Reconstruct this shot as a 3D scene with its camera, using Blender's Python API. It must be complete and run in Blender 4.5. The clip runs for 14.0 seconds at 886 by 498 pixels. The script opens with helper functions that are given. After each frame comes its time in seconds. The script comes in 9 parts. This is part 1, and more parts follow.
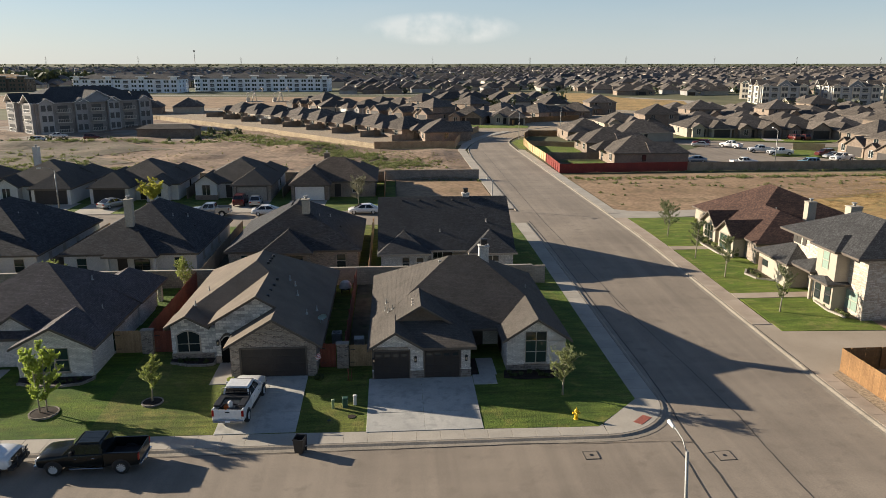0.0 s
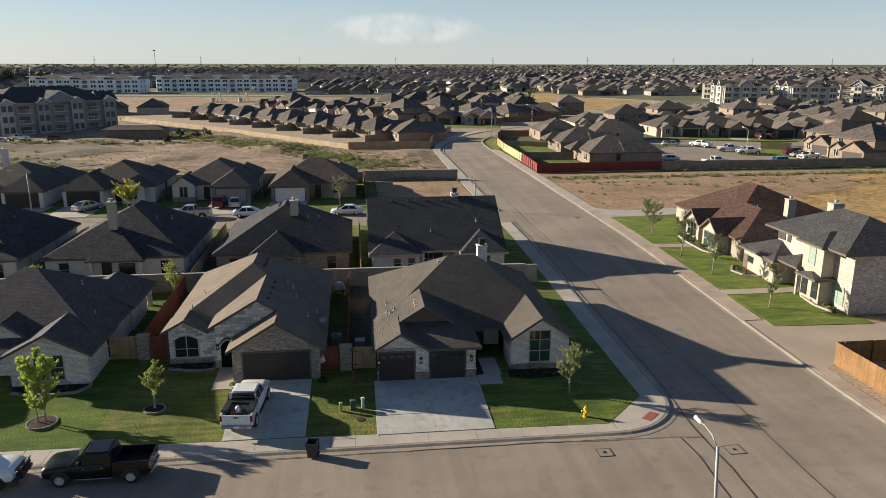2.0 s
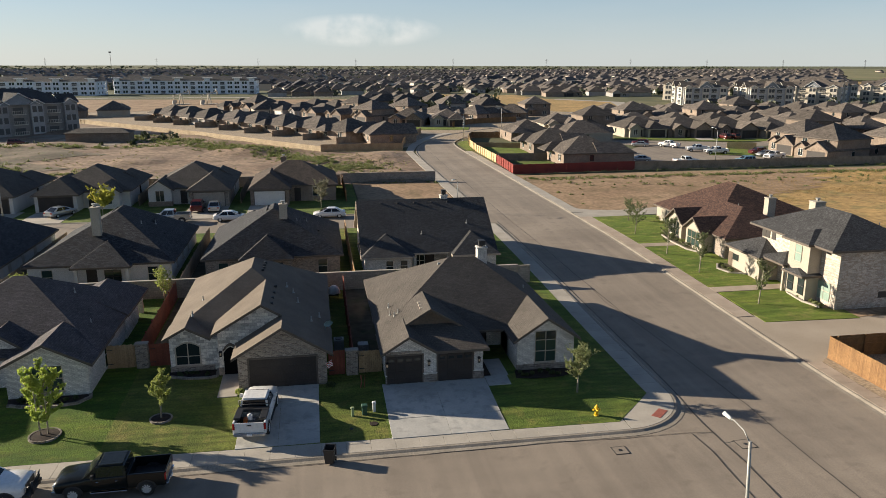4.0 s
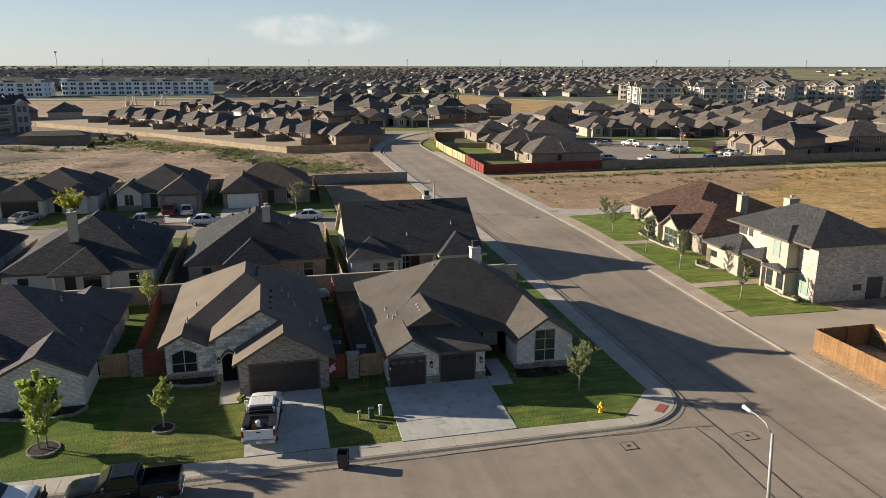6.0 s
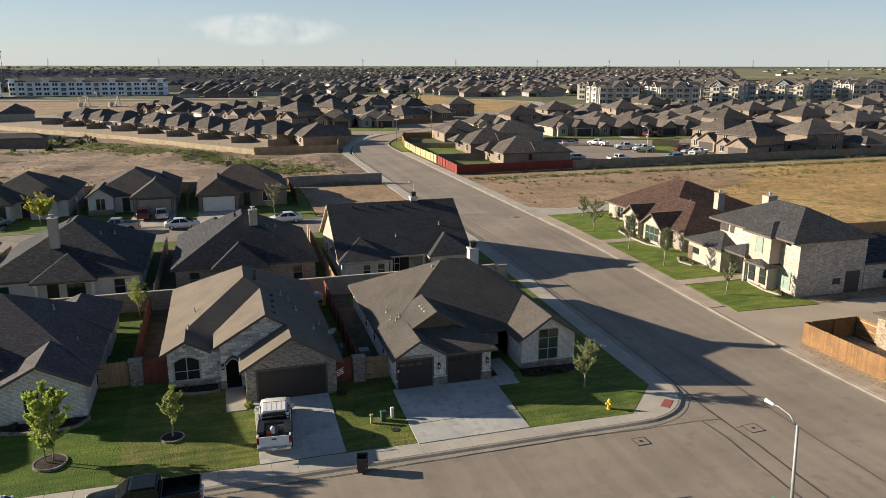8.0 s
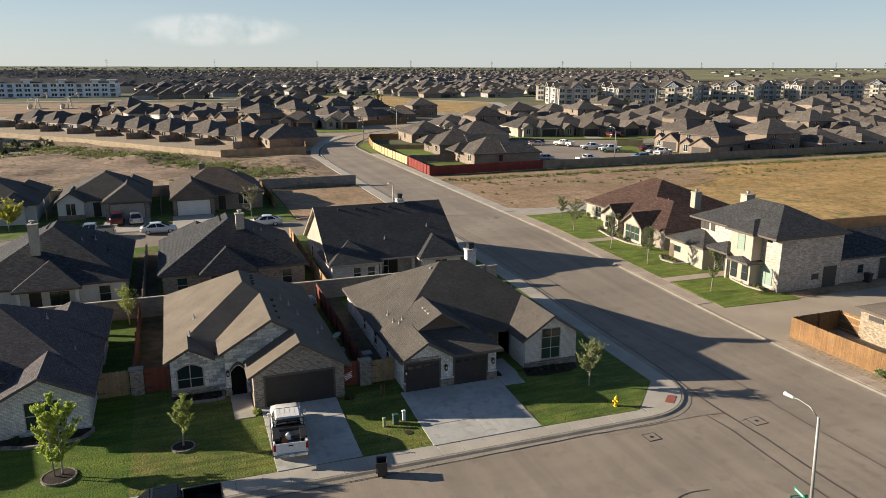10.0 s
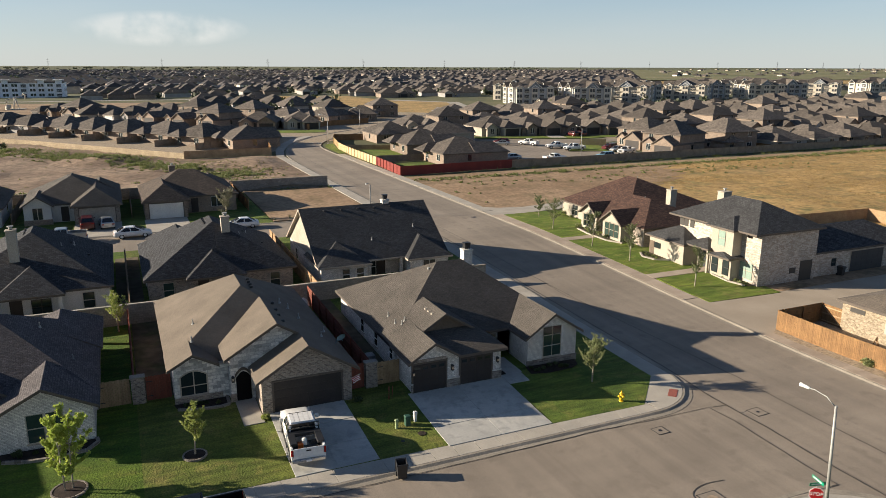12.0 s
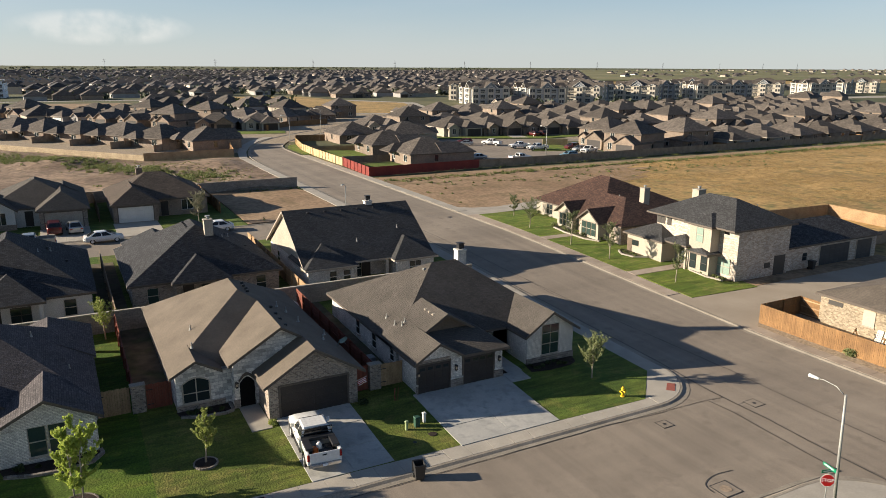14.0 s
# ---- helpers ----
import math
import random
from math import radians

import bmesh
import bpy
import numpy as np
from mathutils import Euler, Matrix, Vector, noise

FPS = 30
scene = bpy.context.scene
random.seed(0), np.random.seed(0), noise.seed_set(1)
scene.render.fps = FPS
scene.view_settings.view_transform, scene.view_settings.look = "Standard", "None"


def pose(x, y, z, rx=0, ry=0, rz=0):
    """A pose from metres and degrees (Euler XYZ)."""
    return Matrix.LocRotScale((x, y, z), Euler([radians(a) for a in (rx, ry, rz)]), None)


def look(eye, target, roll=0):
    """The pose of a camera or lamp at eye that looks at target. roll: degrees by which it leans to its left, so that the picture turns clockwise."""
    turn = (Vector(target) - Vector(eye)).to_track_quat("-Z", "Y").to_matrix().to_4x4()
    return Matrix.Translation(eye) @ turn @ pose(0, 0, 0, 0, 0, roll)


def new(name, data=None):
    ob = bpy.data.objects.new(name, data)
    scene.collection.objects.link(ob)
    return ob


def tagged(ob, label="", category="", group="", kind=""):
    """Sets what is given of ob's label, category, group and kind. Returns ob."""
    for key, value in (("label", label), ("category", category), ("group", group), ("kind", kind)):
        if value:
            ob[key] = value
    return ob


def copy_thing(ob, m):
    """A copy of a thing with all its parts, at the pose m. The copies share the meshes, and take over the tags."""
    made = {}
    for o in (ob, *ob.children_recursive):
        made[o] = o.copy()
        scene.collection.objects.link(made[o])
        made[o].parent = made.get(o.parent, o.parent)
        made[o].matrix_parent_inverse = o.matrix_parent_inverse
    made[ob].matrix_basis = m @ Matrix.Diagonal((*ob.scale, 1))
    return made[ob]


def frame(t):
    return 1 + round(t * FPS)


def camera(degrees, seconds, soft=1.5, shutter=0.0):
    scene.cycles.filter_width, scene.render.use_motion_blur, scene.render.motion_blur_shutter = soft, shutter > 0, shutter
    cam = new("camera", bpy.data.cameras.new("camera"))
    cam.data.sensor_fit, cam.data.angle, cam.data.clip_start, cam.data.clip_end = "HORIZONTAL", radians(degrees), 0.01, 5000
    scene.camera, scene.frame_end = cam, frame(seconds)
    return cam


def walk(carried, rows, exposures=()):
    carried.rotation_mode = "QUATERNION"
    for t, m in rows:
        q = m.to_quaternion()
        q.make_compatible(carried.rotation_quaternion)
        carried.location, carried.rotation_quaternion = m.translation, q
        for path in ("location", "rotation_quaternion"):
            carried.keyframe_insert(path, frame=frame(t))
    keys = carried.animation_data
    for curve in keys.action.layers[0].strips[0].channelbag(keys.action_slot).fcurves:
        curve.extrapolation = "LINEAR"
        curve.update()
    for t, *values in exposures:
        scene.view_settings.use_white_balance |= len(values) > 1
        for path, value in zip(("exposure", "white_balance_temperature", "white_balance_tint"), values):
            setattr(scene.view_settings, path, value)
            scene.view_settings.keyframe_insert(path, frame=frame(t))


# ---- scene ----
cam = camera(62.4, 14.0, 0.6)
PATH = [
    (0, (-0.73, 1.965, 22.854), (-0.599, 3.898, 22.358), -0.0),
    (0.5, (-1.387, 2.022, 22.858), (-1.232, 3.953, 22.362), -0.0),
    (1, (-2.102, 2.15, 22.836), (-1.922, 4.079, 22.341), 0.0),
    (1.5, (-2.855, 2.3, 22.814), (-2.65, 4.226, 22.319), 0.1),
    (2, (-3.571, 2.401, 22.8), (-3.343, 4.325, 22.305), 0.1),
    (2.5, (-4.328, 2.515, 22.805), (-4.075, 4.436, 22.31), 0.1),
    (3, (-5.15, 2.647, 22.803), (-4.872, 4.565, 22.31), 0.1),
    (5.5, (-9.049, 3.372, 22.872), (-8.63, 5.265, 22.382), 0.1),
    (6, (-9.871, 3.541, 22.897), (-9.422, 5.427, 22.407), 0.1),
    (6.5, (-10.682, 3.73, 22.924), (-10.205, 5.61, 22.434), 0.1),
    (7, (-11.503, 3.953, 22.951), (-10.999, 5.826, 22.461), 0.1),
    (7.5, (-12.359, 4.182, 22.974), (-11.826, 6.046, 22.484), 0.2),
    (8, (-13.195, 4.391, 23.006), (-12.634, 6.247, 22.516), 0.1),
    (10.5, (-17.348, 5.754, 23.098), (-16.645, 7.561, 22.61), 0.2),
    (11, (-18.178, 6.101, 23.111), (-17.445, 7.896, 22.622), 0.2),
    (11.5, (-19.04, 6.427, 23.134), (-18.279, 8.211, 22.646), 0.2),
    (12, (-19.87, 6.747, 23.133), (-19.081, 8.519, 22.645), 0.2),
    (12.5, (-20.709, 7.097, 23.144), (-19.891, 8.856, 22.657), 0.3),
    (13, (-21.503, 7.454, 23.152), (-20.656, 9.199, 22.665), 0.3),
    (13.5, (-22.312, 7.843, 23.158), (-21.435, 9.574, 22.671), 0.3),
    (14, (-23.104, 8.213, 23.16), (-22.198, 9.929, 22.673), 0.3),
]
walk(cam, [(t, look(eye, target, roll)) for t, eye, target, roll in PATH])

# world, sun and exposure
SUN_EL, SUN_AZ = 17.5, 294.0
CLOUD_AT = (0.065, 0.997, 0.042)
world = bpy.data.worlds.new("sky")
scene.world = world
world.use_nodes = True
wn, wl = world.node_tree.nodes, world.node_tree.links
wn.clear()
w_out = wn.new("ShaderNodeOutputWorld")
w_bg = wn.new("ShaderNodeBackground")
w_sky = wn.new("ShaderNodeTexSky")
w_sky.sky_type = "NISHITA"
w_sky.sun_disc = False
w_sky.sun_elevation = radians(SUN_EL)
w_sky.sun_rotation = radians(SUN_AZ)
w_sky.altitude = 1800.0
w_sky.air_density = 1.0
w_sky.dust_density = 2.2
w_sky.ozone_density = 3.0
w_bg.inputs["Strength"].default_value = 0.0475
# thin high cloud drifting over the whole sky
w_tc = wn.new("ShaderNodeTexCoord")
w_map = wn.new("ShaderNodeMapping")
w_map.inputs["Scale"].default_value = (2.2, 2.2, 11.0)
w_noise = wn.new("ShaderNodeTexNoise")
w_noise.inputs["Scale"].default_value = 1.7
w_noise.inputs["Detail"].default_value = 6.0
w_ramp = wn.new("ShaderNodeMapRange")
w_ramp.inputs["From Min"].default_value = 0.5
w_ramp.inputs["From Max"].default_value = 0.8
w_ramp.inputs["To Max"].default_value = 0.15
w_mix = wn.new("ShaderNodeMixRGB")
w_mix.inputs["Color2"].default_value = (6.21, 6.39, 6.56, 1)
wl.new(w_tc.outputs["Generated"], w_map.inputs["Vector"])
wl.new(w_map.outputs["Vector"], w_noise.inputs["Vector"])
wl.new(w_noise.outputs["Fac"], w_ramp.inputs["Value"])
wl.new(w_ramp.outputs["Result"], w_mix.inputs["Fac"])
# pale haze over the clear sky
w_haze = wn.new("ShaderNodeMixRGB")
w_tint = wn.new("ShaderNodeMixRGB")
w_tint.inputs["Color1"].default_value = (6.39, 6.73, 6.65, 1)
w_tint.inputs["Color2"].default_value = (4.75, 5.96, 6.73, 1)
w_rise = wn.new("ShaderNodeMapRange")
w_rise.inputs["From Min"].default_value, w_rise.inputs["From Max"].default_value = 0.005, 0.10
w_up = wn.new("ShaderNodeSeparateXYZ")
w_low = wn.new("ShaderNodeMapRange")
w_low.inputs["From Min"].default_value, w_low.inputs["From Max"].default_value = 0.0, 0.32
w_low.inputs["To Min"].default_value, w_low.inputs["To Max"].default_value = 0.74, 0.0
wl.new(w_tc.outputs["Generated"], w_up.inputs["Vector"])
wl.new(w_up.outputs["Z"], w_low.inputs["Value"])
wl.new(w_up.outputs["Z"], w_rise.inputs["Value"])
wl.new(w_rise.outputs["Result"], w_tint.inputs["Fac"])
wl.new(w_tint.outputs["Color"], w_haze.inputs["Color2"])
wl.new(w_low.outputs["Result"], w_haze.inputs["Fac"])
wl.new(w_sky.outputs["Color"], w_haze.inputs["Color1"])
wl.new(w_haze.outputs["Color"], w_mix.inputs["Color1"])
# one far cumulus bank low in the north
w_at = wn.new("ShaderNodeMapping")
w_at.vector_type = "TEXTURE"
w_at.inputs["Location"].default_value = CLOUD_AT
w_at.inputs["Scale"].default_value = (0.10, 0.2, 0.021)
w_len = wn.new("ShaderNodeVectorMath")
w_len.operation = "LENGTH"
w_edge = wn.new("ShaderNodeMapRange")
w_edge.inputs["From Min"].default_value, w_edge.inputs["From Max"].default_value = 1.05, 0.7
w_puff = wn.new("ShaderNodeTexNoise")
w_puff.inputs["Scale"].default_value, w_puff.inputs["Detail"].default_value = 26.0, 9.0
w_soft = wn.new("ShaderNodeMapRange")
w_soft.inputs["From Min"].default_value, w_soft.inputs["From Max"].default_value = 0.36, 0.56
w_mul = wn.new("ShaderNodeMath")
w_mul.operation = "MULTIPLY"
w_mul2 = wn.new("ShaderNodeMath")
w_mul2.operation = "MULTIPLY"
w_mul2.inputs[1].default_value = 0.45
w_cloud = wn.new("ShaderNodeMixRGB")
w_cloud.inputs["Color2"].default_value = (8.63, 8.46, 8.03, 1)
wl.new(w_tc.outputs["Generated"], w_at.inputs["Vector"])
wl.new(w_at.outputs["Vector"], w_len.inputs[0])
wl.new(w_len.outputs["Value"], w_edge.inputs["Value"])
wl.new(w_tc.outputs["Generated"], w_puff.inputs["Vector"])
wl.new(w_puff.outputs["Fac"], w_soft.inputs["Value"])
wl.new(w_edge.outputs["Result"], w_mul.inputs[0])
wl.new(w_soft.outputs["Result"], w_mul.inputs[1])
wl.new(w_mul.outputs[0], w_mul2.inputs[0])
wl.new(w_mul2.outputs[0], w_cloud.inputs["Fac"])
wl.new(w_mix.outputs["Color"], w_cloud.inputs["Color1"])
wl.new(w_cloud.outputs["Color"], w_bg.inputs["Color"])
wl.new(w_bg.outputs["Background"], w_out.inputs["Surface"])

sun_data = bpy.data.lights.new("sun", "SUN")
sun_data.energy, sun_data.angle, sun_data.color = 4.8, radians(0.6), (1.0, 0.875, 0.695)
sun = new("sun", sun_data)
SUN_DIR = Vector((math.sin(radians(SUN_AZ)) * math.cos(radians(SUN_EL)), math.cos(radians(SUN_AZ)) * math.cos(radians(SUN_EL)), math.sin(radians(SUN_EL))))
sun.matrix_world = look(SUN_DIR * 200, (0, 0, 0))
scene.view_settings.exposure = 1.18

# ---- materials ----
def nodes_of(name):
    m = bpy.data.materials.new(name)
    m.use_nodes = True
    nt = m.node_tree
    return m, nt.nodes, nt.links, nt.nodes["Principled BSDF"]


def rgba(c):
    return (c[0], c[1], c[2], 1.0)


def noise_fac(n, l, vec, scale, detail=4.0, lo=0.35, hi=0.65):
    t = n.new("ShaderNodeTexNoise")
    t.inputs["Scale"].default_value, t.inputs["Detail"].default_value = scale, detail
    l.new(vec, t.inputs["Vector"])
    r = n.new("ShaderNodeMapRange")
    r.inputs["From Min"].default_value, r.inputs["From Max"].default_value = lo, hi
    l.new(t.outputs["Fac"], r.inputs["Value"])
    return r.outputs["Result"], t.outputs["Fac"]


def mixc(n, l, fac, a, b, blend="MIX"):
    x = n.new("ShaderNodeMixRGB")
    x.blend_type = blend
    for key, v in (("Fac", fac), ("Color1", a), ("Color2", b)):
        if isinstance(v, (int, float)):
            x.inputs[key].default_value = v
        elif isinstance(v, tuple):
            x.inputs[key].default_value = rgba(v)
        else:
            l.new(v, x.inputs[key])
    return x.outputs["Color"]


def bump(n, l, height, p, strength=0.3, dist=0.02):
    b = n.new("ShaderNodeBump")
    b.inputs["Strength"].default_value, b.inputs["Distance"].default_value = strength, dist
    l.new(height, b.inputs["Height"])
    l.new(b.outputs["Normal"], p.inputs["Normal"])


def surf(name, c1, c2, coarse=0.4, fine=9.0, rough=0.85, relief=0.25, c3=None, spread=(0.35, 0.65), metal=0.0, vary=0.0, coat=0.0, grain=(0.78, 1.18)):
    """A surface that varies at two scales: patches from c1 to c2, and grain."""
    m, n, l, p = nodes_of(name)
    g = n.new("ShaderNodeNewGeometry")
    a, _ = noise_fac(n, l, g.outputs["Position"], coarse, 5.0, *spread)
    f, raw = noise_fac(n, l, g.outputs["Position"], fine, 4.0, 0.3, 0.7)
    col = mixc(n, l, a, c1, c2)
    if c3:
        b, _ = noise_fac(n, l, g.outputs["Position"], coarse * 4.7, 6.0, 0.5, 0.72)
        col = mixc(n, l, b, col, c3)
    gr = n.new("ShaderNodeMapRange")
    gr.inputs["To Min"].default_value, gr.inputs["To Max"].default_value = grain
    l.new(f, gr.inputs["Value"])
    col = mixc(n, l, 1.0, col, gr.outputs["Result"], "MULTIPLY")
    if vary:
        oi = n.new("ShaderNodeObjectInfo")
        vr = n.new("ShaderNodeMapRange")
        vr.inputs["To Min"].default_value, vr.inputs["To Max"].default_value = 1 - vary, 1 + vary
        l.new(oi.outputs["Random"], vr.inputs["Value"])
        col = mixc(n, l, 1.0, col, vr.outputs["Result"], "MULTIPLY")
    l.new(col, p.inputs["Base Color"])
    p.inputs["Roughness"].default_value = rough
    p.inputs["Metallic"].default_value = metal
    p.inputs["Coat Weight"].default_value = coat
    p.inputs["Coat Roughness"].default_value = 0.06
    p.inputs["Specular IOR Level"].default_value = 0.35 if rough > 0.8 else 0.5
    if relief:
        bump(n, l, raw, p, relief)
    return m


def coursed(name, c1, c2, joint, width, height, gap=0.01, rough=0.85, zscale=1.0, relief=0.4, patch=None, bias=0.0, vary=0.0, speck=0.12, mottle=0.25):
    """Bricks, blocks or shingles in courses, on walls and slopes of any heading."""
    m, n, l, p = nodes_of(name)
    g = n.new("ShaderNodeNewGeometry")
    s = n.new("ShaderNodeSeparateXYZ")
    l.new(g.outputs["Position"], s.inputs["Vector"])
    sn = n.new("ShaderNodeSeparateXYZ")
    l.new(g.outputs["True Normal"], sn.inputs["Vector"])
    ax = n.new("ShaderNodeMath"); ax.operation = "ABSOLUTE"
    l.new(sn.outputs["X"], ax.inputs[0])
    ay = n.new("ShaderNodeMath"); ay.operation = "ABSOLUTE"
    l.new(sn.outputs["Y"], ay.inputs[0])
    gt = n.new("ShaderNodeMath"); gt.operation = "GREATER_THAN"
    l.new(ax.outputs[0], gt.inputs[0]); l.new(ay.outputs[0], gt.inputs[1])
    pick = n.new("ShaderNodeMix"); pick.data_type = "FLOAT"
    l.new(gt.outputs[0], pick.inputs["Factor"])
    l.new(s.outputs["X"], pick.inputs["A"]); l.new(s.outputs["Y"], pick.inputs["B"])
    zz = n.new("ShaderNodeMath"); zz.operation = "MULTIPLY"
    zz.inputs[1].default_value = zscale
    l.new(s.outputs["Z"], zz.inputs[0])
    c = n.new("ShaderNodeCombineXYZ")
    l.new(pick.outputs["Result"], c.inputs["X"]); l.new(zz.outputs[0], c.inputs["Y"])
    b = n.new("ShaderNodeTexBrick")
    b.inputs["Scale"].default_value = 1.0
    b.inputs["Brick Width"].default_value, b.inputs["Row Height"].default_value = width, height
    b.inputs["Mortar Size"].default_value, b.inputs["Mortar Smooth"].default_value = gap, 0.3
    b.inputs["Bias"].default_value = bias
    b.inputs["Color1"].default_value, b.inputs["Color2"].default_value, b.inputs["Mortar"].default_value = rgba(c1), rgba(c2), rgba(joint)
    l.new(c.outputs["Vector"], b.inputs["Vector"])
    a, _ = noise_fac(n, l, g.outputs["Position"], 0.55, 5.0, 0.3, 0.7)
    f, raw = noise_fac(n, l, g.outputs["Position"], 7.0, 6.0, 0.25, 0.75)
    v1 = n.new("ShaderNodeMapRange"); v1.inputs["To Min"].default_value, v1.inputs["To Max"].default_value = 0.82, 1.15
    l.new(a, v1.inputs["Value"])
    v2 = n.new("ShaderNodeMapRange"); v2.inputs["To Min"].default_value, v2.inputs["To Max"].default_value = 1 - mottle, 1 + mottle
    l.new(f, v2.inputs["Value"])
    col = mixc(n, l, 1.0, b.outputs["Color"], v1.outputs["Result"], "MULTIPLY")
    col = mixc(n, l, 1.0, col, v2.outputs["Result"], "MULTIPLY")
    sp, _ = noise_fac(n, l, g.outputs["Position"], 19.0, 2.0, 0.25, 0.75)
    v3 = n.new("ShaderNodeMapRange"); v3.inputs["To Min"].default_value, v3.inputs["To Max"].default_value = 1 - speck, 1 + speck
    l.new(sp, v3.inputs["Value"])
    col = mixc(n, l, 1.0, col, v3.outputs["Result"], "MULTIPLY")
    if patch:
        q, _ = noise_fac(n, l, c.outputs["Vector"], 2.3, 2.0, 0.56, 0.64)
        col = mixc(n, l, q, col, patch)
    if vary:
        oi = n.new("ShaderNodeObjectInfo")
        vr = n.new("ShaderNodeMapRange")
        vr.inputs["To Min"].default_value, vr.inputs["To Max"].default_value = 1 - vary, 1 + vary
        l.new(oi.outputs["Random"], vr.inputs["Value"])
        col = mixc(n, l, 1.0, col, vr.outputs["Result"], "MULTIPLY")
    l.new(col, p.inputs["Base Color"])
    p.inputs["Roughness"].default_value = rough
    p.inputs["Specular IOR Level"].default_value = 0.32 if zscale > 1.5 else 0.4
    inv = n.new("ShaderNodeMath"); inv.operation = "SUBTRACT"; inv.inputs[0].default_value = 1.0
    l.new(b.outputs["Fac"], inv.inputs[1])
    ad = n.new("ShaderNodeMath"); ad.operation = "MULTIPLY_ADD"; ad.inputs[1].default_value = 0.6
    l.new(raw, ad.inputs[0]); l.new(inv.outputs[0], ad.inputs[2])
    bump(n, l, ad.outputs[0], p, relief, 0.026 if zscale > 1.5 else 0.015)
    return m


def plain(name, c, rough=0.5, metal=0.0, emit=None, power=0.0, coat=0.0, spec=0.5):
    m, n, l, p = nodes_of(name)
    g = n.new("ShaderNodeNewGeometry")
    f, _ = noise_fac(n, l, g.outputs["Position"], 6.0, 3.0, 0.2, 0.8)
    v = n.new("ShaderNodeMapRange"); v.inputs["To Min"].default_value, v.inputs["To Max"].default_value = 0.88, 1.1
    l.new(f, v.inputs["Value"])
    l.new(mixc(n, l, 1.0, c, v.outputs["Result"], "MULTIPLY"), p.inputs["Base Color"])
    p.inputs["Roughness"].default_value, p.inputs["Metallic"].default_value = rough, metal
    p.inputs["Coat Weight"].default_value = coat
    p.inputs["Specular IOR Level"].default_value = spec
    if emit:
        p.inputs["Emission Color"].default_value, p.inputs["Emission Strength"].default_value = rgba(emit), power
    return m


def worn_asphalt():
    """Old asphalt: wide bleached patches, streaks along the lanes, fine grit."""
    m, n, l, p = nodes_of("asphalt")
    g = n.new("ShaderNodeNewGeometry")
    a, _ = noise_fac(n, l, g.outputs["Position"], 0.13, 6.0, 0.3, 0.7)
    col = mixc(n, l, a, (0.198, 0.163, 0.128), (0.262, 0.217, 0.170))
    for sc, amt in (((0.9, 0.02, 1.0), 0.13), ((0.03, 0.7, 1.0), 0.06)):
        mp = n.new("ShaderNodeMapping")
        mp.inputs["Scale"].default_value = sc
        l.new(g.outputs["Position"], mp.inputs["Vector"])
        f, _ = noise_fac(n, l, mp.outputs["Vector"], 1.0, 5.0, 0.3, 0.7)
        v = n.new("ShaderNodeMapRange")
        v.inputs["To Min"].default_value, v.inputs["To Max"].default_value = 1 - amt, 1 + amt
        l.new(f, v.inputs["Value"])
        col = mixc(n, l, 1.0, col, v.outputs["Result"], "MULTIPLY")
    b, _ = noise_fac(n, l, g.outputs["Position"], 0.75, 7.0, 0.56, 0.75)
    col = mixc(n, l, b, col, (0.178, 0.146, 0.114))
    f, raw = noise_fac(n, l, g.outputs["Position"], 13.0, 5.0, 0.25, 0.75)
    v = n.new("ShaderNodeMapRange")
    v.inputs["To Min"].default_value, v.inputs["To Max"].default_value = 0.82, 1.16
    l.new(f, v.inputs["Value"])
    l.new(mixc(n, l, 1.0, col, v.outputs["Result"], "MULTIPLY"), p.inputs["Base Color"])
    p.inputs["Roughness"].default_value = 0.88
    bump(n, l, raw, p, 0.15)
    return m


def lawn(name, c1, c2, dry):
    """Mown grass: wide patches, dry spots, slanting mower wales and a fine nap."""
    m, n, l, p = nodes_of(name)
    g = n.new("ShaderNodeNewGeometry")
    a, _ = noise_fac(n, l, g.outputs["Position"], 0.30, 6.0, 0.32, 0.68)
    col = mixc(n, l, a, c1, c2)
    b, _ = noise_fac(n, l, g.outputs["Position"], 0.9, 6.0, 0.52, 0.74)
    col = mixc(n, l, b, col, dry)
    mp = n.new("ShaderNodeMapping")
    mp.inputs["Rotation"].default_value = (0, 0, radians(-28))
    mp.inputs["Scale"].default_value = (0.35, 2.4, 1.0)
    l.new(g.outputs["Position"], mp.inputs["Vector"])
    for vec, sc, lo, hi in ((mp.outputs["Vector"], 1.0, 0.68, 1.3), (g.outputs["Position"], 9.0, 0.62, 1.32)):
        f, raw = noise_fac(n, l, vec, sc, 5.0, 0.3, 0.7)
        v = n.new("ShaderNodeMapRange")
        v.inputs["To Min"].default_value, v.inputs["To Max"].default_value = lo, hi
        l.new(f, v.inputs["Value"])
        col = mixc(n, l, 1.0, col, v.outputs["Result"], "MULTIPLY")
    l.new(col, p.inputs["Base Color"])
    p.inputs["Roughness"].default_value = 0.95
    p.inputs["Specular IOR Level"].default_value = 0.3
    bump(n, l, raw, p, 1.0, 0.05)
    return m


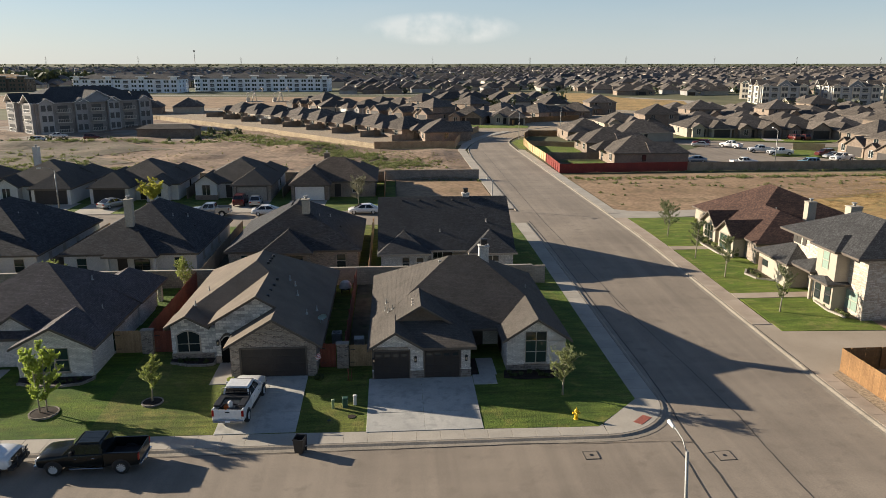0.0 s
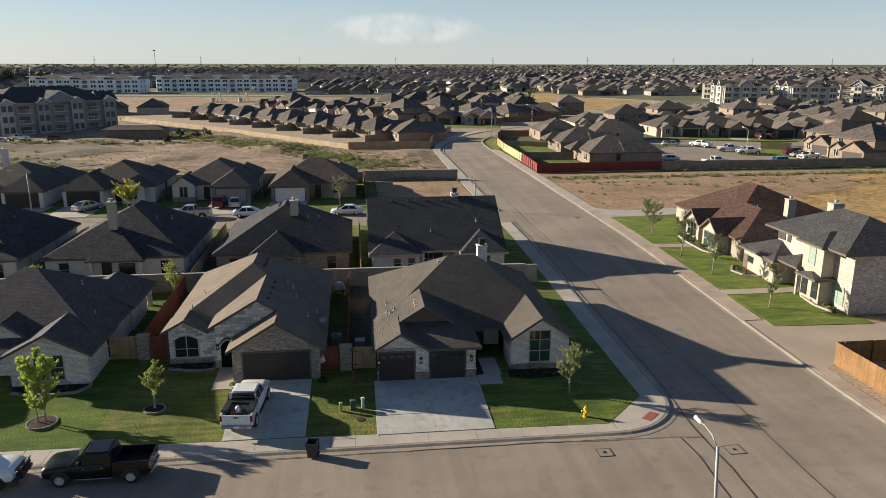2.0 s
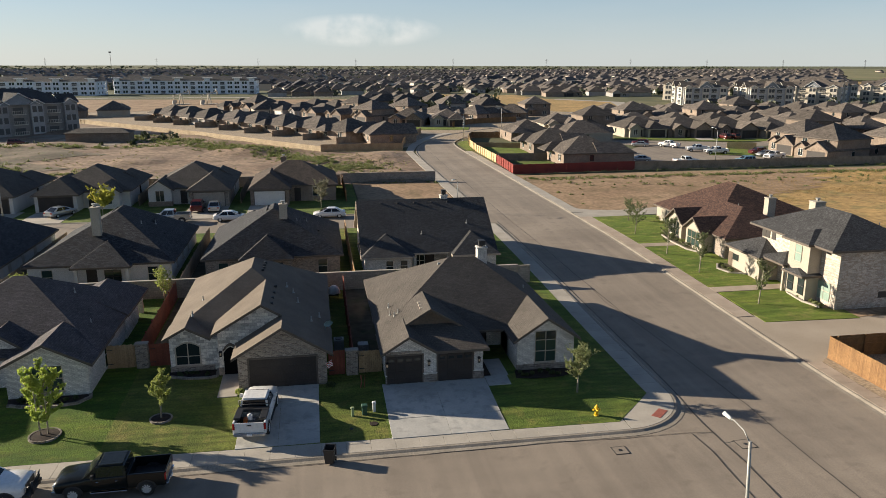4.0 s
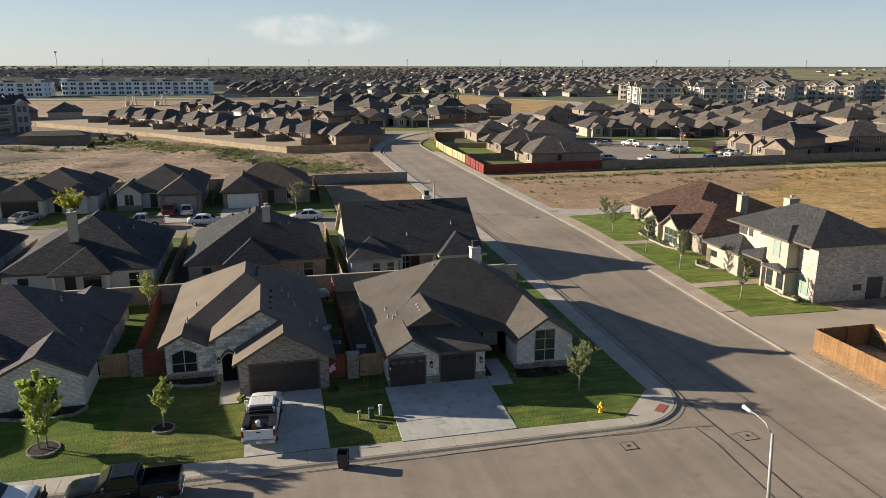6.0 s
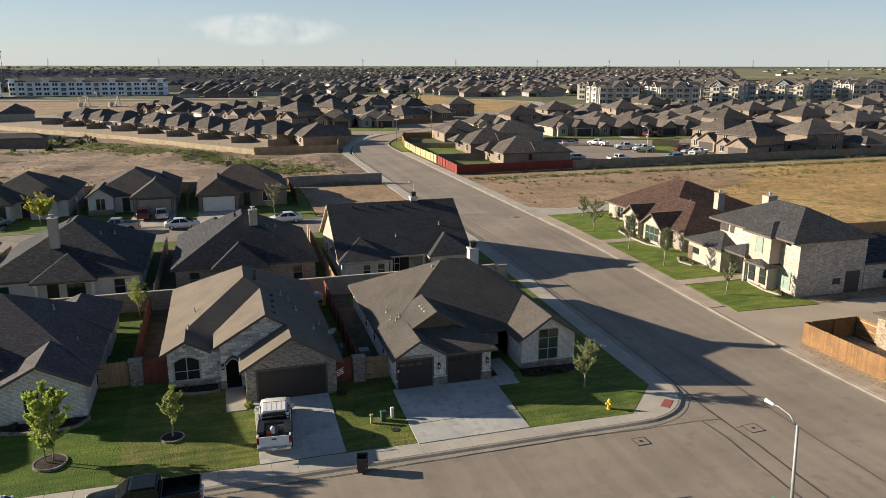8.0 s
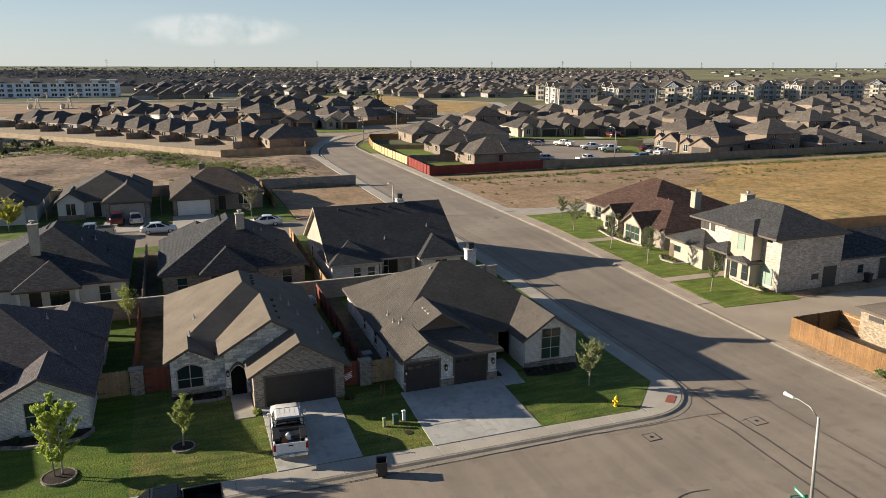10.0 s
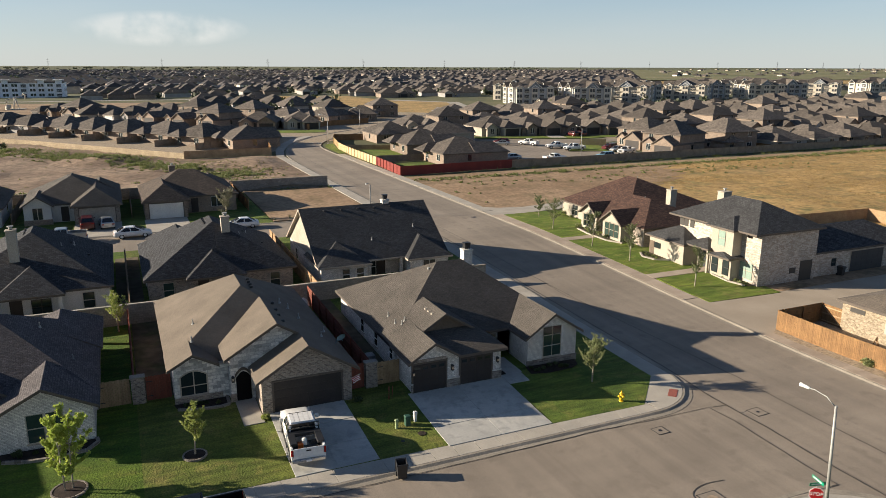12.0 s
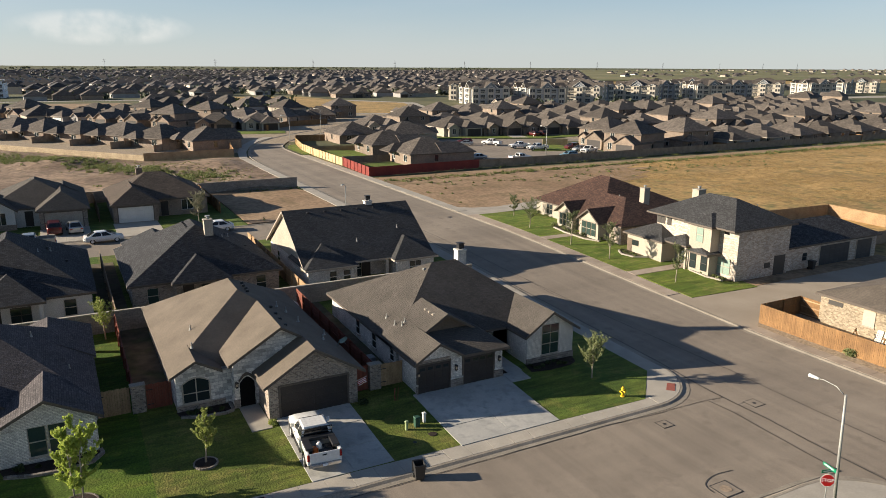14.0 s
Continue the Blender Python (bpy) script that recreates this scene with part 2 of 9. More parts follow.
M = {}
M["asphalt"] = worn_asphalt()
M["concrete"] = surf("concrete", (0.33, 0.30, 0.255), (0.40, 0.36, 0.305), 0.5, 11.0, 0.85, 0.08, vary=0.05, grain=(0.92, 1.07))
M["concrete_stained"] = surf("stained_concrete", (0.35, 0.34, 0.315), (0.48, 0.46, 0.42), 0.33, 8.0, 0.8, 0.06, c3=(0.30, 0.295, 0.275), vary=0.02, grain=(0.93, 1.06))
M["kerb"] = surf("kerb_concrete", (0.235, 0.205, 0.165), (0.31, 0.27, 0.218), 0.6, 10.0, 0.85, 0.15)
M["tar"] = surf("tar_seal", (0.040, 0.036, 0.032), (0.075, 0.066, 0.057), 0.8, 12.0, 0.7, 0.2)
M["grass"] = lawn("lawn_grass", (0.058, 0.102, 0.015), (0.118, 0.154, 0.024), (0.160, 0.164, 0.038))
M["grass_bright"] = lawn("watered_lawn_grass", (0.088, 0.138, 0.016), (0.150, 0.188, 0.028), (0.212, 0.205, 0.060))
M["grass_lush"] = lawn("lush_lawn_grass", (0.042, 0.090, 0.008), (0.086, 0.132, 0.012), (0.112, 0.136, 0.019))
M["grass_yellow"] = lawn("yellowing_lawn_grass", (0.070, 0.100, 0.015), (0.130, 0.148, 0.026), (0.180, 0.164, 0.044))
M["dry_grass"] = surf("dry_grass", (0.29, 0.190, 0.075), (0.43, 0.275, 0.105), 0.07, 1.1, 0.95, 1.0, c3=(0.175, 0.150, 0.055), grain=(0.66, 1.3))
M["dirt"] = surf("bare_dirt", (0.235, 0.152, 0.088), (0.33, 0.225, 0.138), 0.07, 1.8, 0.95, 0.8, c3=(0.175, 0.125, 0.066), grain=(0.7, 1.25))
M["dirt_field"] = surf("graded_earth", (0.168, 0.112, 0.076), (0.305, 0.215, 0.146), 0.09, 1.2, 0.95, 1.0, c3=(0.125, 0.093, 0.058), grain=(0.68, 1.28))
# weedy earth with the shade lying on it mixed into a darker colour
M["weedy_field"] = surf("shaded_weedy_earth", (0.084, 0.067, 0.044), (0.165, 0.124, 0.086), 0.10, 1.3, 0.95, 1.0, c3=(0.088, 0.088, 0.042), grain=(0.66, 1.3))
M["weedy"] = surf("weedy_earth", (0.072, 0.063, 0.038), (0.135, 0.104, 0.068), 0.10, 1.3, 0.95, 1.0, c3=(0.064, 0.078, 0.028), grain=(0.66, 1.3))
M["concrete_warm"] = surf("warm_concrete", (0.315, 0.252, 0.196), (0.395, 0.325, 0.258), 0.6, 11.0, 0.87, 0.08, vary=0.1, grain=(0.92, 1.07))
M["apron"] = surf("worn_apron_concrete", (0.312, 0.258, 0.198), (0.378, 0.315, 0.245), 0.2, 9.0, 0.88, 0.08, grain=(0.92, 1.07))
M["scrub"] = surf("far_scrub", (0.070, 0.080, 0.036), (0.125, 0.118, 0.056), 0.008, 0.05, 0.95, 0.0, c3=(0.065, 0.075, 0.035))
M["gravel"] = surf("gravel", (0.215, 0.165, 0.112), (0.41, 0.33, 0.235), 5.0, 16.0, 0.9, 0.9)
M["mulch"] = surf("mulch", (0.018, 0.012, 0.009), (0.04, 0.027, 0.02), 3.0, 16.0, 0.95, 0.9)
M["shingle"] = coursed("charcoal_shingle", (0.074, 0.065, 0.057), (0.098, 0.085, 0.074), (0.058, 0.051, 0.045), 0.24, 0.13, 0.012, 0.92, 1.9, 0.9, speck=0.46, mottle=0.18)
M["shingle_dark"] = coursed("slate_grey_shingle", (0.040, 0.040, 0.042), (0.072, 0.072, 0.073), (0.026, 0.026, 0.027), 0.26, 0.13, 0.012, 0.92, 1.9, 0.9, speck=0.58)
M["shingle_black"] = coursed("blue_black_shingle", (0.024, 0.025, 0.029), (0.062, 0.063, 0.068), (0.013, 0.013, 0.016), 0.32, 0.15, 0.014, 0.92, 1.9, 0.9, speck=0.62)
M["shingle_tan"] = coursed("sun_bleached_shingle", (0.138, 0.113, 0.089), (0.148, 0.121, 0.095), (0.130, 0.107, 0.085), 0.28, 0.15, 0.010, 0.92, 1.9, 0.3, speck=0.08, mottle=0.08)
M["shingle_plum"] = coursed("plum_brown_shingle", (0.066, 0.058, 0.061), (0.112, 0.099, 0.102), (0.040, 0.036, 0.038), 0.26, 0.13, 0.012, 0.92, 1.9, 0.9, speck=0.55, mottle=0.2)
M["shingle_warm"] = coursed("weathered_shingle", (0.128, 0.106, 0.086), (0.152, 0.126, 0.101), (0.10, 0.083, 0.068), 0.24, 0.13, 0.010, 0.92, 1.9, 0.4, speck=0.2, mottle=0.12)
M["shingle_brown"] = coursed("brown_shingle", (0.050, 0.027, 0.021), (0.112, 0.062, 0.046), (0.024, 0.014, 0.011), 0.32, 0.15, 0.012, 0.92, 1.9, 0.8, speck=0.45)
M["shingle_umber"] = coursed("umber_shingle", (0.062, 0.047, 0.038), (0.112, 0.085, 0.067), (0.036, 0.028, 0.023), 0.28, 0.14, 0.012, 0.92, 1.9, 0.7, speck=0.4)
M["shingle_far"] = coursed("mixed_shingle", (0.072, 0.061, 0.052), (0.140, 0.118, 0.100), (0.046, 0.039, 0.034), 0.5, 0.3, 0.015, 0.92, 1.9, 0.4, vary=0.28, speck=0.36)
M["brick_white"] = coursed("painted_white_brick", (0.76, 0.72, 0.66), (0.56, 0.53, 0.485), (0.38, 0.36, 0.33), 0.24, 0.09, 0.015, 0.8, 1.0, 0.5)
M["brick_grey"] = coursed("grey_brown_brick", (0.34, 0.275, 0.22), (0.135, 0.107, 0.090), (0.35, 0.31, 0.265), 0.24, 0.09, 0.013, 0.85, 1.0, 0.5)
M["brick_tan"] = coursed("tan_brick", (0.265, 0.200, 0.150), (0.165, 0.122, 0.092), (0.26, 0.215, 0.175), 0.22, 0.08, 0.012, 0.85, 1.0, 0.4, vary=0.2)
M["stone_white"] = coursed("white_limestone_block", (0.72, 0.68, 0.62), (0.14, 0.135, 0.135), (0.42, 0.40, 0.37), 0.56, 0.24, 0.016, 0.85, 1.0, 0.6, bias=-0.32)
M["stone_base"] = coursed("rough_stone_base", (0.27, 0.235, 0.20), (0.125, 0.105, 0.09), (0.28, 0.255, 0.23), 0.42, 0.16, 0.014, 0.9, 1.0, 0.7)
M["stone_rubble"] = coursed("tan_rubble_stone", (0.40, 0.33, 0.235), (0.20, 0.152, 0.10), (0.31, 0.26, 0.20), 0.26, 0.11, 0.012, 0.9, 1.0, 0.7)
M["brick_cream"] = coursed("whitewashed_brick", (0.55, 0.50, 0.43), (0.32, 0.265, 0.215), (0.45, 0.41, 0.355), 0.42, 0.10, 0.012, 0.85, 1.0, 0.5, patch=(0.36, 0.295, 0.24))
M["stucco"] = surf("cream_stucco", (0.345, 0.305, 0.248), (0.40, 0.355, 0.288), 0.5, 16.0, 0.85, 0.2)
M["stucco_white"] = surf("white_stucco", (0.54, 0.52, 0.485), (0.62, 0.595, 0.555), 0.5, 16.0, 0.85, 0.15)
M["stucco_grey"] = surf("grey_siding", (0.30, 0.29, 0.28), (0.36, 0.345, 0.33), 0.4, 10.0, 0.85, 0.2, vary=0.2)
M["gable_blue"] = surf("blue_grey_siding", (0.19, 0.21, 0.23), (0.24, 0.26, 0.28), 0.6, 9.0, 0.8, 0.2)
M["white_paint"] = surf("white_paint", (0.74, 0.72, 0.68), (0.80, 0.78, 0.74), 0.8, 10.0, 0.6, 0.05)
M["white_cool"] = surf("cool_white_render", (0.78, 0.80, 0.83), (0.86, 0.87, 0.89), 0.3, 4.0, 0.7, 0.05)
M["stucco_pale"] = surf("pale_cream_render", (0.50, 0.455, 0.38), (0.58, 0.53, 0.45), 0.5, 6.0, 0.85, 0.1)
M["siding_taupe"] = surf("taupe_boarding", (0.225, 0.205, 0.19), (0.285, 0.262, 0.245), 0.4, 6.0, 0.85, 0.1)
# blue-grey holds the shade of the apartments' south walls
M["siding_shade_blue"] = surf("shade_blue_boarding", (0.34, 0.35, 0.365), (0.42, 0.43, 0.445), 0.4, 6.0, 0.85, 0.1)
M["trim_brown"] = surf("brown_trim", (0.085, 0.068, 0.055), (0.11, 0.088, 0.070), 1.0, 12.0, 0.7, 0.1)
M["trim_tan"] = surf("tan_trim", (0.34, 0.29, 0.235), (0.40, 0.345, 0.28), 1.0, 12.0, 0.7, 0.1)
M["siding_brown"] = surf("brown_siding", (0.12, 0.088, 0.062), (0.15, 0.112, 0.080), 1.0, 9.0, 0.8, 0.2)
M["door_brown"] = surf("dark_brown_door", (0.022, 0.017, 0.015), (0.031, 0.024, 0.021), 1.0, 12.0, 0.6, 0.08)
# near-black colour in place of the shade inside entries
M["deep_shade"] = plain("painted_recess_shade", (0.008, 0.008, 0.008), 0.95, spec=0.1)
M["door_white"] = surf("white_door", (0.62, 0.60, 0.56), (0.70, 0.68, 0.63), 1.0, 12.0, 0.6, 0.05)
M["door_navy"] = surf("dark_slate_door", (0.022, 0.026, 0.032), (0.03, 0.035, 0.042), 1.0, 12.0, 0.5, 0.05)
M["glass"] = plain("window_glass", (0.020, 0.028, 0.030), 0.05)
M["glass_dull"] = plain("shaded_window_glass", (0.045, 0.048, 0.052), 0.35)
M["glass_green"] = plain("tinted_window_glass", (0.030, 0.052, 0.046), 0.06)
M["glass_mint"] = plain("mint_green_pane", (0.20, 0.36, 0.25), 0.3)
M["glass_pale"] = plain("pale_green_pane", (0.25, 0.33, 0.28), 0.25)
M["frame_white"] = plain("window_frame_white", (0.66, 0.64, 0.60), 0.5)
M["frame_tan"] = plain("window_frame_tan", (0.42, 0.37, 0.30), 0.5)
M["frame_dark"] = plain("window_frame_dark", (0.05, 0.045, 0.04), 0.5)
M["wood_red"] = surf("red_stained_cedar", (0.16, 0.042, 0.024), (0.22, 0.062, 0.034), 0.9, 9.0, 0.8, 0.3, vary=0.12)
M["wood_orange"] = surf("orange_stained_cedar", (0.172, 0.090, 0.034), (0.236, 0.128, 0.050), 0.8, 9.0, 0.8, 0.3, vary=0.12)
M["wood_raw"] = surf("raw_pine_fence", (0.31, 0.20, 0.11), (0.40, 0.27, 0.15), 0.8, 9.0, 0.85, 0.3, vary=0.12)
M["wood_pale"] = surf("new_yellow_pine", (0.46, 0.34, 0.18), (0.54, 0.41, 0.23), 0.5, 6.0, 0.85, 0.2, vary=0.08)
M["wood_cream"] = surf("bleached_cream_pine", (0.30, 0.235, 0.155), (0.40, 0.32, 0.215), 0.5, 3.0, 0.85, 0.3, vary=0.2)
M["wood_grey"] = surf("weathered_fence_wood", (0.22, 0.165, 0.115), (0.30, 0.23, 0.165), 0.8, 9.0, 0.85, 0.3, vary=0.15)
M["fence_red"] = surf("barn_red_paint", (0.17, 0.022, 0.016), (0.215, 0.030, 0.020), 0.5, 8.0, 0.8, 0.2)
M["block_wall"] = coursed("concrete_block_wall", (0.30, 0.265, 0.225), (0.235, 0.205, 0.172), (0.20, 0.175, 0.15), 0.42, 0.21, 0.012, 0.9, 1.0, 0.4)
M["metal"] = surf("galvanised_steel", (0.27, 0.27, 0.26), (0.34, 0.34, 0.32), 1.0, 10.0, 0.55, 0.05, metal=0.3)
M["metal_dark"] = plain("dark_metal", (0.03, 0.03, 0.032), 0.5, 0.4)
M["chrome"] = plain("chrome", (0.70, 0.70, 0.70), 0.18, 1.0)
M["rim"] = plain("polished_alloy", (0.78, 0.78, 0.78), 0.38, 0.45)
M["rubber"] = plain("tyre_rubber", (0.018, 0.018, 0.018), 0.85)
M["plastic_black"] = plain("black_plastic", (0.022, 0.022, 0.023), 0.5)
M["car_white"] = plain("white_car_paint", (0.72, 0.71, 0.69), 0.3, 0.0, coat=0.7)
M["car_dark"] = plain("black_car_paint", (0.007, 0.009, 0.009), 0.25, 0.0, coat=0.12, spec=0.25)
M["car_silver"] = plain("silver_car_paint", (0.38, 0.39, 0.40), 0.3, 0.6, coat=0.6)
M["car_red"] = plain("red_car_paint", (0.085, 0.008, 0.009), 0.3, 0.1, coat=0.7)
M["car_blue"] = plain("blue_car_paint", (0.16, 0.30, 0.38), 0.35, 0.1, coat=0.6)
M["car_glass"] = plain("car_glass", (0.012, 0.014, 0.016), 0.04)
M["light_red"] = plain("red_lens", (0.30, 0.012, 0.010), 0.2)
M["light_clear"] = plain("clear_lens", (0.62, 0.62, 0.60), 0.15)
M["yellow"] = plain("hydrant_yellow", (0.72, 0.47, 0.02), 0.45)
M["green_box"] = plain("utility_green", (0.025, 0.075, 0.048), 0.55)
M["green_pale"] = plain("utility_pale_green", (0.26, 0.32, 0.16), 0.55)
M["white_plastic"] = plain("white_plastic", (0.62, 0.62, 0.58), 0.5)
M["sign_red"] = plain("sign_red", (0.42, 0.012, 0.016), 0.4)
M["sign_green"] = plain("sign_green", (0.0, 0.22, 0.11), 0.4)
M["sign_white"] = plain("sign_white", (0.78, 0.78, 0.78), 0.4)
M["paver_red"] = coursed("red_paver", (0.30, 0.085, 0.06), (0.24, 0.07, 0.05), (0.2, 0.1, 0.08), 0.2, 0.1, 0.01)
M["lamp_glow"] = plain("warm_lamp_glass", (0.28, 0.25, 0.20), 0.3, emit=(1.0, 0.72, 0.42), power=0.04)
M["bark"] = surf("bark", (0.30, 0.26, 0.21), (0.44, 0.385, 0.31), 4.0, 20.0, 0.9, 0.5)
M["orange"] = plain("orange_paint", (0.6, 0.14, 0.02), 0.5)
M["teal"] = plain("dish_teal", (0.20, 0.30, 0.32), 0.4)
M["flag_red"] = plain("flag_red", (0.45, 0.03, 0.04), 0.8)
M["flag_blue"] = plain("flag_blue", (0.02, 0.03, 0.13), 0.8)


def leaf_mat(name, c1, c2, trans=0.35):
    m, n, l, p = nodes_of(name)
    g = n.new("ShaderNodeNewGeometry")
    ramp = mixc(n, l, g.outputs["Random Per Island"], c1, c2)
    l.new(ramp, p.inputs["Base Color"])
    p.inputs["Roughness"].default_value = 0.6
    tr = n.new("ShaderNodeBsdfTranslucent")
    l.new(ramp, tr.inputs["Color"])
    mx = n.new("ShaderNodeMixShader")
    mx.inputs["Fac"].default_value = trans
    l.new(p.outputs["BSDF"], mx.inputs[1])
    l.new(tr.outputs["BSDF"], mx.inputs[2])
    l.new(mx.outputs["Shader"], n["Material Output"].inputs["Surface"])
    return m


M["leaf"] = leaf_mat("yellow_green_leaves", (0.27, 0.36, 0.055), (0.52, 0.58, 0.14), 0.5)
M["leaf_olive"] = leaf_mat("olive_green_leaves", (0.19, 0.24, 0.055), (0.40, 0.43, 0.13), 0.45)
M["leaf_dusty"] = leaf_mat("dusty_leaves", (0.13, 0.125, 0.075), (0.24, 0.23, 0.15))
M["leaf_grey"] = leaf_mat("grey_green_leaves", (0.15, 0.18, 0.06), (0.30, 0.32, 0.15))
M["leaf_sage"] = leaf_mat("sage_green_leaves", (0.085, 0.110, 0.040), (0.20, 0.22, 0.10))
M["leaf_dark"] = leaf_mat("dark_green_leaves", (0.035, 0.055, 0.018), (0.085, 0.105, 0.035))
M["leaf_yellow"] = leaf_mat("golden_leaves", (0.42, 0.42, 0.06), (0.62, 0.58, 0.13), 0.4)
M["weed"] = leaf_mat("weeds", (0.085, 0.112, 0.030), (0.215, 0.232, 0.080))
M["weed_dry"] = leaf_mat("drying_weeds", (0.15, 0.145, 0.06), (0.30, 0.27, 0.13))
M["straw"] = leaf_mat("straw", (0.24, 0.165, 0.065), (0.37, 0.25, 0.10))
M["weed_ground"] = surf("pasture", (0.115, 0.120, 0.050), (0.20, 0.175, 0.085), 0.004, 0.03, 0.95, 0.0, c3=(0.10, 0.12, 0.05))
M["leaf_far"] = leaf_mat("far_leaves", (0.030, 0.042, 0.018), (0.085, 0.095, 0.042), 0.15)
M["far_wall"] = leaf_mat("far_walls", (0.22, 0.17, 0.125), (0.62, 0.55, 0.46), 0.0)
M["far_roof"] = leaf_mat("far_roofs", (0.045, 0.039, 0.034), (0.125, 0.104, 0.086), 0.0)
# ---- builders ----
def gs(y):
    """Height of the land: it climbs gently away from the front street."""
    u = min(1.0, max(0.0, (y - 46.0) / 46.0))
    return 1.25 * (0.6 * u * u * (3 - 2 * u) + 0.4 * u)


def sstep(a, b, v):
    if a > b:
        return 1 - sstep(b, a, v)
    u = min(1.0, max(0.0, (v - a) / (b - a)))
    return u * u * (3 - 2 * u)


def yard(x, y):
    """Lawn level inside the left block: kerb height, rising to the house pads."""
    return gs(y) + 0.165 + 0.34 * min(1.0, max(0.0, (y - 44.8) / 6.4)) * (1 - sstep(58.0, 84.0, y)) * (1 - sstep(10.5, 15.0, x))


def flat13(x, y):
    return gs(y) + 0.13


def road_z(x, y):
    return gs(y) + 0.02


def field_z(x, y):
    return gs(y) + 0.06


def rough_z(x, y):
    """Graded earth left in low heaps and ruts."""
    n1 = noise.noise(Vector((x * 0.045, y * 0.06, 3.1)))
    n2 = noise.noise(Vector((x * 0.22, y * 0.22, 7.7)))
    fade = sstep(131.6, 140, y) * sstep(16.5, 8.0, x) if x < 16.5 else 0.0
    return gs(y) + 0.06 + fade * (1.7 * max(0.0, n1) + 0.22 * max(0.0, n2))


def mesh_from(bm, name, mats):
    me = bpy.data.meshes.new(name)
    bm.to_mesh(me)
    bm.free()
    for m in mats if isinstance(mats, (list, tuple)) else [mats]:
        me.materials.append(m)
    return me


def root_of(ob):
    while ob.parent:
        ob = ob.parent
    return ob


def thing(name, label, category, loc=(0, 0, 0), group="", kind=""):
    e = new(name)
    e.location = loc
    return tagged(e, label, category, group, kind)


def part(name, bm, mats, parent, label=""):
    """Link a bmesh, given in the same coordinates as its thing's own place, as one part."""
    r = root_of(parent)
    bmesh.ops.translate(bm, vec=-Vector(r.location), verts=bm.verts)
    ob = new(name, mesh_from(bm, name, mats))
    ob.parent = parent
    return tagged(ob, label)


def solo(name, bm, mats, label, category, loc=(0, 0, 0), group="", kind=""):
    bmesh.ops.translate(bm, vec=-Vector(loc), verts=bm.verts)
    ob = new(name, mesh_from(bm, name, mats))
    ob.location = loc
    return tagged(ob, label, category, group, kind)


def box(bm, x0, y0, z0, x1, y1, z1, mat=0, bevel=0.0):
    vs = [bm.verts.new((x, y, z)) for z in (z0, z1) for x, y in ((x0, y0), (x1, y0), (x1, y1), (x0, y1))]
    fs = [bm.faces.new([vs[i] for i in q]) for q in ((3, 2, 1, 0), (4, 5, 6, 7), (0, 1, 5, 4), (1, 2, 6, 5), (2, 3, 7, 6), (3, 0, 4, 7))]
    for f in fs:
        f.material_index = mat
    if bevel:
        es = list({e for f in fs for e in f.edges})
        r = bmesh.ops.bevel(bm, geom=es, offset=bevel, segments=1, affect="EDGES")
        for f in r["faces"]:
            f.material_index = mat
    return vs


def tube(bm, pts, r0, r1=None, n=8, mat=0, caps=True):
    """A tapered tube along a polyline."""
    r1 = r0 if r1 is None else r1
    rings, pts = [], [Vector(p) for p in pts]
    for i, p in enumerate(pts):
        d = (pts[min(i + 1, len(pts) - 1)] - pts[max(i - 1, 0)]).normalized()
        a = d.orthogonal().normalized()
        b = d.cross(a)
        r = r0 + (r1 - r0) * i / (len(pts) - 1)
        rings.append([bm.verts.new(p + r * (a * math.cos(k * math.tau / n) + b * math.sin(k * math.tau / n))) for k in range(n)])
    for i in range(len(rings) - 1):
        best = min(range(n), key=lambda k: (rings[i][0].co - rings[i + 1][k].co).length)
        for k in range(n):
            f = bm.faces.new((rings[i][k], rings[i][(k + 1) % n], rings[i + 1][(k + 1 + best) % n], rings[i + 1][(k + best) % n]))
            f.material_index, f.smooth = mat, True
    if caps:
        for r in (rings[0][::-1], rings[-1]):
            bm.faces.new(r).material_index = mat
    return rings


def drape(name, poly, fz, mat, label, category="ground", step=2.0, xstep=0.0, skirt=0.3, kind="structure", full=False):
    """A sheet laid over the land, with a skirt down into it."""
    bm = bmesh.new()
    bm.faces.new([bm.verts.new((x, y, 0)) for x, y in poly])
    ys, xs = [p[1] for p in poly], [p[0] for p in poly]
    cuts = [((0, y, 0), (0, 1, 0)) for y in (np.arange(min(ys) + step, max(ys), step) if full else np.arange(max(min(ys), 40) + step, min(max(ys), 100), step))]
    if xstep:
        cuts += [((x, 0, 0), (1, 0, 0)) for x in np.arange(min(xs) + xstep, max(xs), xstep)]
    for co, no in cuts:
        bmesh.ops.bisect_plane(bm, geom=bm.verts[:] + bm.edges[:] + bm.faces[:], plane_co=co, plane_no=no)
    bmesh.ops.recalc_face_normals(bm, faces=bm.faces)
    if bm.faces[:] and bm.faces[:][0].normal.z < 0:
        bmesh.ops.reverse_faces(bm, faces=bm.faces)
    for v in bm.verts:
        v.co.z = fz(v.co.x, v.co.y)
    edges = [e for e in bm.edges if e.is_boundary]
    if skirt:
        r = bmesh.ops.extrude_edge_only(bm, edges=edges)
        for v in r["geom"]:
            if isinstance(v, bmesh.types.BMVert):
                v.co.z -= skirt
    return solo(name, bm, mat, label, category, kind=kind)


def arc(cx, cy, r, a0, a1, n=10):
    return [(cx + r * math.cos(radians(a0 + (a1 - a0) * i / n)), cy + r * math.sin(radians(a0 + (a1 - a0) * i / n))) for i in range(n + 1)]


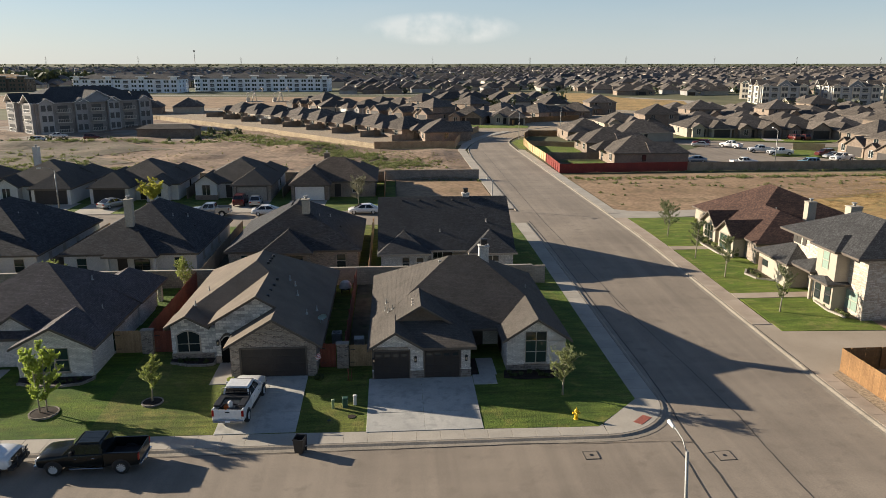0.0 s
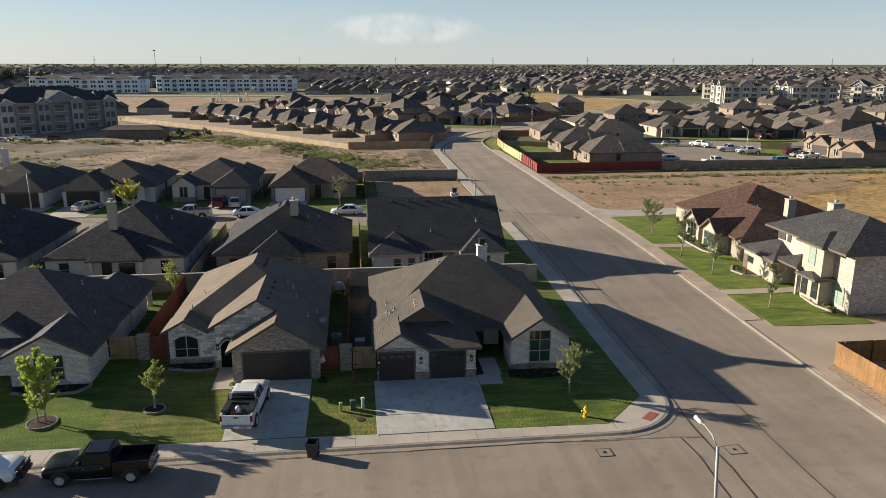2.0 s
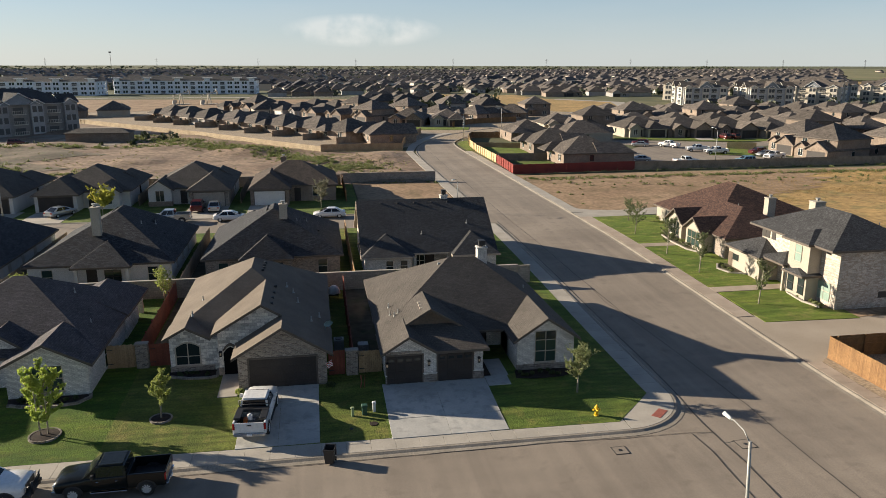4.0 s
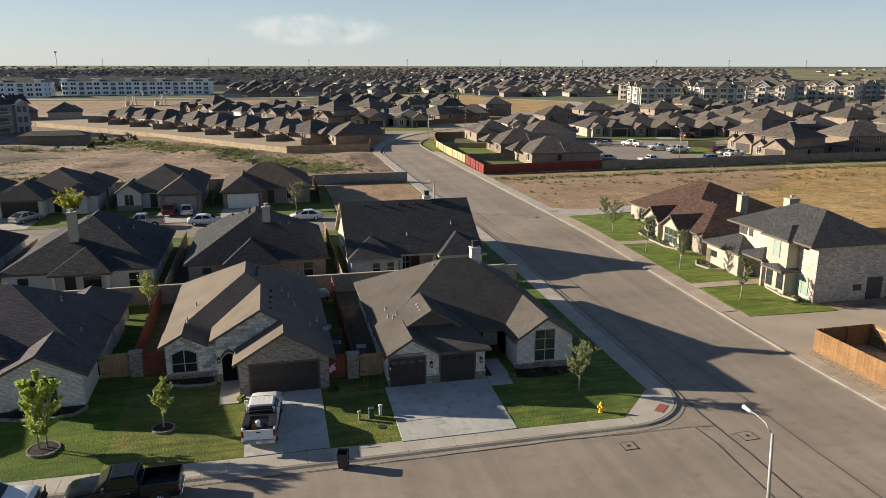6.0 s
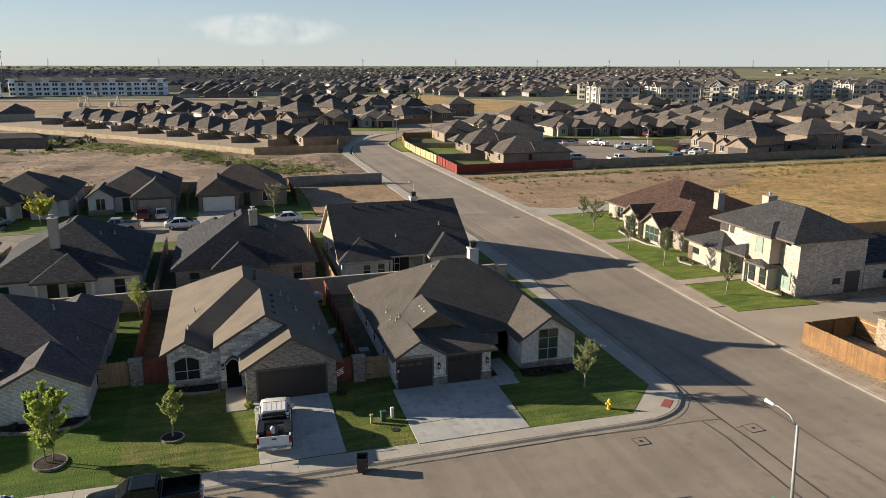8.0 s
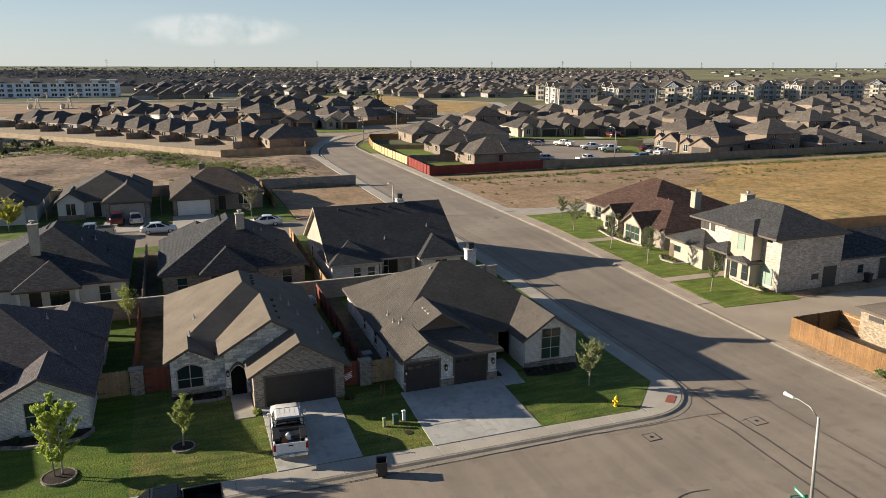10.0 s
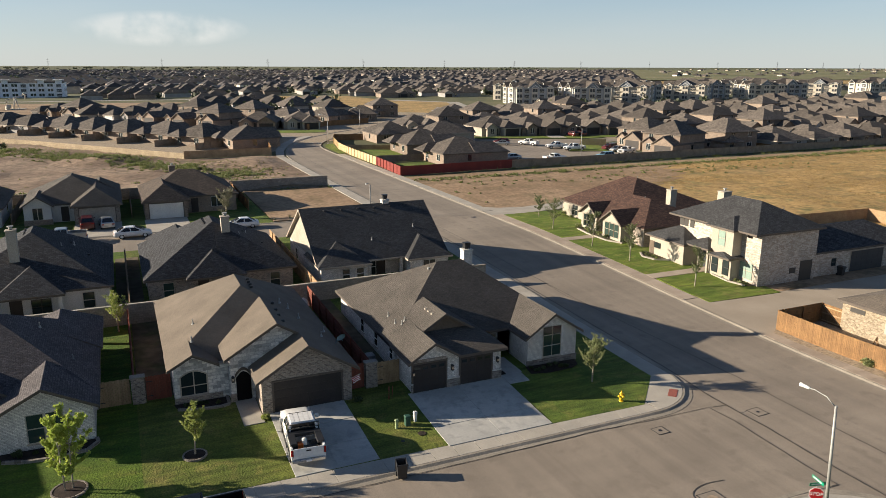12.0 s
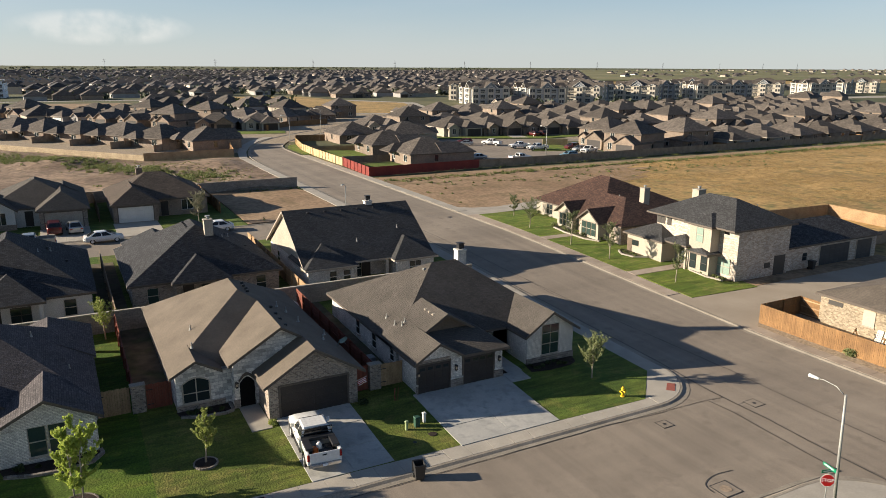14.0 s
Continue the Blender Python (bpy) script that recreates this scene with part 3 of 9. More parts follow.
def sweep(name, path, profile, mat, label, fz=None, step=3.0):
    """A kerb: a profile of (across to the left of the way, up) drawn along a path over the land."""
    pts = []
    for a, b in zip(path, path[1:]):
        k = max(1, int(math.dist(a, b) / step))
        pts += [(a[0] + (b[0] - a[0]) * i / k, a[1] + (b[1] - a[1]) * i / k) for i in range(k)]
    pts.append(path[-1])
    bm = bmesh.new()
    rings = []
    for i, p in enumerate(pts):
        a, b = Vector(pts[max(i - 1, 0)]), Vector(pts[min(i + 1, len(pts) - 1)])
        d = (b - a).normalized()
        left = Vector((-d.y, d.x))
        rings.append([bm.verts.new((p[0] + left.x * s, p[1] + left.y * s, gs(p[1]) + h)) for s, h in profile])
    for r, q in zip(rings, rings[1:]):
        for k in range(len(profile) - 1):
            bm.faces.new((r[k], q[k], q[k + 1], r[k + 1]))
    bmesh.ops.recalc_face_normals(bm, faces=bm.faces)
    if sum(f.normal.z for f in bm.faces) < 0:
        bmesh.ops.reverse_faces(bm, faces=bm.faces)
    return solo(name, bm, mat, label, "kerb", kind="structure")


# ---- land, roads and pavements ----
def land():
    xs = sorted(set([-5000, -3600, -2400, -1600, -1000, -600, -400, -250, -150, -100, -60, -30, 0, 15, 30, 60, 100, 150, 250, 400, 600, 1000, 1600, 2400, 3600, 5000]))
    ys = [-600, -200, -60, 0] + list(range(20, 104, 2)) + [120, 150, 200, 260, 340, 440, 560, 720, 920, 1200, 1600, 2100, 2700, 3300, 4000, 4990]
    bm = bmesh.new()
    rnd = random.Random(4)
    grid = [[bm.verts.new((x, y, gs(y) - 0.02 + (8.0 * sstep(2000, 4990, math.hypot(x, y)) if y > 900 else 0) + (rnd.uniform(-1, 1) if y > 2600 else 0))) for x in xs] for y in ys]
    for a, b in zip(grid, grid[1:]):
        for i in range(len(xs) - 1):
            bm.faces.new((a[i], a[i + 1], b[i + 1], b[i])).smooth = True
    return solo("ground", bm, M["scrub"], "dry scrubby plain stretching out to the flat horizon", "ground", kind="structure")


land()
RX0, RX1 = 17.5, 30.3


def rounded(pts, times=2):
    """Cut the corners off an open line."""
    for _ in range(times):
        out = [pts[0]]
        for a, b in zip(pts, pts[1:]):
            out += [(a[0] * 0.75 + b[0] * 0.25, a[1] * 0.75 + b[1] * 0.25), (a[0] * 0.25 + b[0] * 0.75, a[1] * 0.25 + b[1] * 0.75)]
        pts = out + [pts[-1]]
    return pts


CURVE_L = rounded([(17.5, 170), (18.0, 186), (20.6, 199), (24.6, 211), (30, 223), (38, 235), (52, 250), (95, 291)])
CURVE_R = rounded([(30.3, 170), (30.3, 190), (30.8, 203), (33, 211), (36.5, 219), (43, 229.5), (62, 250), (105, 291)])
drape("road_side", [(RX0, -80), (RX1, -80)] + CURVE_R + CURVE_L[::-1], road_z, M["asphalt"], "wide faded asphalt side street curving away at its end", "road", skirt=0)
drape("road_front", [(-160, 31.5), (12.5, 31.5)] + arc(12.5, 26.5, 5, 90, 0, 8)[1:] + [(RX0, 47.7)] + arc(12.5, 47.7, 5, 0, -90, 8)[1:] + [(-160, 42.7)], lambda x, y: gs(y) + 0.012, M["asphalt"], "faded grey-brown asphalt front street", "road", skirt=0)
drape("road_back", [(-160, 99.6), (RX0, 99.6), (RX0, 109.2), (-160, 109.2)], road_z, M["asphalt"], "pale asphalt back street behind the houses", "road", skirt=0)
drape("road_court", [(62, 149), (98, 149), (100, 156), (98, 165), (88, 168.5), (93, 177), (103, 184), (112, 186), (150, 186), (150, 196), (112, 194.5), (90, 203), (78, 208), (72, 202), (80, 190), (68, 176), (62, 165)], road_z, M["asphalt"], "wide asphalt court with parked cars", "road", skirt=0)

# the yards of the left block, and the others
drape("lawn_corner", [(-2.9, 44.25), (12.15, 43.93), (15.72, 47.6), (15.66, 99.5), (-2.9, 99.5)], yard, M["grass"], "mown green lawn round the corner house", "lawn", 1.6, 1.6)
drape("lawn_middle", [(-20.3, 44.58), (-2.9, 44.25), (-2.9, 99.5), (-20.3, 99.5)], yard, M["grass_yellow"], "mown lawn yellowing in patches before the grey brick house", "lawn", 1.6, 1.6)
drape("lawn_left", [(-160, 44.75), (-24, 44.66), (-20.3, 44.58), (-20.3, 99.5), (-160, 99.5)], yard, M["grass_lush"], "bright green mown lawn before the white brick house", "lawn", 1.6, 1.6)
drape("lawn_back_row", [(-160, 109.4), (-0.5, 109.4), (-0.5, 136.9), (-160, 136.9)], flat13, M["grass"], "small green front lawns of the back row", "lawn", 6)
drape("dirt_lot", [(-0.3, 110.2), (15.2, 110.2), (15.2, 138), (-0.3, 138)], flat13, M["dirt"], "bare reddish dirt lot between street and wall", "ground", 6)
drape("dirt_field", [(-220, 137.0), (-0.6, 137.0), (-0.6, 138.2), (15.3, 138.2), (16.0, 188.0), (-5, 189), (-44, 240), (-90, 291), (-220, 300)], rough_z, M["dirt_field"], "bare reddish earth field behind the houses", "ground", 3, 3, skirt=0, full=True)
weed_rnd = random.Random(23)
weed_line = [(-64 + 7 * math.sin(k * 0.7) + weed_rnd.uniform(-2.5, 2.5), 138 + 2.6 * k) for k in range(27)]
# weeds are real ground cover; the darker tone also paints shade here
drape("weedy_field", [(-220, 138)] + weed_line + [(-140, 211), (-220, 215)], lambda x, y: rough_z(x, y) + 0.06, M["weedy_field"], "weedy trampled earth, coloured darker for shade, before the dark apartments", "ground", 3, 3, skirt=0, full=True)
drape("dry_field", [(32.3, 105.2), (420, 105.2), (420, 62), (900, 62), (900, 141), (32.3, 143)], field_z, M["dry_grass"], "field of dry golden grass", "ground", 8, skirt=0)
edge_rnd = random.Random(19)
edge_line = [(52 + 44 * u + 10 * math.sin(u * 3.1), 105.4 + 35.6 * u) for u in [k / 36 for k in range(37)]]
edge_line = [(x + edge_rnd.uniform(-4.5, 4.5), min(141.5, max(105.4, y + edge_rnd.uniform(-0.3, 0.3)))) for x, y in edge_line]
drape("dry_field_edge", [(32.4, 105.4)] + edge_line + [(96, 142.2), (32.4, 142.6)], lambda x, y: gs(y) + 0.09, M["dirt"], "bare trodden earth at the field's edge", "ground", 8, skirt=0)
drape("field_track", [(47, 139.2), (90, 138.6), (140, 139.5), (320, 143), (320, 147.5), (140, 143.6), (90, 142.6), (47, 143.0)], lambda x, y: gs(y) + 0.115, M["dirt"], "pinkish bare wheel track along the field fence", "ground", 8, skirt=0)
drape("side_yard", [(52, 59.5), (420, 59.5), (420, 105.1), (52, 105.1)], field_z, M["dry_grass"], "dry grassy ground behind the two houses", "ground", 8, skirt=0)
drape("alley_apron", [(30.6, 50.3), (40, 50.3), (40, 52.4), (110, 52.6), (110, 59.2), (32.6, 59.2), (32.6, 60.9), (30.6, 60.9)], lambda x, y: gs(y) + 0.10, M["apron"], "worn concrete alley mouth leading to the garages", "pavement", 2)
drape("side_bed", [(41.6, 59.0), (66.5, 59.0), (66.5, 61.3), (41.6, 61.3)], lambda x, y: gs(y) + 0.125, M["dirt"], "bare dirt strip along the whitewashed side wall", "ground", 2, skirt=0.1)
drape("alley_far", [(30.6, 98.5), (33.0, 100.6), (36.5, 101.7), (60, 104.0), (60, 111.5), (47.5, 107.6), (38, 105.9), (34, 106.8), (30.6, 109.5)], lambda x, y: gs(y) + 0.11, M["concrete"], "pale concrete driveway beside the dry field", "pavement", 2)
drape("near_corner", [(13.0, -60), (17.3, -60), (17.3, 26.5)] + arc(12.5, 26.5, 4.85, 0, 90, 8)[1:] + [(-160, 31.35), (-160, 29.4), (12, 29.4), (13, 28.4)], flat13, M["concrete"], "pale concrete pavement of the near corner", "pavement", 2)
drape("near_yard", [(-160, -60), (12.9, -60), (12.9, 28.3), (11.9, 29.3), (-160, 29.3)], flat13, M["grass"], "grass verge of the near corner", "lawn", 4)
drape("right_yard", [(31.8, -60), (200, -60), (200, 52.5), (34.4, 52.5), (31.8, 50.6)], flat13, M["gravel"], "brown gravel ground beside the fence", "ground", 3)

KERB = [(-0.5, 0.03), (-0.16, 0.04), (-0.03, 0.11), (0.02, 0.135), (0.18, 0.14), (0.2, -0.1)]
sweep("kerb_back", [(-160, 109.2), (15.2, 109.2)], KERB, M["kerb"], "pale concrete kerb of the back street")
sweep("kerb_left", [(-160, 42.7), (12.5, 42.7)] + arc(12.5, 47.7, 5, -90, 0, 10) + [(RX0, 99.6)], KERB, M["kerb"], "pale weathered concrete kerb and gutter of the corner block")
sweep("kerb_left_far", [(RX0, 108)] + CURVE_L, KERB, M["kerb"], "pale concrete kerb of the curving street")
sweep("kerb_right", CURVE_R[::-1] + [(RX1, -80)], KERB, M["kerb"], "pale concrete kerb across the street")
sweep("kerb_near", [(RX0, -60)] + arc(12.5, 26.5, 5, 0, 90, 10) + [(-160, 31.5)], KERB, M["kerb"], "pale concrete kerb of the near corner")


def slab_mesh(name, w, d, mat, h=0.1):
    bm = bmesh.new()
    box(bm, -w / 2 + 0.006, -d / 2 + 0.006, -h, w / 2 - 0.006, d / 2 - 0.006, 0, bevel=0.008)
    return mesh_from(bm, name, mat)


def paving(name, x0, y0, x1, y1, nx, ny, fz, mat, label, lift=0.02):
    """A pavement of separate slabs with open joints, laid to the slope."""
    rootob = thing(name, label, "pavement", ((x0 + x1) / 2, (y0 + y1) / 2, 0), kind="structure")
    w, d = (x1 - x0) / nx, (y1 - y0) / ny
    me = slab_mesh("slab", w, d, mat)
    for i in range(nx):
        for j in range(ny):
            cx, cy = x0 + (i + 0.5) * w, y0 + (j + 0.5) * d
            ax = math.atan2(fz(cx, cy + d / 2) - fz(cx, cy - d / 2), d)
            ob = new("slab", me)
            ob.parent = rootob
            ob.matrix_basis = Matrix.Translation((-(x0 + x1) / 2, -(y0 + y1) / 2, 0)) @ pose(cx, cy, fz(cx, cy) + lift, math.degrees(ax))
    return rootob


paving("pavement_front", -60.0, 42.88, 12.5, 44.72, 48, 1, flat13, M["concrete"], "pale concrete pavement along the front street")
paving("pavement_side", 15.2, 47.7, 17.3, 99.4, 1, 35, flat13, M["concrete"], "pale concrete pavement along the side street")
paving("pavement_across", 30.5, 60.6, 32.2, 101.8, 1, 27, flat13, M["concrete_warm"], "pale pinkish concrete pavement across the street")
paving("pavement_fence", 30.5, 5.0, 31.75, 50.6, 1, 36, flat13, M["concrete_warm"], "pale pinkish concrete pavement beside the wooden fence")
drape("pavement_curve", [(17.3, 185.5), (20.0, 198.6), (24.0, 211.5), (29.4, 223.6), (36.5, 234.5), (34.5, 236), (27.4, 225.5), (21.9, 213), (17.9, 199.2), (15.4, 185.5)], flat13, M["concrete"], "pale concrete pavement round the bend", "pavement", 4)
paving("pavement_far", 15.4, 109.5, 17.3, 185, 1, 40, flat13, M["concrete"], "pale concrete pavement beside the dirt lot")
paving("pavement_far_right", 30.5, 105, 32.2, 185, 1, 40, flat13, M["concrete"], "pale concrete pavement beside the dry field")
drape("pavement_corner", [(12.5, 42.9)] + arc(12.5, 47.7, 4.8, -90, 0, 10)[1:] + [(15.2, 47.65), (12.6, 44.75)], lambda x, y: gs(y) + 0.15, M["concrete"], "concrete corner ramp of the pavement", "pavement", 5)
drape("ramp_pad", [(14.55, 44.35), (15.0, 43.95), (15.95, 44.85), (15.5, 45.25)], lambda x, y: gs(y) + 0.17, M["paver_red"], "red tactile paver pad at the corner ramp", "paver", 5, skirt=0.05)
paving("driveway_double", -2.75, 44.1, 4.75, 51.2, 2, 3, yard, M["concrete_stained"], "stained pale concrete double driveway", 0.045)
paving("driveway_left", -12.3, 44.4, -7.2, 52.1, 2, 3, yard, M["concrete_stained"], "pale concrete driveway under a parked pickup", 0.045)
paving("entry_path", 4.78, 49.95, 6.45, 51.4, 1, 1, yard, M["concrete_stained"], "concrete path branching off the driveway", 0.035)
paving("porch_path", 5.3, 51.4, 6.6, 54.3, 1, 2, yard, M["concrete_stained"], "concrete path up to the front porch", 0.035)
drape("side_passage", [(-4.5, 53.6), (-2.45, 53.6), (-2.45, 72.9), (-4.5, 72.9)], lambda x, y: yard(x, y) + 0.03, M["weedy"], "bare dark earth passage beside the corner house", "ground", 2, skirt=0.1)
# dark sheet over the lawn: deep shade between the yards, put in as colour
drape("passage_back", [(-21.25, 73.4), (-18.85, 73.4), (-18.85, 96), (-21.25, 96)], lambda x, y: yard(x, y) + 0.03, M["weedy"], "dark earth-coloured sheet for the deep shade between two back yards", "ground", 2, skirt=0.1)
# this dark strip paints the fence's shade on the ground
drape("passage_side", [(-20.15, 57.3), (-17.8, 57.3), (-17.8, 72.9), (-20.15, 72.9)], lambda x, y: yard(x, y) + 0.03, M["weedy"], "dark earth-coloured strip for the shade beside the red fence", "ground", 2, skirt=0.1)
drape("planting_strip", [(4.64, 51.45), (5.26, 51.45), (5.26, 54.2), (4.64, 54.2)], lambda x, y: yard(x, y) + 0.05, M["mulch"], "dark mulch strip beside the garage wall", "flower bed", 5, skirt=0.1)
paving("entry_path_left", -14.1, 51.0, -12.75, 55.3, 1, 2, yard, M["concrete"], "narrow concrete path to an arched entry", 0.035)
paving("driveway_edge", -34.0, 44.75, -29.4, 54.5, 2, 3, yard, M["concrete_stained"], "pale concrete driveway of the next house", 0.03)
for k, (x0, x1) in enumerate([(-56.6, -49.6), (-47.8, -42.0), (-26.2, -20.2), (-17.2, -11.4)]):
    paving("driveway_back_%d" % (k + 1), x0, 109.35, x1, 118.3, 2, 2, flat13, M["concrete"], "sunlit concrete driveway of the back row", 0.03)
for k, (y0, y1, xa, xb) in enumerate([(59.1, 67.1, 32.4, 41.6), (68.7, 84.0, 32.3, 41.6), (85.2, 101.5, 32.3, 42.0)]):
    drape("lawn_across_%d" % (k + 1), [(xa, y0), (xb, y0 + (0 if k else -0.4)), (xb, y1), (xa, y1)], lambda x, y: gs(y) + 0.14, M["grass_bright"], "bright green watered lawn across the street", "lawn", 2)
for k, y0 in enumerate((67.2, 84.0)):
    drape("path_across_%d" % (k + 1), [(32.2, y0), (41.6, y0), (41.6, y0 + 1.4), (32.2, y0 + 1.4)], lambda x, y: gs(y) + 0.165, M["concrete_warm"], "concrete garden path to the front door", "pavement", 2)


def seam(name, pts, w=0.09, z=0.032, jag=0.025):
    bm = bmesh.new()
    rnd = random.Random(len(pts))
    dense = []
    for a, b in zip(pts, pts[1:]):
        k = max(2, int(math.dist(a, b) / 0.8))
        dense += [(a[0] + (b[0] - a[0]) * i / k, a[1] + (b[1] - a[1]) * i / k) for i in range(k)]
    dense.append(pts[-1])
    rows = []
    for i, p in enumerate(dense):
        d = (Vector(dense[min(i + 1, len(dense) - 1)]) - Vector(dense[max(i - 1, 0)])).normalized()
        c = Vector(p) + Vector((-d.y, d.x)) * rnd.uniform(-jag, jag)
        h = w * rnd.uniform(0.35, 0.65)
        rows.append([bm.verts.new((c.x - d.y * s, c.y + d.x * s, gs(c.y) + z)) for s in (-h, h)])
    for r, q in zip(rows, rows[1:]):
        bm.faces.new((r[0], r[1], q[1], q[0]))
    return solo(name, bm, M["tar"], "dark tar-sealed joint in the road", "road joint", kind="structure")
# ---- houses ----
TH = 0.2
FAR = [False]


def roof_bm(x0, y0, x1, y1, ea, eb, ridge, axis, ends, insets, at):
    """A pitched roof as a shell: tiles above, soffit below, fascia round it. ea, eb: the two eaves' heights."""
    bm = bmesh.new()
    if axis == "y":
        rm = (x0 + x1) / 2 if at is None else at
        c = [(x0, y0, ea), (x1, y0, eb), (x1, y1, eb), (x0, y1, ea)]
        r = [(rm, y0 + insets[0], ridge), (rm, y1 - insets[1], ridge)]
    else:
        rm = (y0 + y1) / 2 if at is None else at
        c = [(x0, y1, eb), (x0, y0, ea), (x1, y0, ea), (x1, y1, eb)]
        r = [(x0 + insets[0], rm, ridge), (x1 - insets[1], rm, ridge)]
    faces = [(0, 4, 5, 3), (1, 2, 5, 4)]
    if ends[0] == "h":
        faces.append((0, 1, 4))
    if ends[1] == "h":
        faces.append((2, 3, 5))
    top = [bm.verts.new(p) for p in c + r]
    bot = [bm.verts.new((p[0], p[1], p[2] - TH)) for p in c + r]
    for f in faces:
        bm.faces.new([top[i] for i in f])
        bm.faces.new([bot[i] for i in f[::-1]]).material_index = 2
    rim = [(0, 3), (1, 2)]
    rim += [(0, 1)] if ends[0] == "h" else [(0, 4), (4, 1)]
    rim += [(2, 3)] if ends[1] == "h" else [(2, 5), (5, 3)]
    for a, b in rim:
        bm.faces.new((top[a], top[b], bot[b], bot[a])).material_index = 1
    bmesh.ops.recalc_face_normals(bm, faces=bm.faces)
    return bm


def wing(h, x0, y0, x1, y1, eave, ridge, axis="y", ends="gg", insets=(0, 0), at=None, eave2=None, mats=("shingle", "trim_brown", "brick_white"), ov=0.4, base=0.3,
         walls=True, gable=None, wall_in=(0, 0, 0, 0), over=None):
    """One wing of a house: its roof out to the eaves, and the walls under it, set in by the overhang."""
    eb = eave if eave2 is None else eave2
    part("roof", roof_bm(x0, y0, x1, y1, eave, eb, ridge, axis, ends, insets, at), [M[mats[0]], M[mats[1]], M[mats[1]]], h)
    if not walls:
        return
    a0, b0, a1, b1 = x0 + ov + wall_in[0], y0 + ov + wall_in[1], x1 - ov - wall_in[2], y1 - ov - wall_in[3]
    top = min(eave, eb) + 0.18 * ov
    bm = bmesh.new()
    box(bm, a0, b0, base, a1, b1, top - TH)
    part("wall", bm, M[mats[2]], h)
    span = (x1 - x0) if axis == "y" else (y1 - y0)
    mid = at if at is not None else ((x0 + x1) / 2 if axis == "y" else (y0 + y1) / 2)
    lo0, lo1 = (x0, x1) if axis == "y" else (y0, y1)
    sl, sr = (ridge - eave) / (mid - lo0), (ridge - eb) / (lo1 - mid)
    for k in (0, 1):
        if ends[k] != "g":
            continue
        bm = bmesh.new()
        l0, l1 = (a0, a1) if axis == "y" else (b0, b1)
        prof = [(l0, top - TH - 0.02), (l1, top - TH - 0.02), (l1, eb + sr * (lo1 - l1) - TH - 0.01), (mid, ridge - TH - 0.01), (l0, eave + sl * (l0 - lo0) - TH - 0.01)]
        pl = (b0, b0 + 0.3) if (axis == "y" and k == 0) else (b1 - 0.3, b1) if axis == "y" else (a0, a0 + 0.3) if k == 0 else (a1 - 0.3, a1)
        rings = [[bm.verts.new((s, q, z) if axis == "y" else (q, s, z)) for s, z in prof] for q in pl]
        bm.faces.new(rings[0]); bm.faces.new(rings[1][::-1])
        for i in range(5):
            bm.faces.new((rings[0][i], rings[0][(i + 1) % 5], rings[1][(i + 1) % 5], rings[1][i]))
        bmesh.ops.recalc_face_normals(bm, faces=bm.faces)
        part("gable", bm, M[gable or mats[2]], h)


FACES = {"-y": (1, 0, 0, -1), "+y": (-1, 0, 0, 1), "-x": (0, -1, -1, 0), "+x": (0, 1, 1, 0)}


def oriented(bm, cx, cy, facing):
    """Turn what was drawn facing -y about the origin to its wall, and move it there."""
    rot = {"-y": 0, "+y": 180, "-x": -90, "+x": 90}[facing]
    bmesh.ops.transform(bm, matrix=Matrix.Translation((cx, cy, 0)) @ pose(0, 0, 0, 0, 0, rot), verts=bm.verts)
    return bm


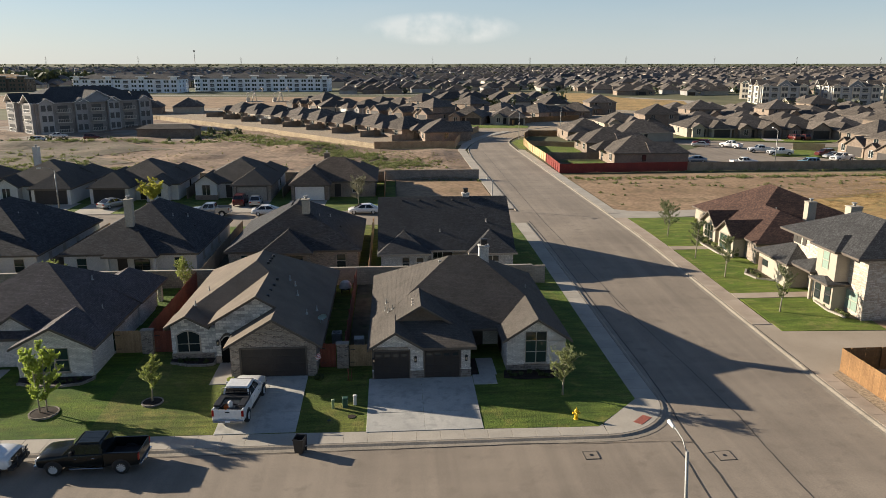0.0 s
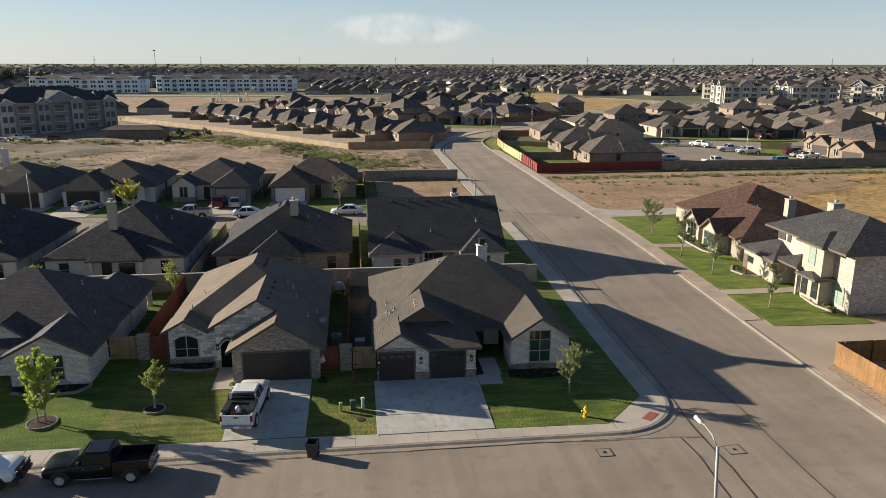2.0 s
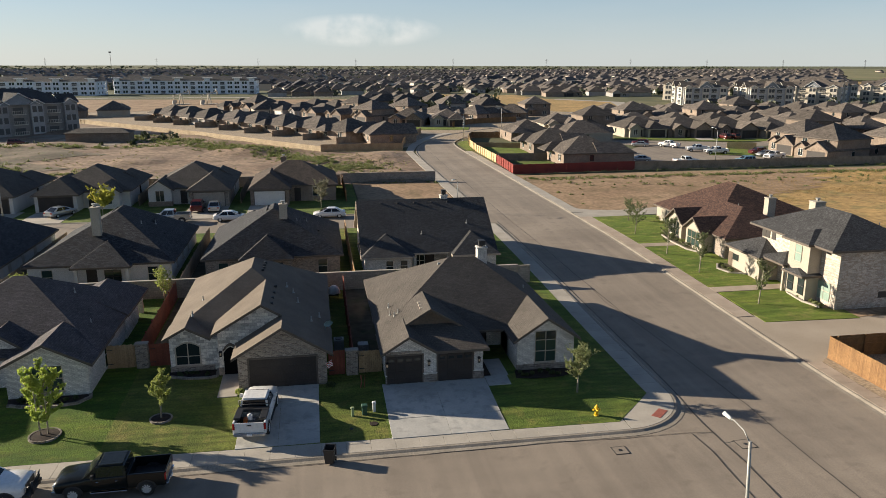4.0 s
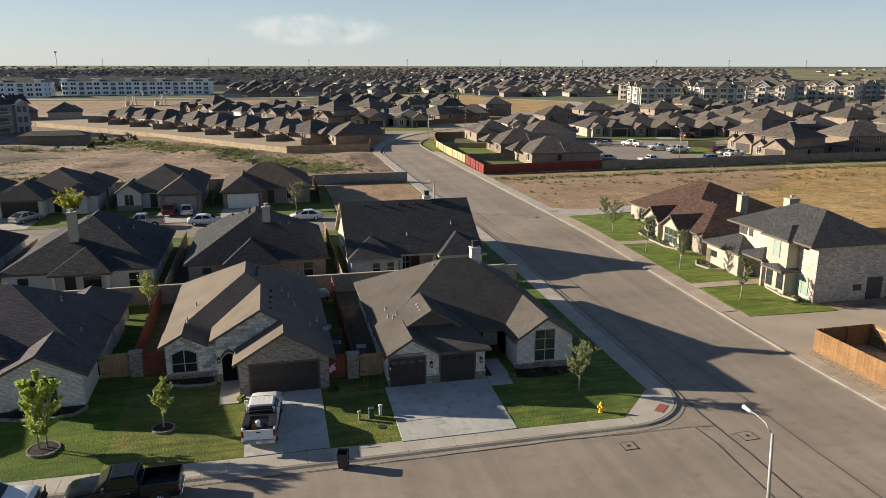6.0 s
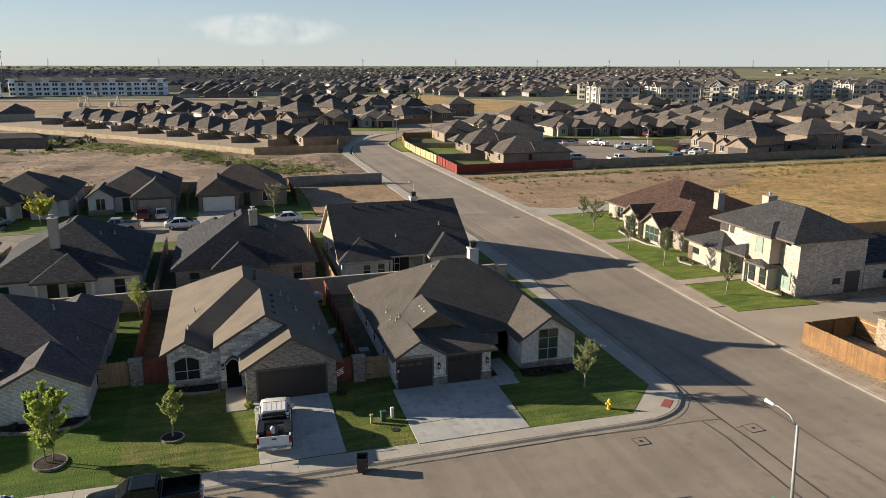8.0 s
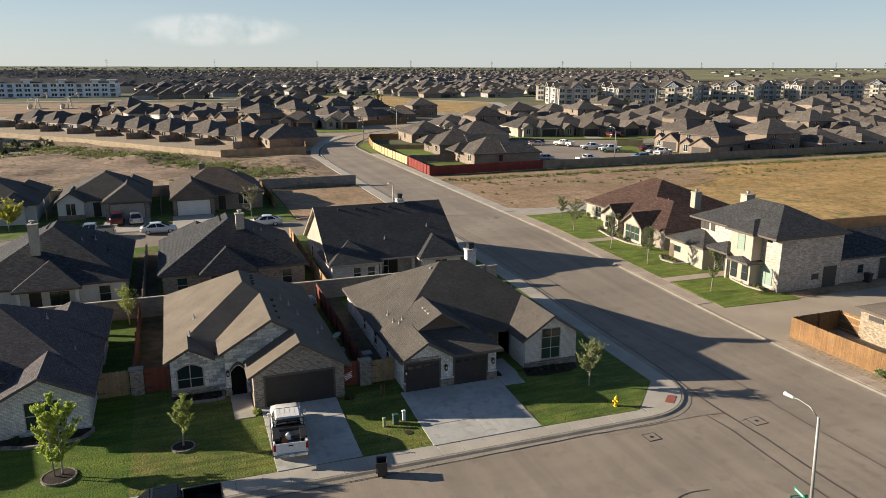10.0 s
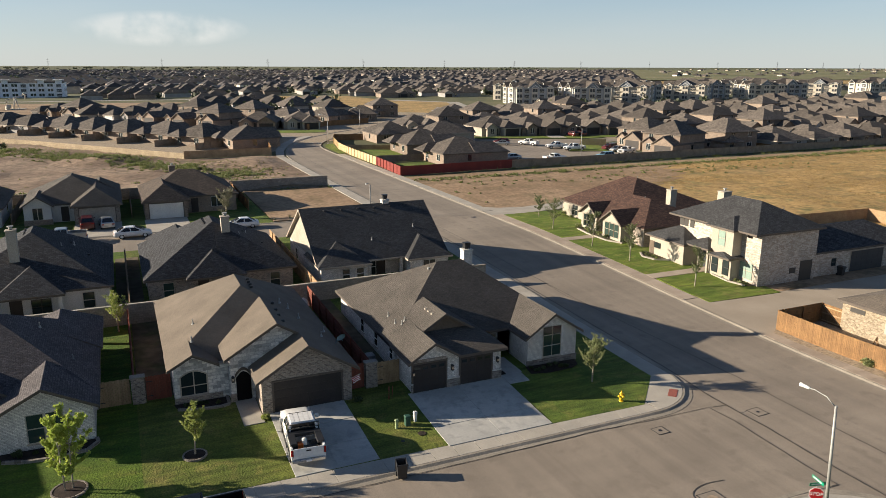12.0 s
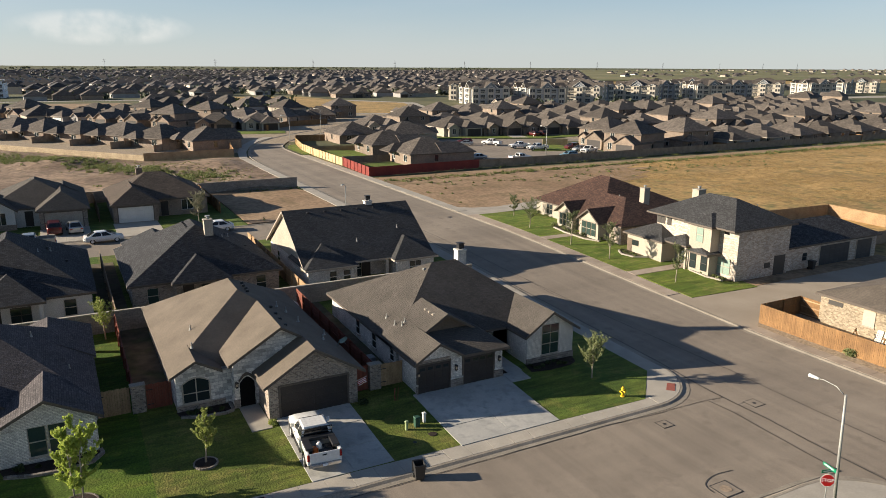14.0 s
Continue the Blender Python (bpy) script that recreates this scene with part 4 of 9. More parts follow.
def window(h, cx, cy, z0, w, hgt, facing="-y", frame="frame_white", glass="glass", cols=2, rows=2, arch=0.0, sill=True):
    """A window on a wall's face: frame and bars proud of a recessed pane."""
    bm = bmesh.new()
    if FAR[0]:
        # seen from far off: frame with its panes sunk into one casement
        box(bm, -w / 2 - 0.08, -0.06, z0 - 0.08, w / 2 + 0.08, 0.05, z0 + hgt + 0.08)
        for i in range(1, cols):
            bmesh.ops.bisect_plane(bm, geom=bm.verts[:] + bm.edges[:] + bm.faces[:], plane_co=(-w / 2 + w * i / cols, 0, 0), plane_no=(1, 0, 0))
        front = [f for f in bm.faces if abs(f.calc_center_median().y + 0.06) < 1e-4]
        bmesh.ops.inset_individual(bm, faces=front, thickness=0.13 if hgt > 1.55 else 0.07, depth=-0.015)
        for f in front:
            f.material_index = 1
        return part("window", oriented(bm, cx, cy, facing), [M[frame], M[glass]], h)
    if not arch:
        # one moulded frame, sunk between its bars
        box(bm, -w / 2 - 0.05, -0.06, z0 - 0.05, w / 2 + 0.05, 0.05, z0 + hgt + 0.05)
        for i in range(1, cols):
            bmesh.ops.bisect_plane(bm, geom=bm.verts[:] + bm.edges[:] + bm.faces[:], plane_co=(-w / 2 + w * i / cols, 0, 0), plane_no=(1, 0, 0))
        for j in range(1, rows):
            bmesh.ops.bisect_plane(bm, geom=bm.verts[:] + bm.edges[:] + bm.faces[:], plane_co=(0, 0, z0 + hgt * j / rows), plane_no=(0, 0, 1))
        front = [f for f in bm.faces if abs(f.calc_center_median().y + 0.06) < 1e-4]
        bmesh.ops.inset_individual(bm, faces=front, thickness=0.04, depth=-0.035)
        fr = part("window", oriented(bm, cx, cy, facing), M[frame], h)
        for i in range(cols):
            for j in range(rows):
                bm = bmesh.new()
                xa, za = -w / 2 + w * i / cols, z0 + hgt * j / rows
                box(bm, xa - 0.005 if i == 0 else xa + 0.04, -0.04, za - 0.005 if j == 0 else za + 0.04, xa + w / cols + (0.005 if i == cols - 1 else -0.04), -0.028, za + hgt / rows + (0.005 if j == rows - 1 else -0.04))
                part("pane", oriented(bm, cx, cy, facing), M[glass], fr)
        if sill:
            bm = bmesh.new()
            box(bm, -w / 2 - 0.12, -0.12, z0 - 0.13, w / 2 + 0.12, 0.02, z0 - 0.05, bevel=0.01)
            part("sill", oriented(bm, cx, cy, facing), M["trim_tan"], fr)
        return fr
    for s in (-1, 1):
        box(bm, s * w / 2 - 0.05, -0.06, z0, s * w / 2 + 0.05, 0.05, z0 + hgt)
    box(bm, -w / 2 - 0.05, -0.06, z0 - 0.05, w / 2 + 0.05, 0.05, z0 + 0.04)
    n = 8
    top = [(-w / 2 + w * i / n, z0 + hgt + arch * math.sin(math.pi * i / n)) for i in range(n + 1)]
    for (xa, za), (xb, zb) in zip(top, top[1:]):
        vs = [bm.verts.new(p) for p in ((xa, -0.06, za), (xb, -0.06, zb), (xb, -0.06, zb + 0.09), (xa, -0.06, za + 0.09), (xa, 0.05, za), (xb, 0.05, zb), (xb, 0.05, zb + 0.09), (xa, 0.05, za + 0.09))]
        for q in ((0, 1, 2, 3), (7, 6, 5, 4), (3, 2, 6, 7), (0, 4, 5, 1)):
            bm.faces.new([vs[i] for i in q])
    for i in range(1, cols):
        x = -w / 2 + w * i / cols
        box(bm, x - 0.035, -0.045, z0, x + 0.035, 0.05, z0 + hgt + arch * 0.95 * math.sin(math.pi * i / cols))
    for j in range(1, rows):
        z = z0 + hgt * j / rows
        box(bm, -w / 2, -0.04, z - 0.025, w / 2, 0.05, z + 0.025)
    fr = part("window", oriented(bm, cx, cy, facing), M[frame], h)
    bm = bmesh.new()
    prof = [(-w / 2, z0), (w / 2, z0)] + [(w / 2 - w * i / n, z0 + hgt + arch * math.sin(math.pi * i / n)) for i in range(n + 1)]
    fv = [bm.verts.new((x, -0.015, z)) for x, z in prof]
    bv = [bm.verts.new((x, 0.03, z)) for x, z in prof]
    bm.faces.new(fv); bm.faces.new(bv[::-1])
    part("pane", oriented(bm, cx, cy, facing), M[glass], fr)
    if sill:
        bm = bmesh.new()
        box(bm, -w / 2 - 0.12, -0.12, z0 - 0.13, w / 2 + 0.12, 0.02, z0 - 0.05, bevel=0.01)
        part("sill", oriented(bm, cx, cy, facing), M["trim_tan"], fr)
    return fr


def garage_door(h, cx, cy, z0, w, hgt, facing="-y", mat="door_brown", rows=4, cols=4, lights=False, trim="trim_brown"):
    """A sectional garage door: panels proud of their frames, in a trimmed opening."""
    bm = bmesh.new()
    box(bm, -w / 2, -0.02, z0, w / 2, 0.06, z0 + hgt)
    ph, pw = hgt / rows, w / cols
    for j in range(1, rows):
        bmesh.ops.bisect_plane(bm, geom=bm.verts[:] + bm.edges[:] + bm.faces[:], plane_co=(0, 0, z0 + j * ph), plane_no=(0, 0, 1))
    for i in range(1, cols):
        bmesh.ops.bisect_plane(bm, geom=bm.verts[:] + bm.edges[:] + bm.faces[:], plane_co=(-w / 2 + i * pw, 0, 0), plane_no=(1, 0, 0))
    front = [f for f in bm.faces if abs(f.calc_center_median().y + 0.02) < 1e-4]
    bmesh.ops.inset_individual(bm, faces=front, thickness=0.05, depth=0.0)
    bmesh.ops.inset_individual(bm, faces=front, thickness=0.02, depth=0.012)
    door = part("garage_door", oriented(bm, cx, cy, facing), M[mat], h)
    if lights:
        for i in range(cols):
            bm = bmesh.new()
            xa, za = -w / 2 + i * pw, z0 + (rows - 1) * ph
            box(bm, xa + 0.12, -0.05, za + 0.16, xa + pw - 0.12, -0.025, za + ph - 0.2)
            part("pane", oriented(bm, cx, cy, facing), M["glass"], door)
    bm = bmesh.new()
    prof = [(-w / 2 - 0.12, z0), (-w / 2, z0), (-w / 2, z0 + hgt), (w / 2, z0 + hgt), (w / 2, z0), (w / 2 + 0.12, z0), (w / 2 + 0.12, z0 + hgt + 0.12), (-w / 2 - 0.12, z0 + hgt + 0.12)]
    a, b = [[bm.verts.new((x, y, z)) for x, z in prof] for y in (-0.06, 0.05)]
    for q in ((0, 1, 2, 7), (7, 2, 3, 6), (6, 3, 4, 5)):
        bm.faces.new([a[k] for k in q])
        bm.faces.new([b[k] for k in q[::-1]])
    for k in range(8):
        bm.faces.new((a[k], b[k], b[(k + 1) % 8], a[(k + 1) % 8]))
    bmesh.ops.recalc_face_normals(bm, faces=bm.faces)
    part("door_trim", oriented(bm, cx, cy, facing), M[trim], h)


def front_door(h, cx, cy, z0, facing="-y", w=1.0, hgt=2.1, mat="door_brown"):
    bm = bmesh.new()
    box(bm, -w / 2, -0.03, z0, w / 2, 0.05, z0 + hgt)
    for za, zb in ((0.15, 0.85), (1.0, hgt - 0.15)):
        box(bm, -w / 2 + 0.15, -0.05, z0 + za, w / 2 - 0.15, -0.02, z0 + zb, bevel=0.01)
    part("door", oriented(bm, cx, cy, facing), M[mat], h)


def coach_light(h, cx, cy, z, facing="-y"):
    bm = bmesh.new()
    box(bm, -0.07, -0.04, z - 0.16, 0.07, 0.0, z + 0.22)
    box(bm, -0.11, -0.24, z + 0.10, 0.11, -0.03, z + 0.20, bevel=0.03)
    box(bm, -0.09, -0.22, z - 0.20, 0.09, -0.05, z - 0.10, bevel=0.02)
    for sx in (-0.085, 0.06):
        for sy in (-0.21, -0.07):
            box(bm, sx, sy, z - 0.14, sx + 0.025, sy + 0.025, z + 0.14)
    lamp = part("wall_lamp", oriented(bm, cx, cy, facing), M["metal_dark"], h)
    bm = bmesh.new()
    box(bm, -0.045, -0.19, z - 0.10, 0.045, -0.09, z + 0.10)
    part("lamp_glass", oriented(bm, cx, cy, facing), M["lamp_glow"], lamp)


def chimney(h, cx, cy, z0, z1, w=1.0, d=0.9, mat="brick_white", pot=True, black=True):
    bm = bmesh.new()
    box(bm, cx - w / 2, cy - d / 2, z0, cx + w / 2, cy + d / 2, z1 - 0.12)
    c = part("chimney", bm, M[mat], h)
    bm = bmesh.new()
    box(bm, cx - w / 2 - 0.07, cy - d / 2 - 0.07, z1 - 0.12, cx + w / 2 + 0.07, cy + d / 2 + 0.07, z1, bevel=0.03)
    part("chimney_crown", bm, M[mat], c)
    if pot:
        bm = bmesh.new()
        tube(bm, [(cx, cy, z1 - 0.02), (cx, cy, z1 + 0.28)], 0.15, n=10)
        if black:
            for sx in (-0.22, 0.18):
                for sy in (-0.22, 0.18):
                    box(bm, cx + sx, cy + sy, z1, cx + sx + 0.04, cy + sy + 0.04, z1 + 0.5)
            box(bm, cx - 0.3, cy - 0.3, z1 + 0.46, cx + 0.3, cy + 0.3, z1 + 0.55, bevel=0.03)
            box(bm, cx - 0.24, cy - 0.24, z1 + 0.1, cx + 0.24, cy + 0.24, z1 + 0.42)
        else:
            tube(bm, [(cx, cy, z1 + 0.26), (cx, cy, z1 + 0.34)], 0.26, n=10)
        part("chimney_cap", bm, M["metal_dark" if black else "metal"], c)


def roof_vent(h, x, y, z, kind="pipe", mat="metal"):
    bm = bmesh.new()
    if kind == "pipe":
        rings = [[bm.verts.new((x + r * math.cos(k * math.tau / 7), y + r * math.sin(k * math.tau / 7), z + q)) for k in range(7)] for r, q in ((0.12, -0.12), (0.06, 0.05), (0.045, 0.06), (0.045, 0.30))]
        for a, b in zip(rings, rings[1:]):
            for k in range(7):
                bm.faces.new((a[k], a[(k + 1) % 7], b[(k + 1) % 7], b[k]))
        bm.faces.new(rings[-1])
        part("vent_pipe", bm, M["metal"], h)
    else:
        box(bm, x - 0.12, y - 0.12, z - 0.12, x + 0.12, y + 0.12, z + 0.08, bevel=0.04)
        part("roof_vent", bm, M[mat], h)


def band(h, x0, x1, y, z0, z1, facing="-y", mat="stone_base", d=0.07, name="stone_wainscot"):
    """A proud strip of masonry along a wall: x0..x1 on walls facing y, or y0..y1 on walls facing x."""
    bm = bmesh.new()
    if facing == "-y":
        box(bm, x0, y - d, z0, x1, y + 0.05, z1)
        box(bm, x0 - 0.01, y - d - 0.04, z1, x1 + 0.01, y + 0.05, z1 + 0.06, 0)
    else:
        box(bm, y - d, x0, z0, y + 0.05, x1, z1)
    part(name, bm, M[mat], h)


def house_a():
    h = thing("house", "white-painted brick house with charcoal shingle roof and two garage doors", "house", (4.7, 60, 0.3))
    b = 0.25
    wing(h, -2.8, 54.4, 12.15, 69.4, 3.05, 7.1, "x", "hh", (6.6, 6.1), 61.2, base=b, walls=False)
    # walls with the entry set back under the roof
    for x0, y0, x1 in ((-2.4, 54.8, 4.7), (7.4, 54.8, 11.75), (4.703, 57.0, 7.397)):
        bm = bmesh.new()
        box(bm, x0, y0, b, x1, 69.0, 2.92)
        part("wall", bm, M["brick_white"], h)
    bm = bmesh.new()
    box(bm, 4.7, 54.5, 2.93, 7.4, 57.0, 3.0)
    part("porch_ceiling", bm, M["trim_brown"], h)
    wing(h, 1.2, 50.75, 5.0, 56.5, 3.05, 4.1, "x", "nh", (-1.68, 1.6), 53.6, base=b, wall_in=(-0.9, 0, 0, 0.6))
    wing(h, -2.84, 50.68, 1.2, 54.6, 3.05, 4.31, "y", "gg", (0, 0), base=b, wall_in=(0.02, 0.05, 0, 0))
    wing(h, -2.8, 53.2, 5.0, 57.6, 3.04, 5.42, "y", "gg", (0, 0), base=3.0, walls=True, gable="siding_brown", wall_in=(0.3, 0, 0.3, 0))
    wing(h, 7.0, 51.6, 12.19, 57.2, 3.04, 4.75, "y", "gg", (0, 0), base=b, wall_in=(0, 0, 0.02, 0))
    yf = 51.13
    garage_door(h, -1.12, yf, 0.47, 2.5, 2.25, lights=True)
    garage_door(h, 2.55, yf, 0.47, 2.5, 2.25, lights=True)
    for x0, x1 in ((-2.5, -2.40), (0.22, 1.22), (3.88, 4.64)):
        band(h, x0, x1, yf, 0.3, 1.15)
        band(h, x0, x1, yf - 0.02, 1.21, 1.27, mat="stone_white", d=0.04, name="stone_cap")
    for x in (-2.4, 0.62, 4.28):
        coach_light(h, x + (0.02 if x < 0 else 0), yf, 2.1)
    bm = bmesh.new()
    box(bm, -2.35, yf - 0.07, 2.86, 0.1, yf + 0.05, 3.06)
    part("soldier_course", bm, M["brick_grey"], h)
    window(h, 9.55, 52.0, 1.25, 1.5, 1.65, glass="glass_green", frame="frame_tan", rows=2)
    window(h, 9.55, 52.0, 3.0 - 0.02, 1.5, 0.62, glass="glass", frame="frame_tan", rows=1, sill=False)
    band(h, 7.36, 11.82, 52.0, 0.3, 1.0)
    front_door(h, 5.7, 57.0, 0.5)
    bm = bmesh.new()
    box(bm, 4.72, 54.25, 0.3, 7.38, 57.0, 0.5)
    part("porch_floor", bm, M["concrete"], h)
    for y in (59.0, 62.5):
        window(h, -2.4, y, 1.4, 0.7, 1.1, "-x", rows=2, cols=1)
    window(h, -2.4, 55.5, 1.6, 0.6, 0.9, "-x", rows=2, cols=1)
    chimney(h, 6.75, 61.6, 5.5, 7.85, 0.8, 0.75)
    for x, y, z in ((-1.3, 56.1, 4.0), (-1.0, 56.3, 4.18), (-1.55, 56.9, 3.85), (-1.5, 58.6, 3.9)):
        roof_vent(h, x, y, z)
    for k in range(3):
        roof_vent(h, 0.55, 54.5 + 0.65 * k, 5.05, "box", "trim_tan")
    roof_vent(h, 3.0, 61.0, 6.65, "box")
    roof_vent(h, 10.2, 60.5, 4.3)
    return h


def house_b():
    h = thing("house", "grey brick and white limestone house with a brown double garage door", "house", (-12.2, 61, 0.3))
    b = 0.25
    g, w = ("shingle_tan", "trim_brown", "brick_grey"), ("shingle_tan", "trim_brown", "stone_white")
    wing(h, -18.25, 56.1, -6.15, 71.5, 3.35, 6.80, "y", "hh", (5.7, 6.3), -12.25, eave2=3.055, mats=g, base=b)
    wing(h, -18.29, 55.15, -14.9, 58.4, 3.4, 4.33, "y", "gg", (0, 0), mats=w, base=b, wall_in=(0.02, 0.1, 0, 0))
    wing(h, -14.7, 54.2, -6.12, 60.9, 3.95, 6.09, "y", "gg", (0, 0), -11.08, eave2=3.045, mats=w, base=b, wall_in=(0, 0.1, 0.05, 0))
    wing(h, -13.1, 51.6, -6.1, 56.6, 3.06, 5.178, "y", "gg", (0, 0), -9.58, eave2=3.04, mats=g, base=b, wall_in=(0, 0, 0.08, 0))
    bm = bmesh.new()
    box(bm, -15.29, 55.68, b, -14.22, 57.2, 3.25)
    part("wall", bm, M["stone_white"], h)
    garage_door(h, -9.62, 52.0, 0.5, 4.6, 2.3, cols=2)
    window(h, -16.6, 55.65, 1.25, 1.75, 1.35, arch=0.35, rows=2, frame="frame_tan")
    band(h, -17.9, -14.75, 55.65, 0.3, 1.1, mat="brick_grey")
    # arched entry: a near-black panel paints the shade inside it
    bm = bmesh.new()
    prof = [(-0.5, 0.45), (0.5, 0.45)] + [(0.5 - i / 8, 2.4 + 0.42 * math.sin(math.pi * i / 8)) for i in range(9)]
    f, k = [bm.verts.new((x, -0.02, z)) for x, z in prof], [bm.verts.new((x, 0.6, z)) for x, z in prof]
    bm.faces.new(f); bm.faces.new(k[::-1])
    part("entry_arch", oriented(bm, -13.45, 54.68, "-y"), M["deep_shade"], h)
    bm = bmesh.new()
    top = [(0.56 - 1.12 * i / 10, 2.42 + 0.5 * math.sin(math.pi * i / 10)) for i in range(11)]
    for (xa, za), (xb, zb) in zip(top, top[1:]):
        vs = [bm.verts.new(p) for p in ((xa, -0.05, za), (xb, -0.05, zb), (xb, -0.05, zb + 0.2), (xa, -0.05, za + 0.2))]
        ws = [bm.verts.new((v.co.x, 0.05, v.co.z)) for v in vs]
        bm.faces.new(vs); bm.faces.new((vs[3], vs[2], ws[2], ws[3])); bm.faces.new((vs[0], ws[0], ws[1], vs[1]))
    part("arch_trim", oriented(bm, -13.45, 54.68, "-y"), M["trim_brown"], h)
    band(h, -14.36, -13.98, 54.7, 0.3, 1.2, mat="brick_grey")
    coach_light(h, -14.15, 54.7, 2.35)
    bm = bmesh.new()
    box(bm, -12.45, 51.96, 1.75, -12.1, 52.02, 1.95)
    part("number_plaque", bm, M["trim_tan"], h)
    for x, y, z in ((-11.3, 64.6, 6.45), (-11.35, 63.8, 6.45), (-11.35, 63.0, 6.45), (-11.4, 62.3, 6.45), (-10.3, 59.8, 5.75), (-10.35, 58.3, 5.7), (-10.4, 57.0, 5.7), (-10.4, 55.6, 5.7)):
        roof_vent(h, x, y, z, "box", "metal_dark")
    for x, y, z in ((-9.5, 61.2, 5.3), (-9.0, 60.5, 5.0), (-8.6, 58.7, 4.75), (-7.6, 56.0, 4.1), (-7.0, 57.6, 3.8), (-16.0, 60.5, 4.7), (-16.4, 57.6, 4.45)):
        roof_vent(h, x, y, z)
    # dish on the eave
    bm = bmesh.new()
    r0 = [bm.verts.new((0.36 * math.cos(a * math.tau / 14), 0, 0.30 * math.sin(a * math.tau / 14))) for a in range(14)]
    r1 = [bm.verts.new((0.2 * math.cos(a * math.tau / 14), 0.09, 0.16 * math.sin(a * math.tau / 14))) for a in range(14)]
    for i in range(14):
        bm.faces.new((r0[i], r0[(i + 1) % 14], r1[(i + 1) % 14], r1[i]))
    bm.faces.new(r1)
    tube(bm, [(0, 0.1, 0), (0, 0.35, -0.3), (0, 0.35, -0.9)], 0.035, n=6)
    tube(bm, [(0, 0.1, -0.2), (0, -0.3, -0.1)], 0.02, n=5)
    bmesh.ops.transform(bm, matrix=pose(-6.35, 55.2, 4.0, 25, 0, 20), verts=bm.verts)
    part("satellite_dish", bm, M["teal"], h)
    # flag on the garage corner
    bm = bmesh.new()
    tube(bm, [(-6.65, 51.9, 2.2), (-6.2, 51.2, 2.75)], 0.02, n=6)
    pole = part("flag_pole", bm, M["white_plastic"], h)
    for k in range(6):
        bm = bmesh.new()
        rows = []
        for i in range(8):
            u = i / 7
            xx, yy = -6.62 + 0.36 * u + 0.05 * math.sin(u * 7), 51.85 - 0.5 * u
            rows.append([bm.verts.new((xx + 0.1 * k / 6, yy, 2.2 + 0.42 * u - (k + j) * 0.06)) for j in (0, 1)])
        for a, c in zip(rows, rows[1:]):
            bm.faces.new((a[0], a[1], c[1], c[0]))
        part("flag_stripe", bm, M["flag_red" if k % 2 == 0 else "sign_white"], pole)
    return h


def house_l():
    h = thing("house", "white brick house with a dark shingle roof and twin front window", "house", (-28, 61, 0.3))
    b, m = 0.25, ("shingle_plum", "trim_brown", "brick_white")
    wing(h, -36.6, 54.6, -22.35, 68.4, 3.05, 7.0, "x", "hh", (6.6, 6.7), 61.6, base=b, mats=m)
    wing(h, -28.4, 52.55, -22.31, 58.6, 3.0, 4.58, "y", "gg", (0, 0), base=b, mats=m, wall_in=(0, 0, 0.03, 0))
    wing(h, -31.6, 54.9, -26.7, 60.0, 3.05, 4.75, "y", "gg", (0, 0), -29.1, base=b, mats=m)
    wing(h, -27.95, 62.5, -22.2, 69.9, 3.1, 4.66, "y", "gh", (0, 1.7), base=b, mats=m, wall_in=(0, 0, 0.02, 2.5))
    wing(h, -41.5, 50.8, -33.9, 58.6, 3.0, 4.7, "y", "hg", (2.8, 0), base=b, mats=m)
    for x in (-22.85, -27.6):
        bm = bmesh.new()
        box(bm, x - 0.2, 69.1, 0.4, x + 0.2, 69.5, 3.0, bevel=0.03)
        part("porch_post", bm, M["brick_white"], h)
    window(h, -25.9, 52.95, 1.1, 0.85, 1.75, cols=1, glass="glass_green", frame="frame_tan")
    window(h, -24.85, 52.95, 1.1, 0.85, 1.75, cols=1, glass="glass_green", frame="frame_tan")
    garage_door(h, -37.7, 51.2, 0.45, 4.2, 2.2, cols=6)
    window(h, -22.75, 57.2, 0.9, 0.5, 1.9, "+x", cols=1)
    # arched panel painted near-black as the entry's inner shade
    bm = bmesh.new()
    prof = [(-1.0, 0.45), (1.0, 0.45)] + [(1.0 - i / 4, 2.2 + 0.75 * math.sin(math.pi * i / 8)) for i in range(9)]
    f, k = [bm.verts.new((x, -0.03, z)) for x, z in prof], [bm.verts.new((x, 0.6, z)) for x, z in prof]
    bm.faces.new(f); bm.faces.new(k[::-1])
    part("entry_arch", oriented(bm, -29.4, 55.3, "-y"), M["deep_shade"], h)
    roof_vent(h, -23.9, 58.6, 3.95)
    roof_vent(h, -26.0, 62.4, 5.3)
    return h


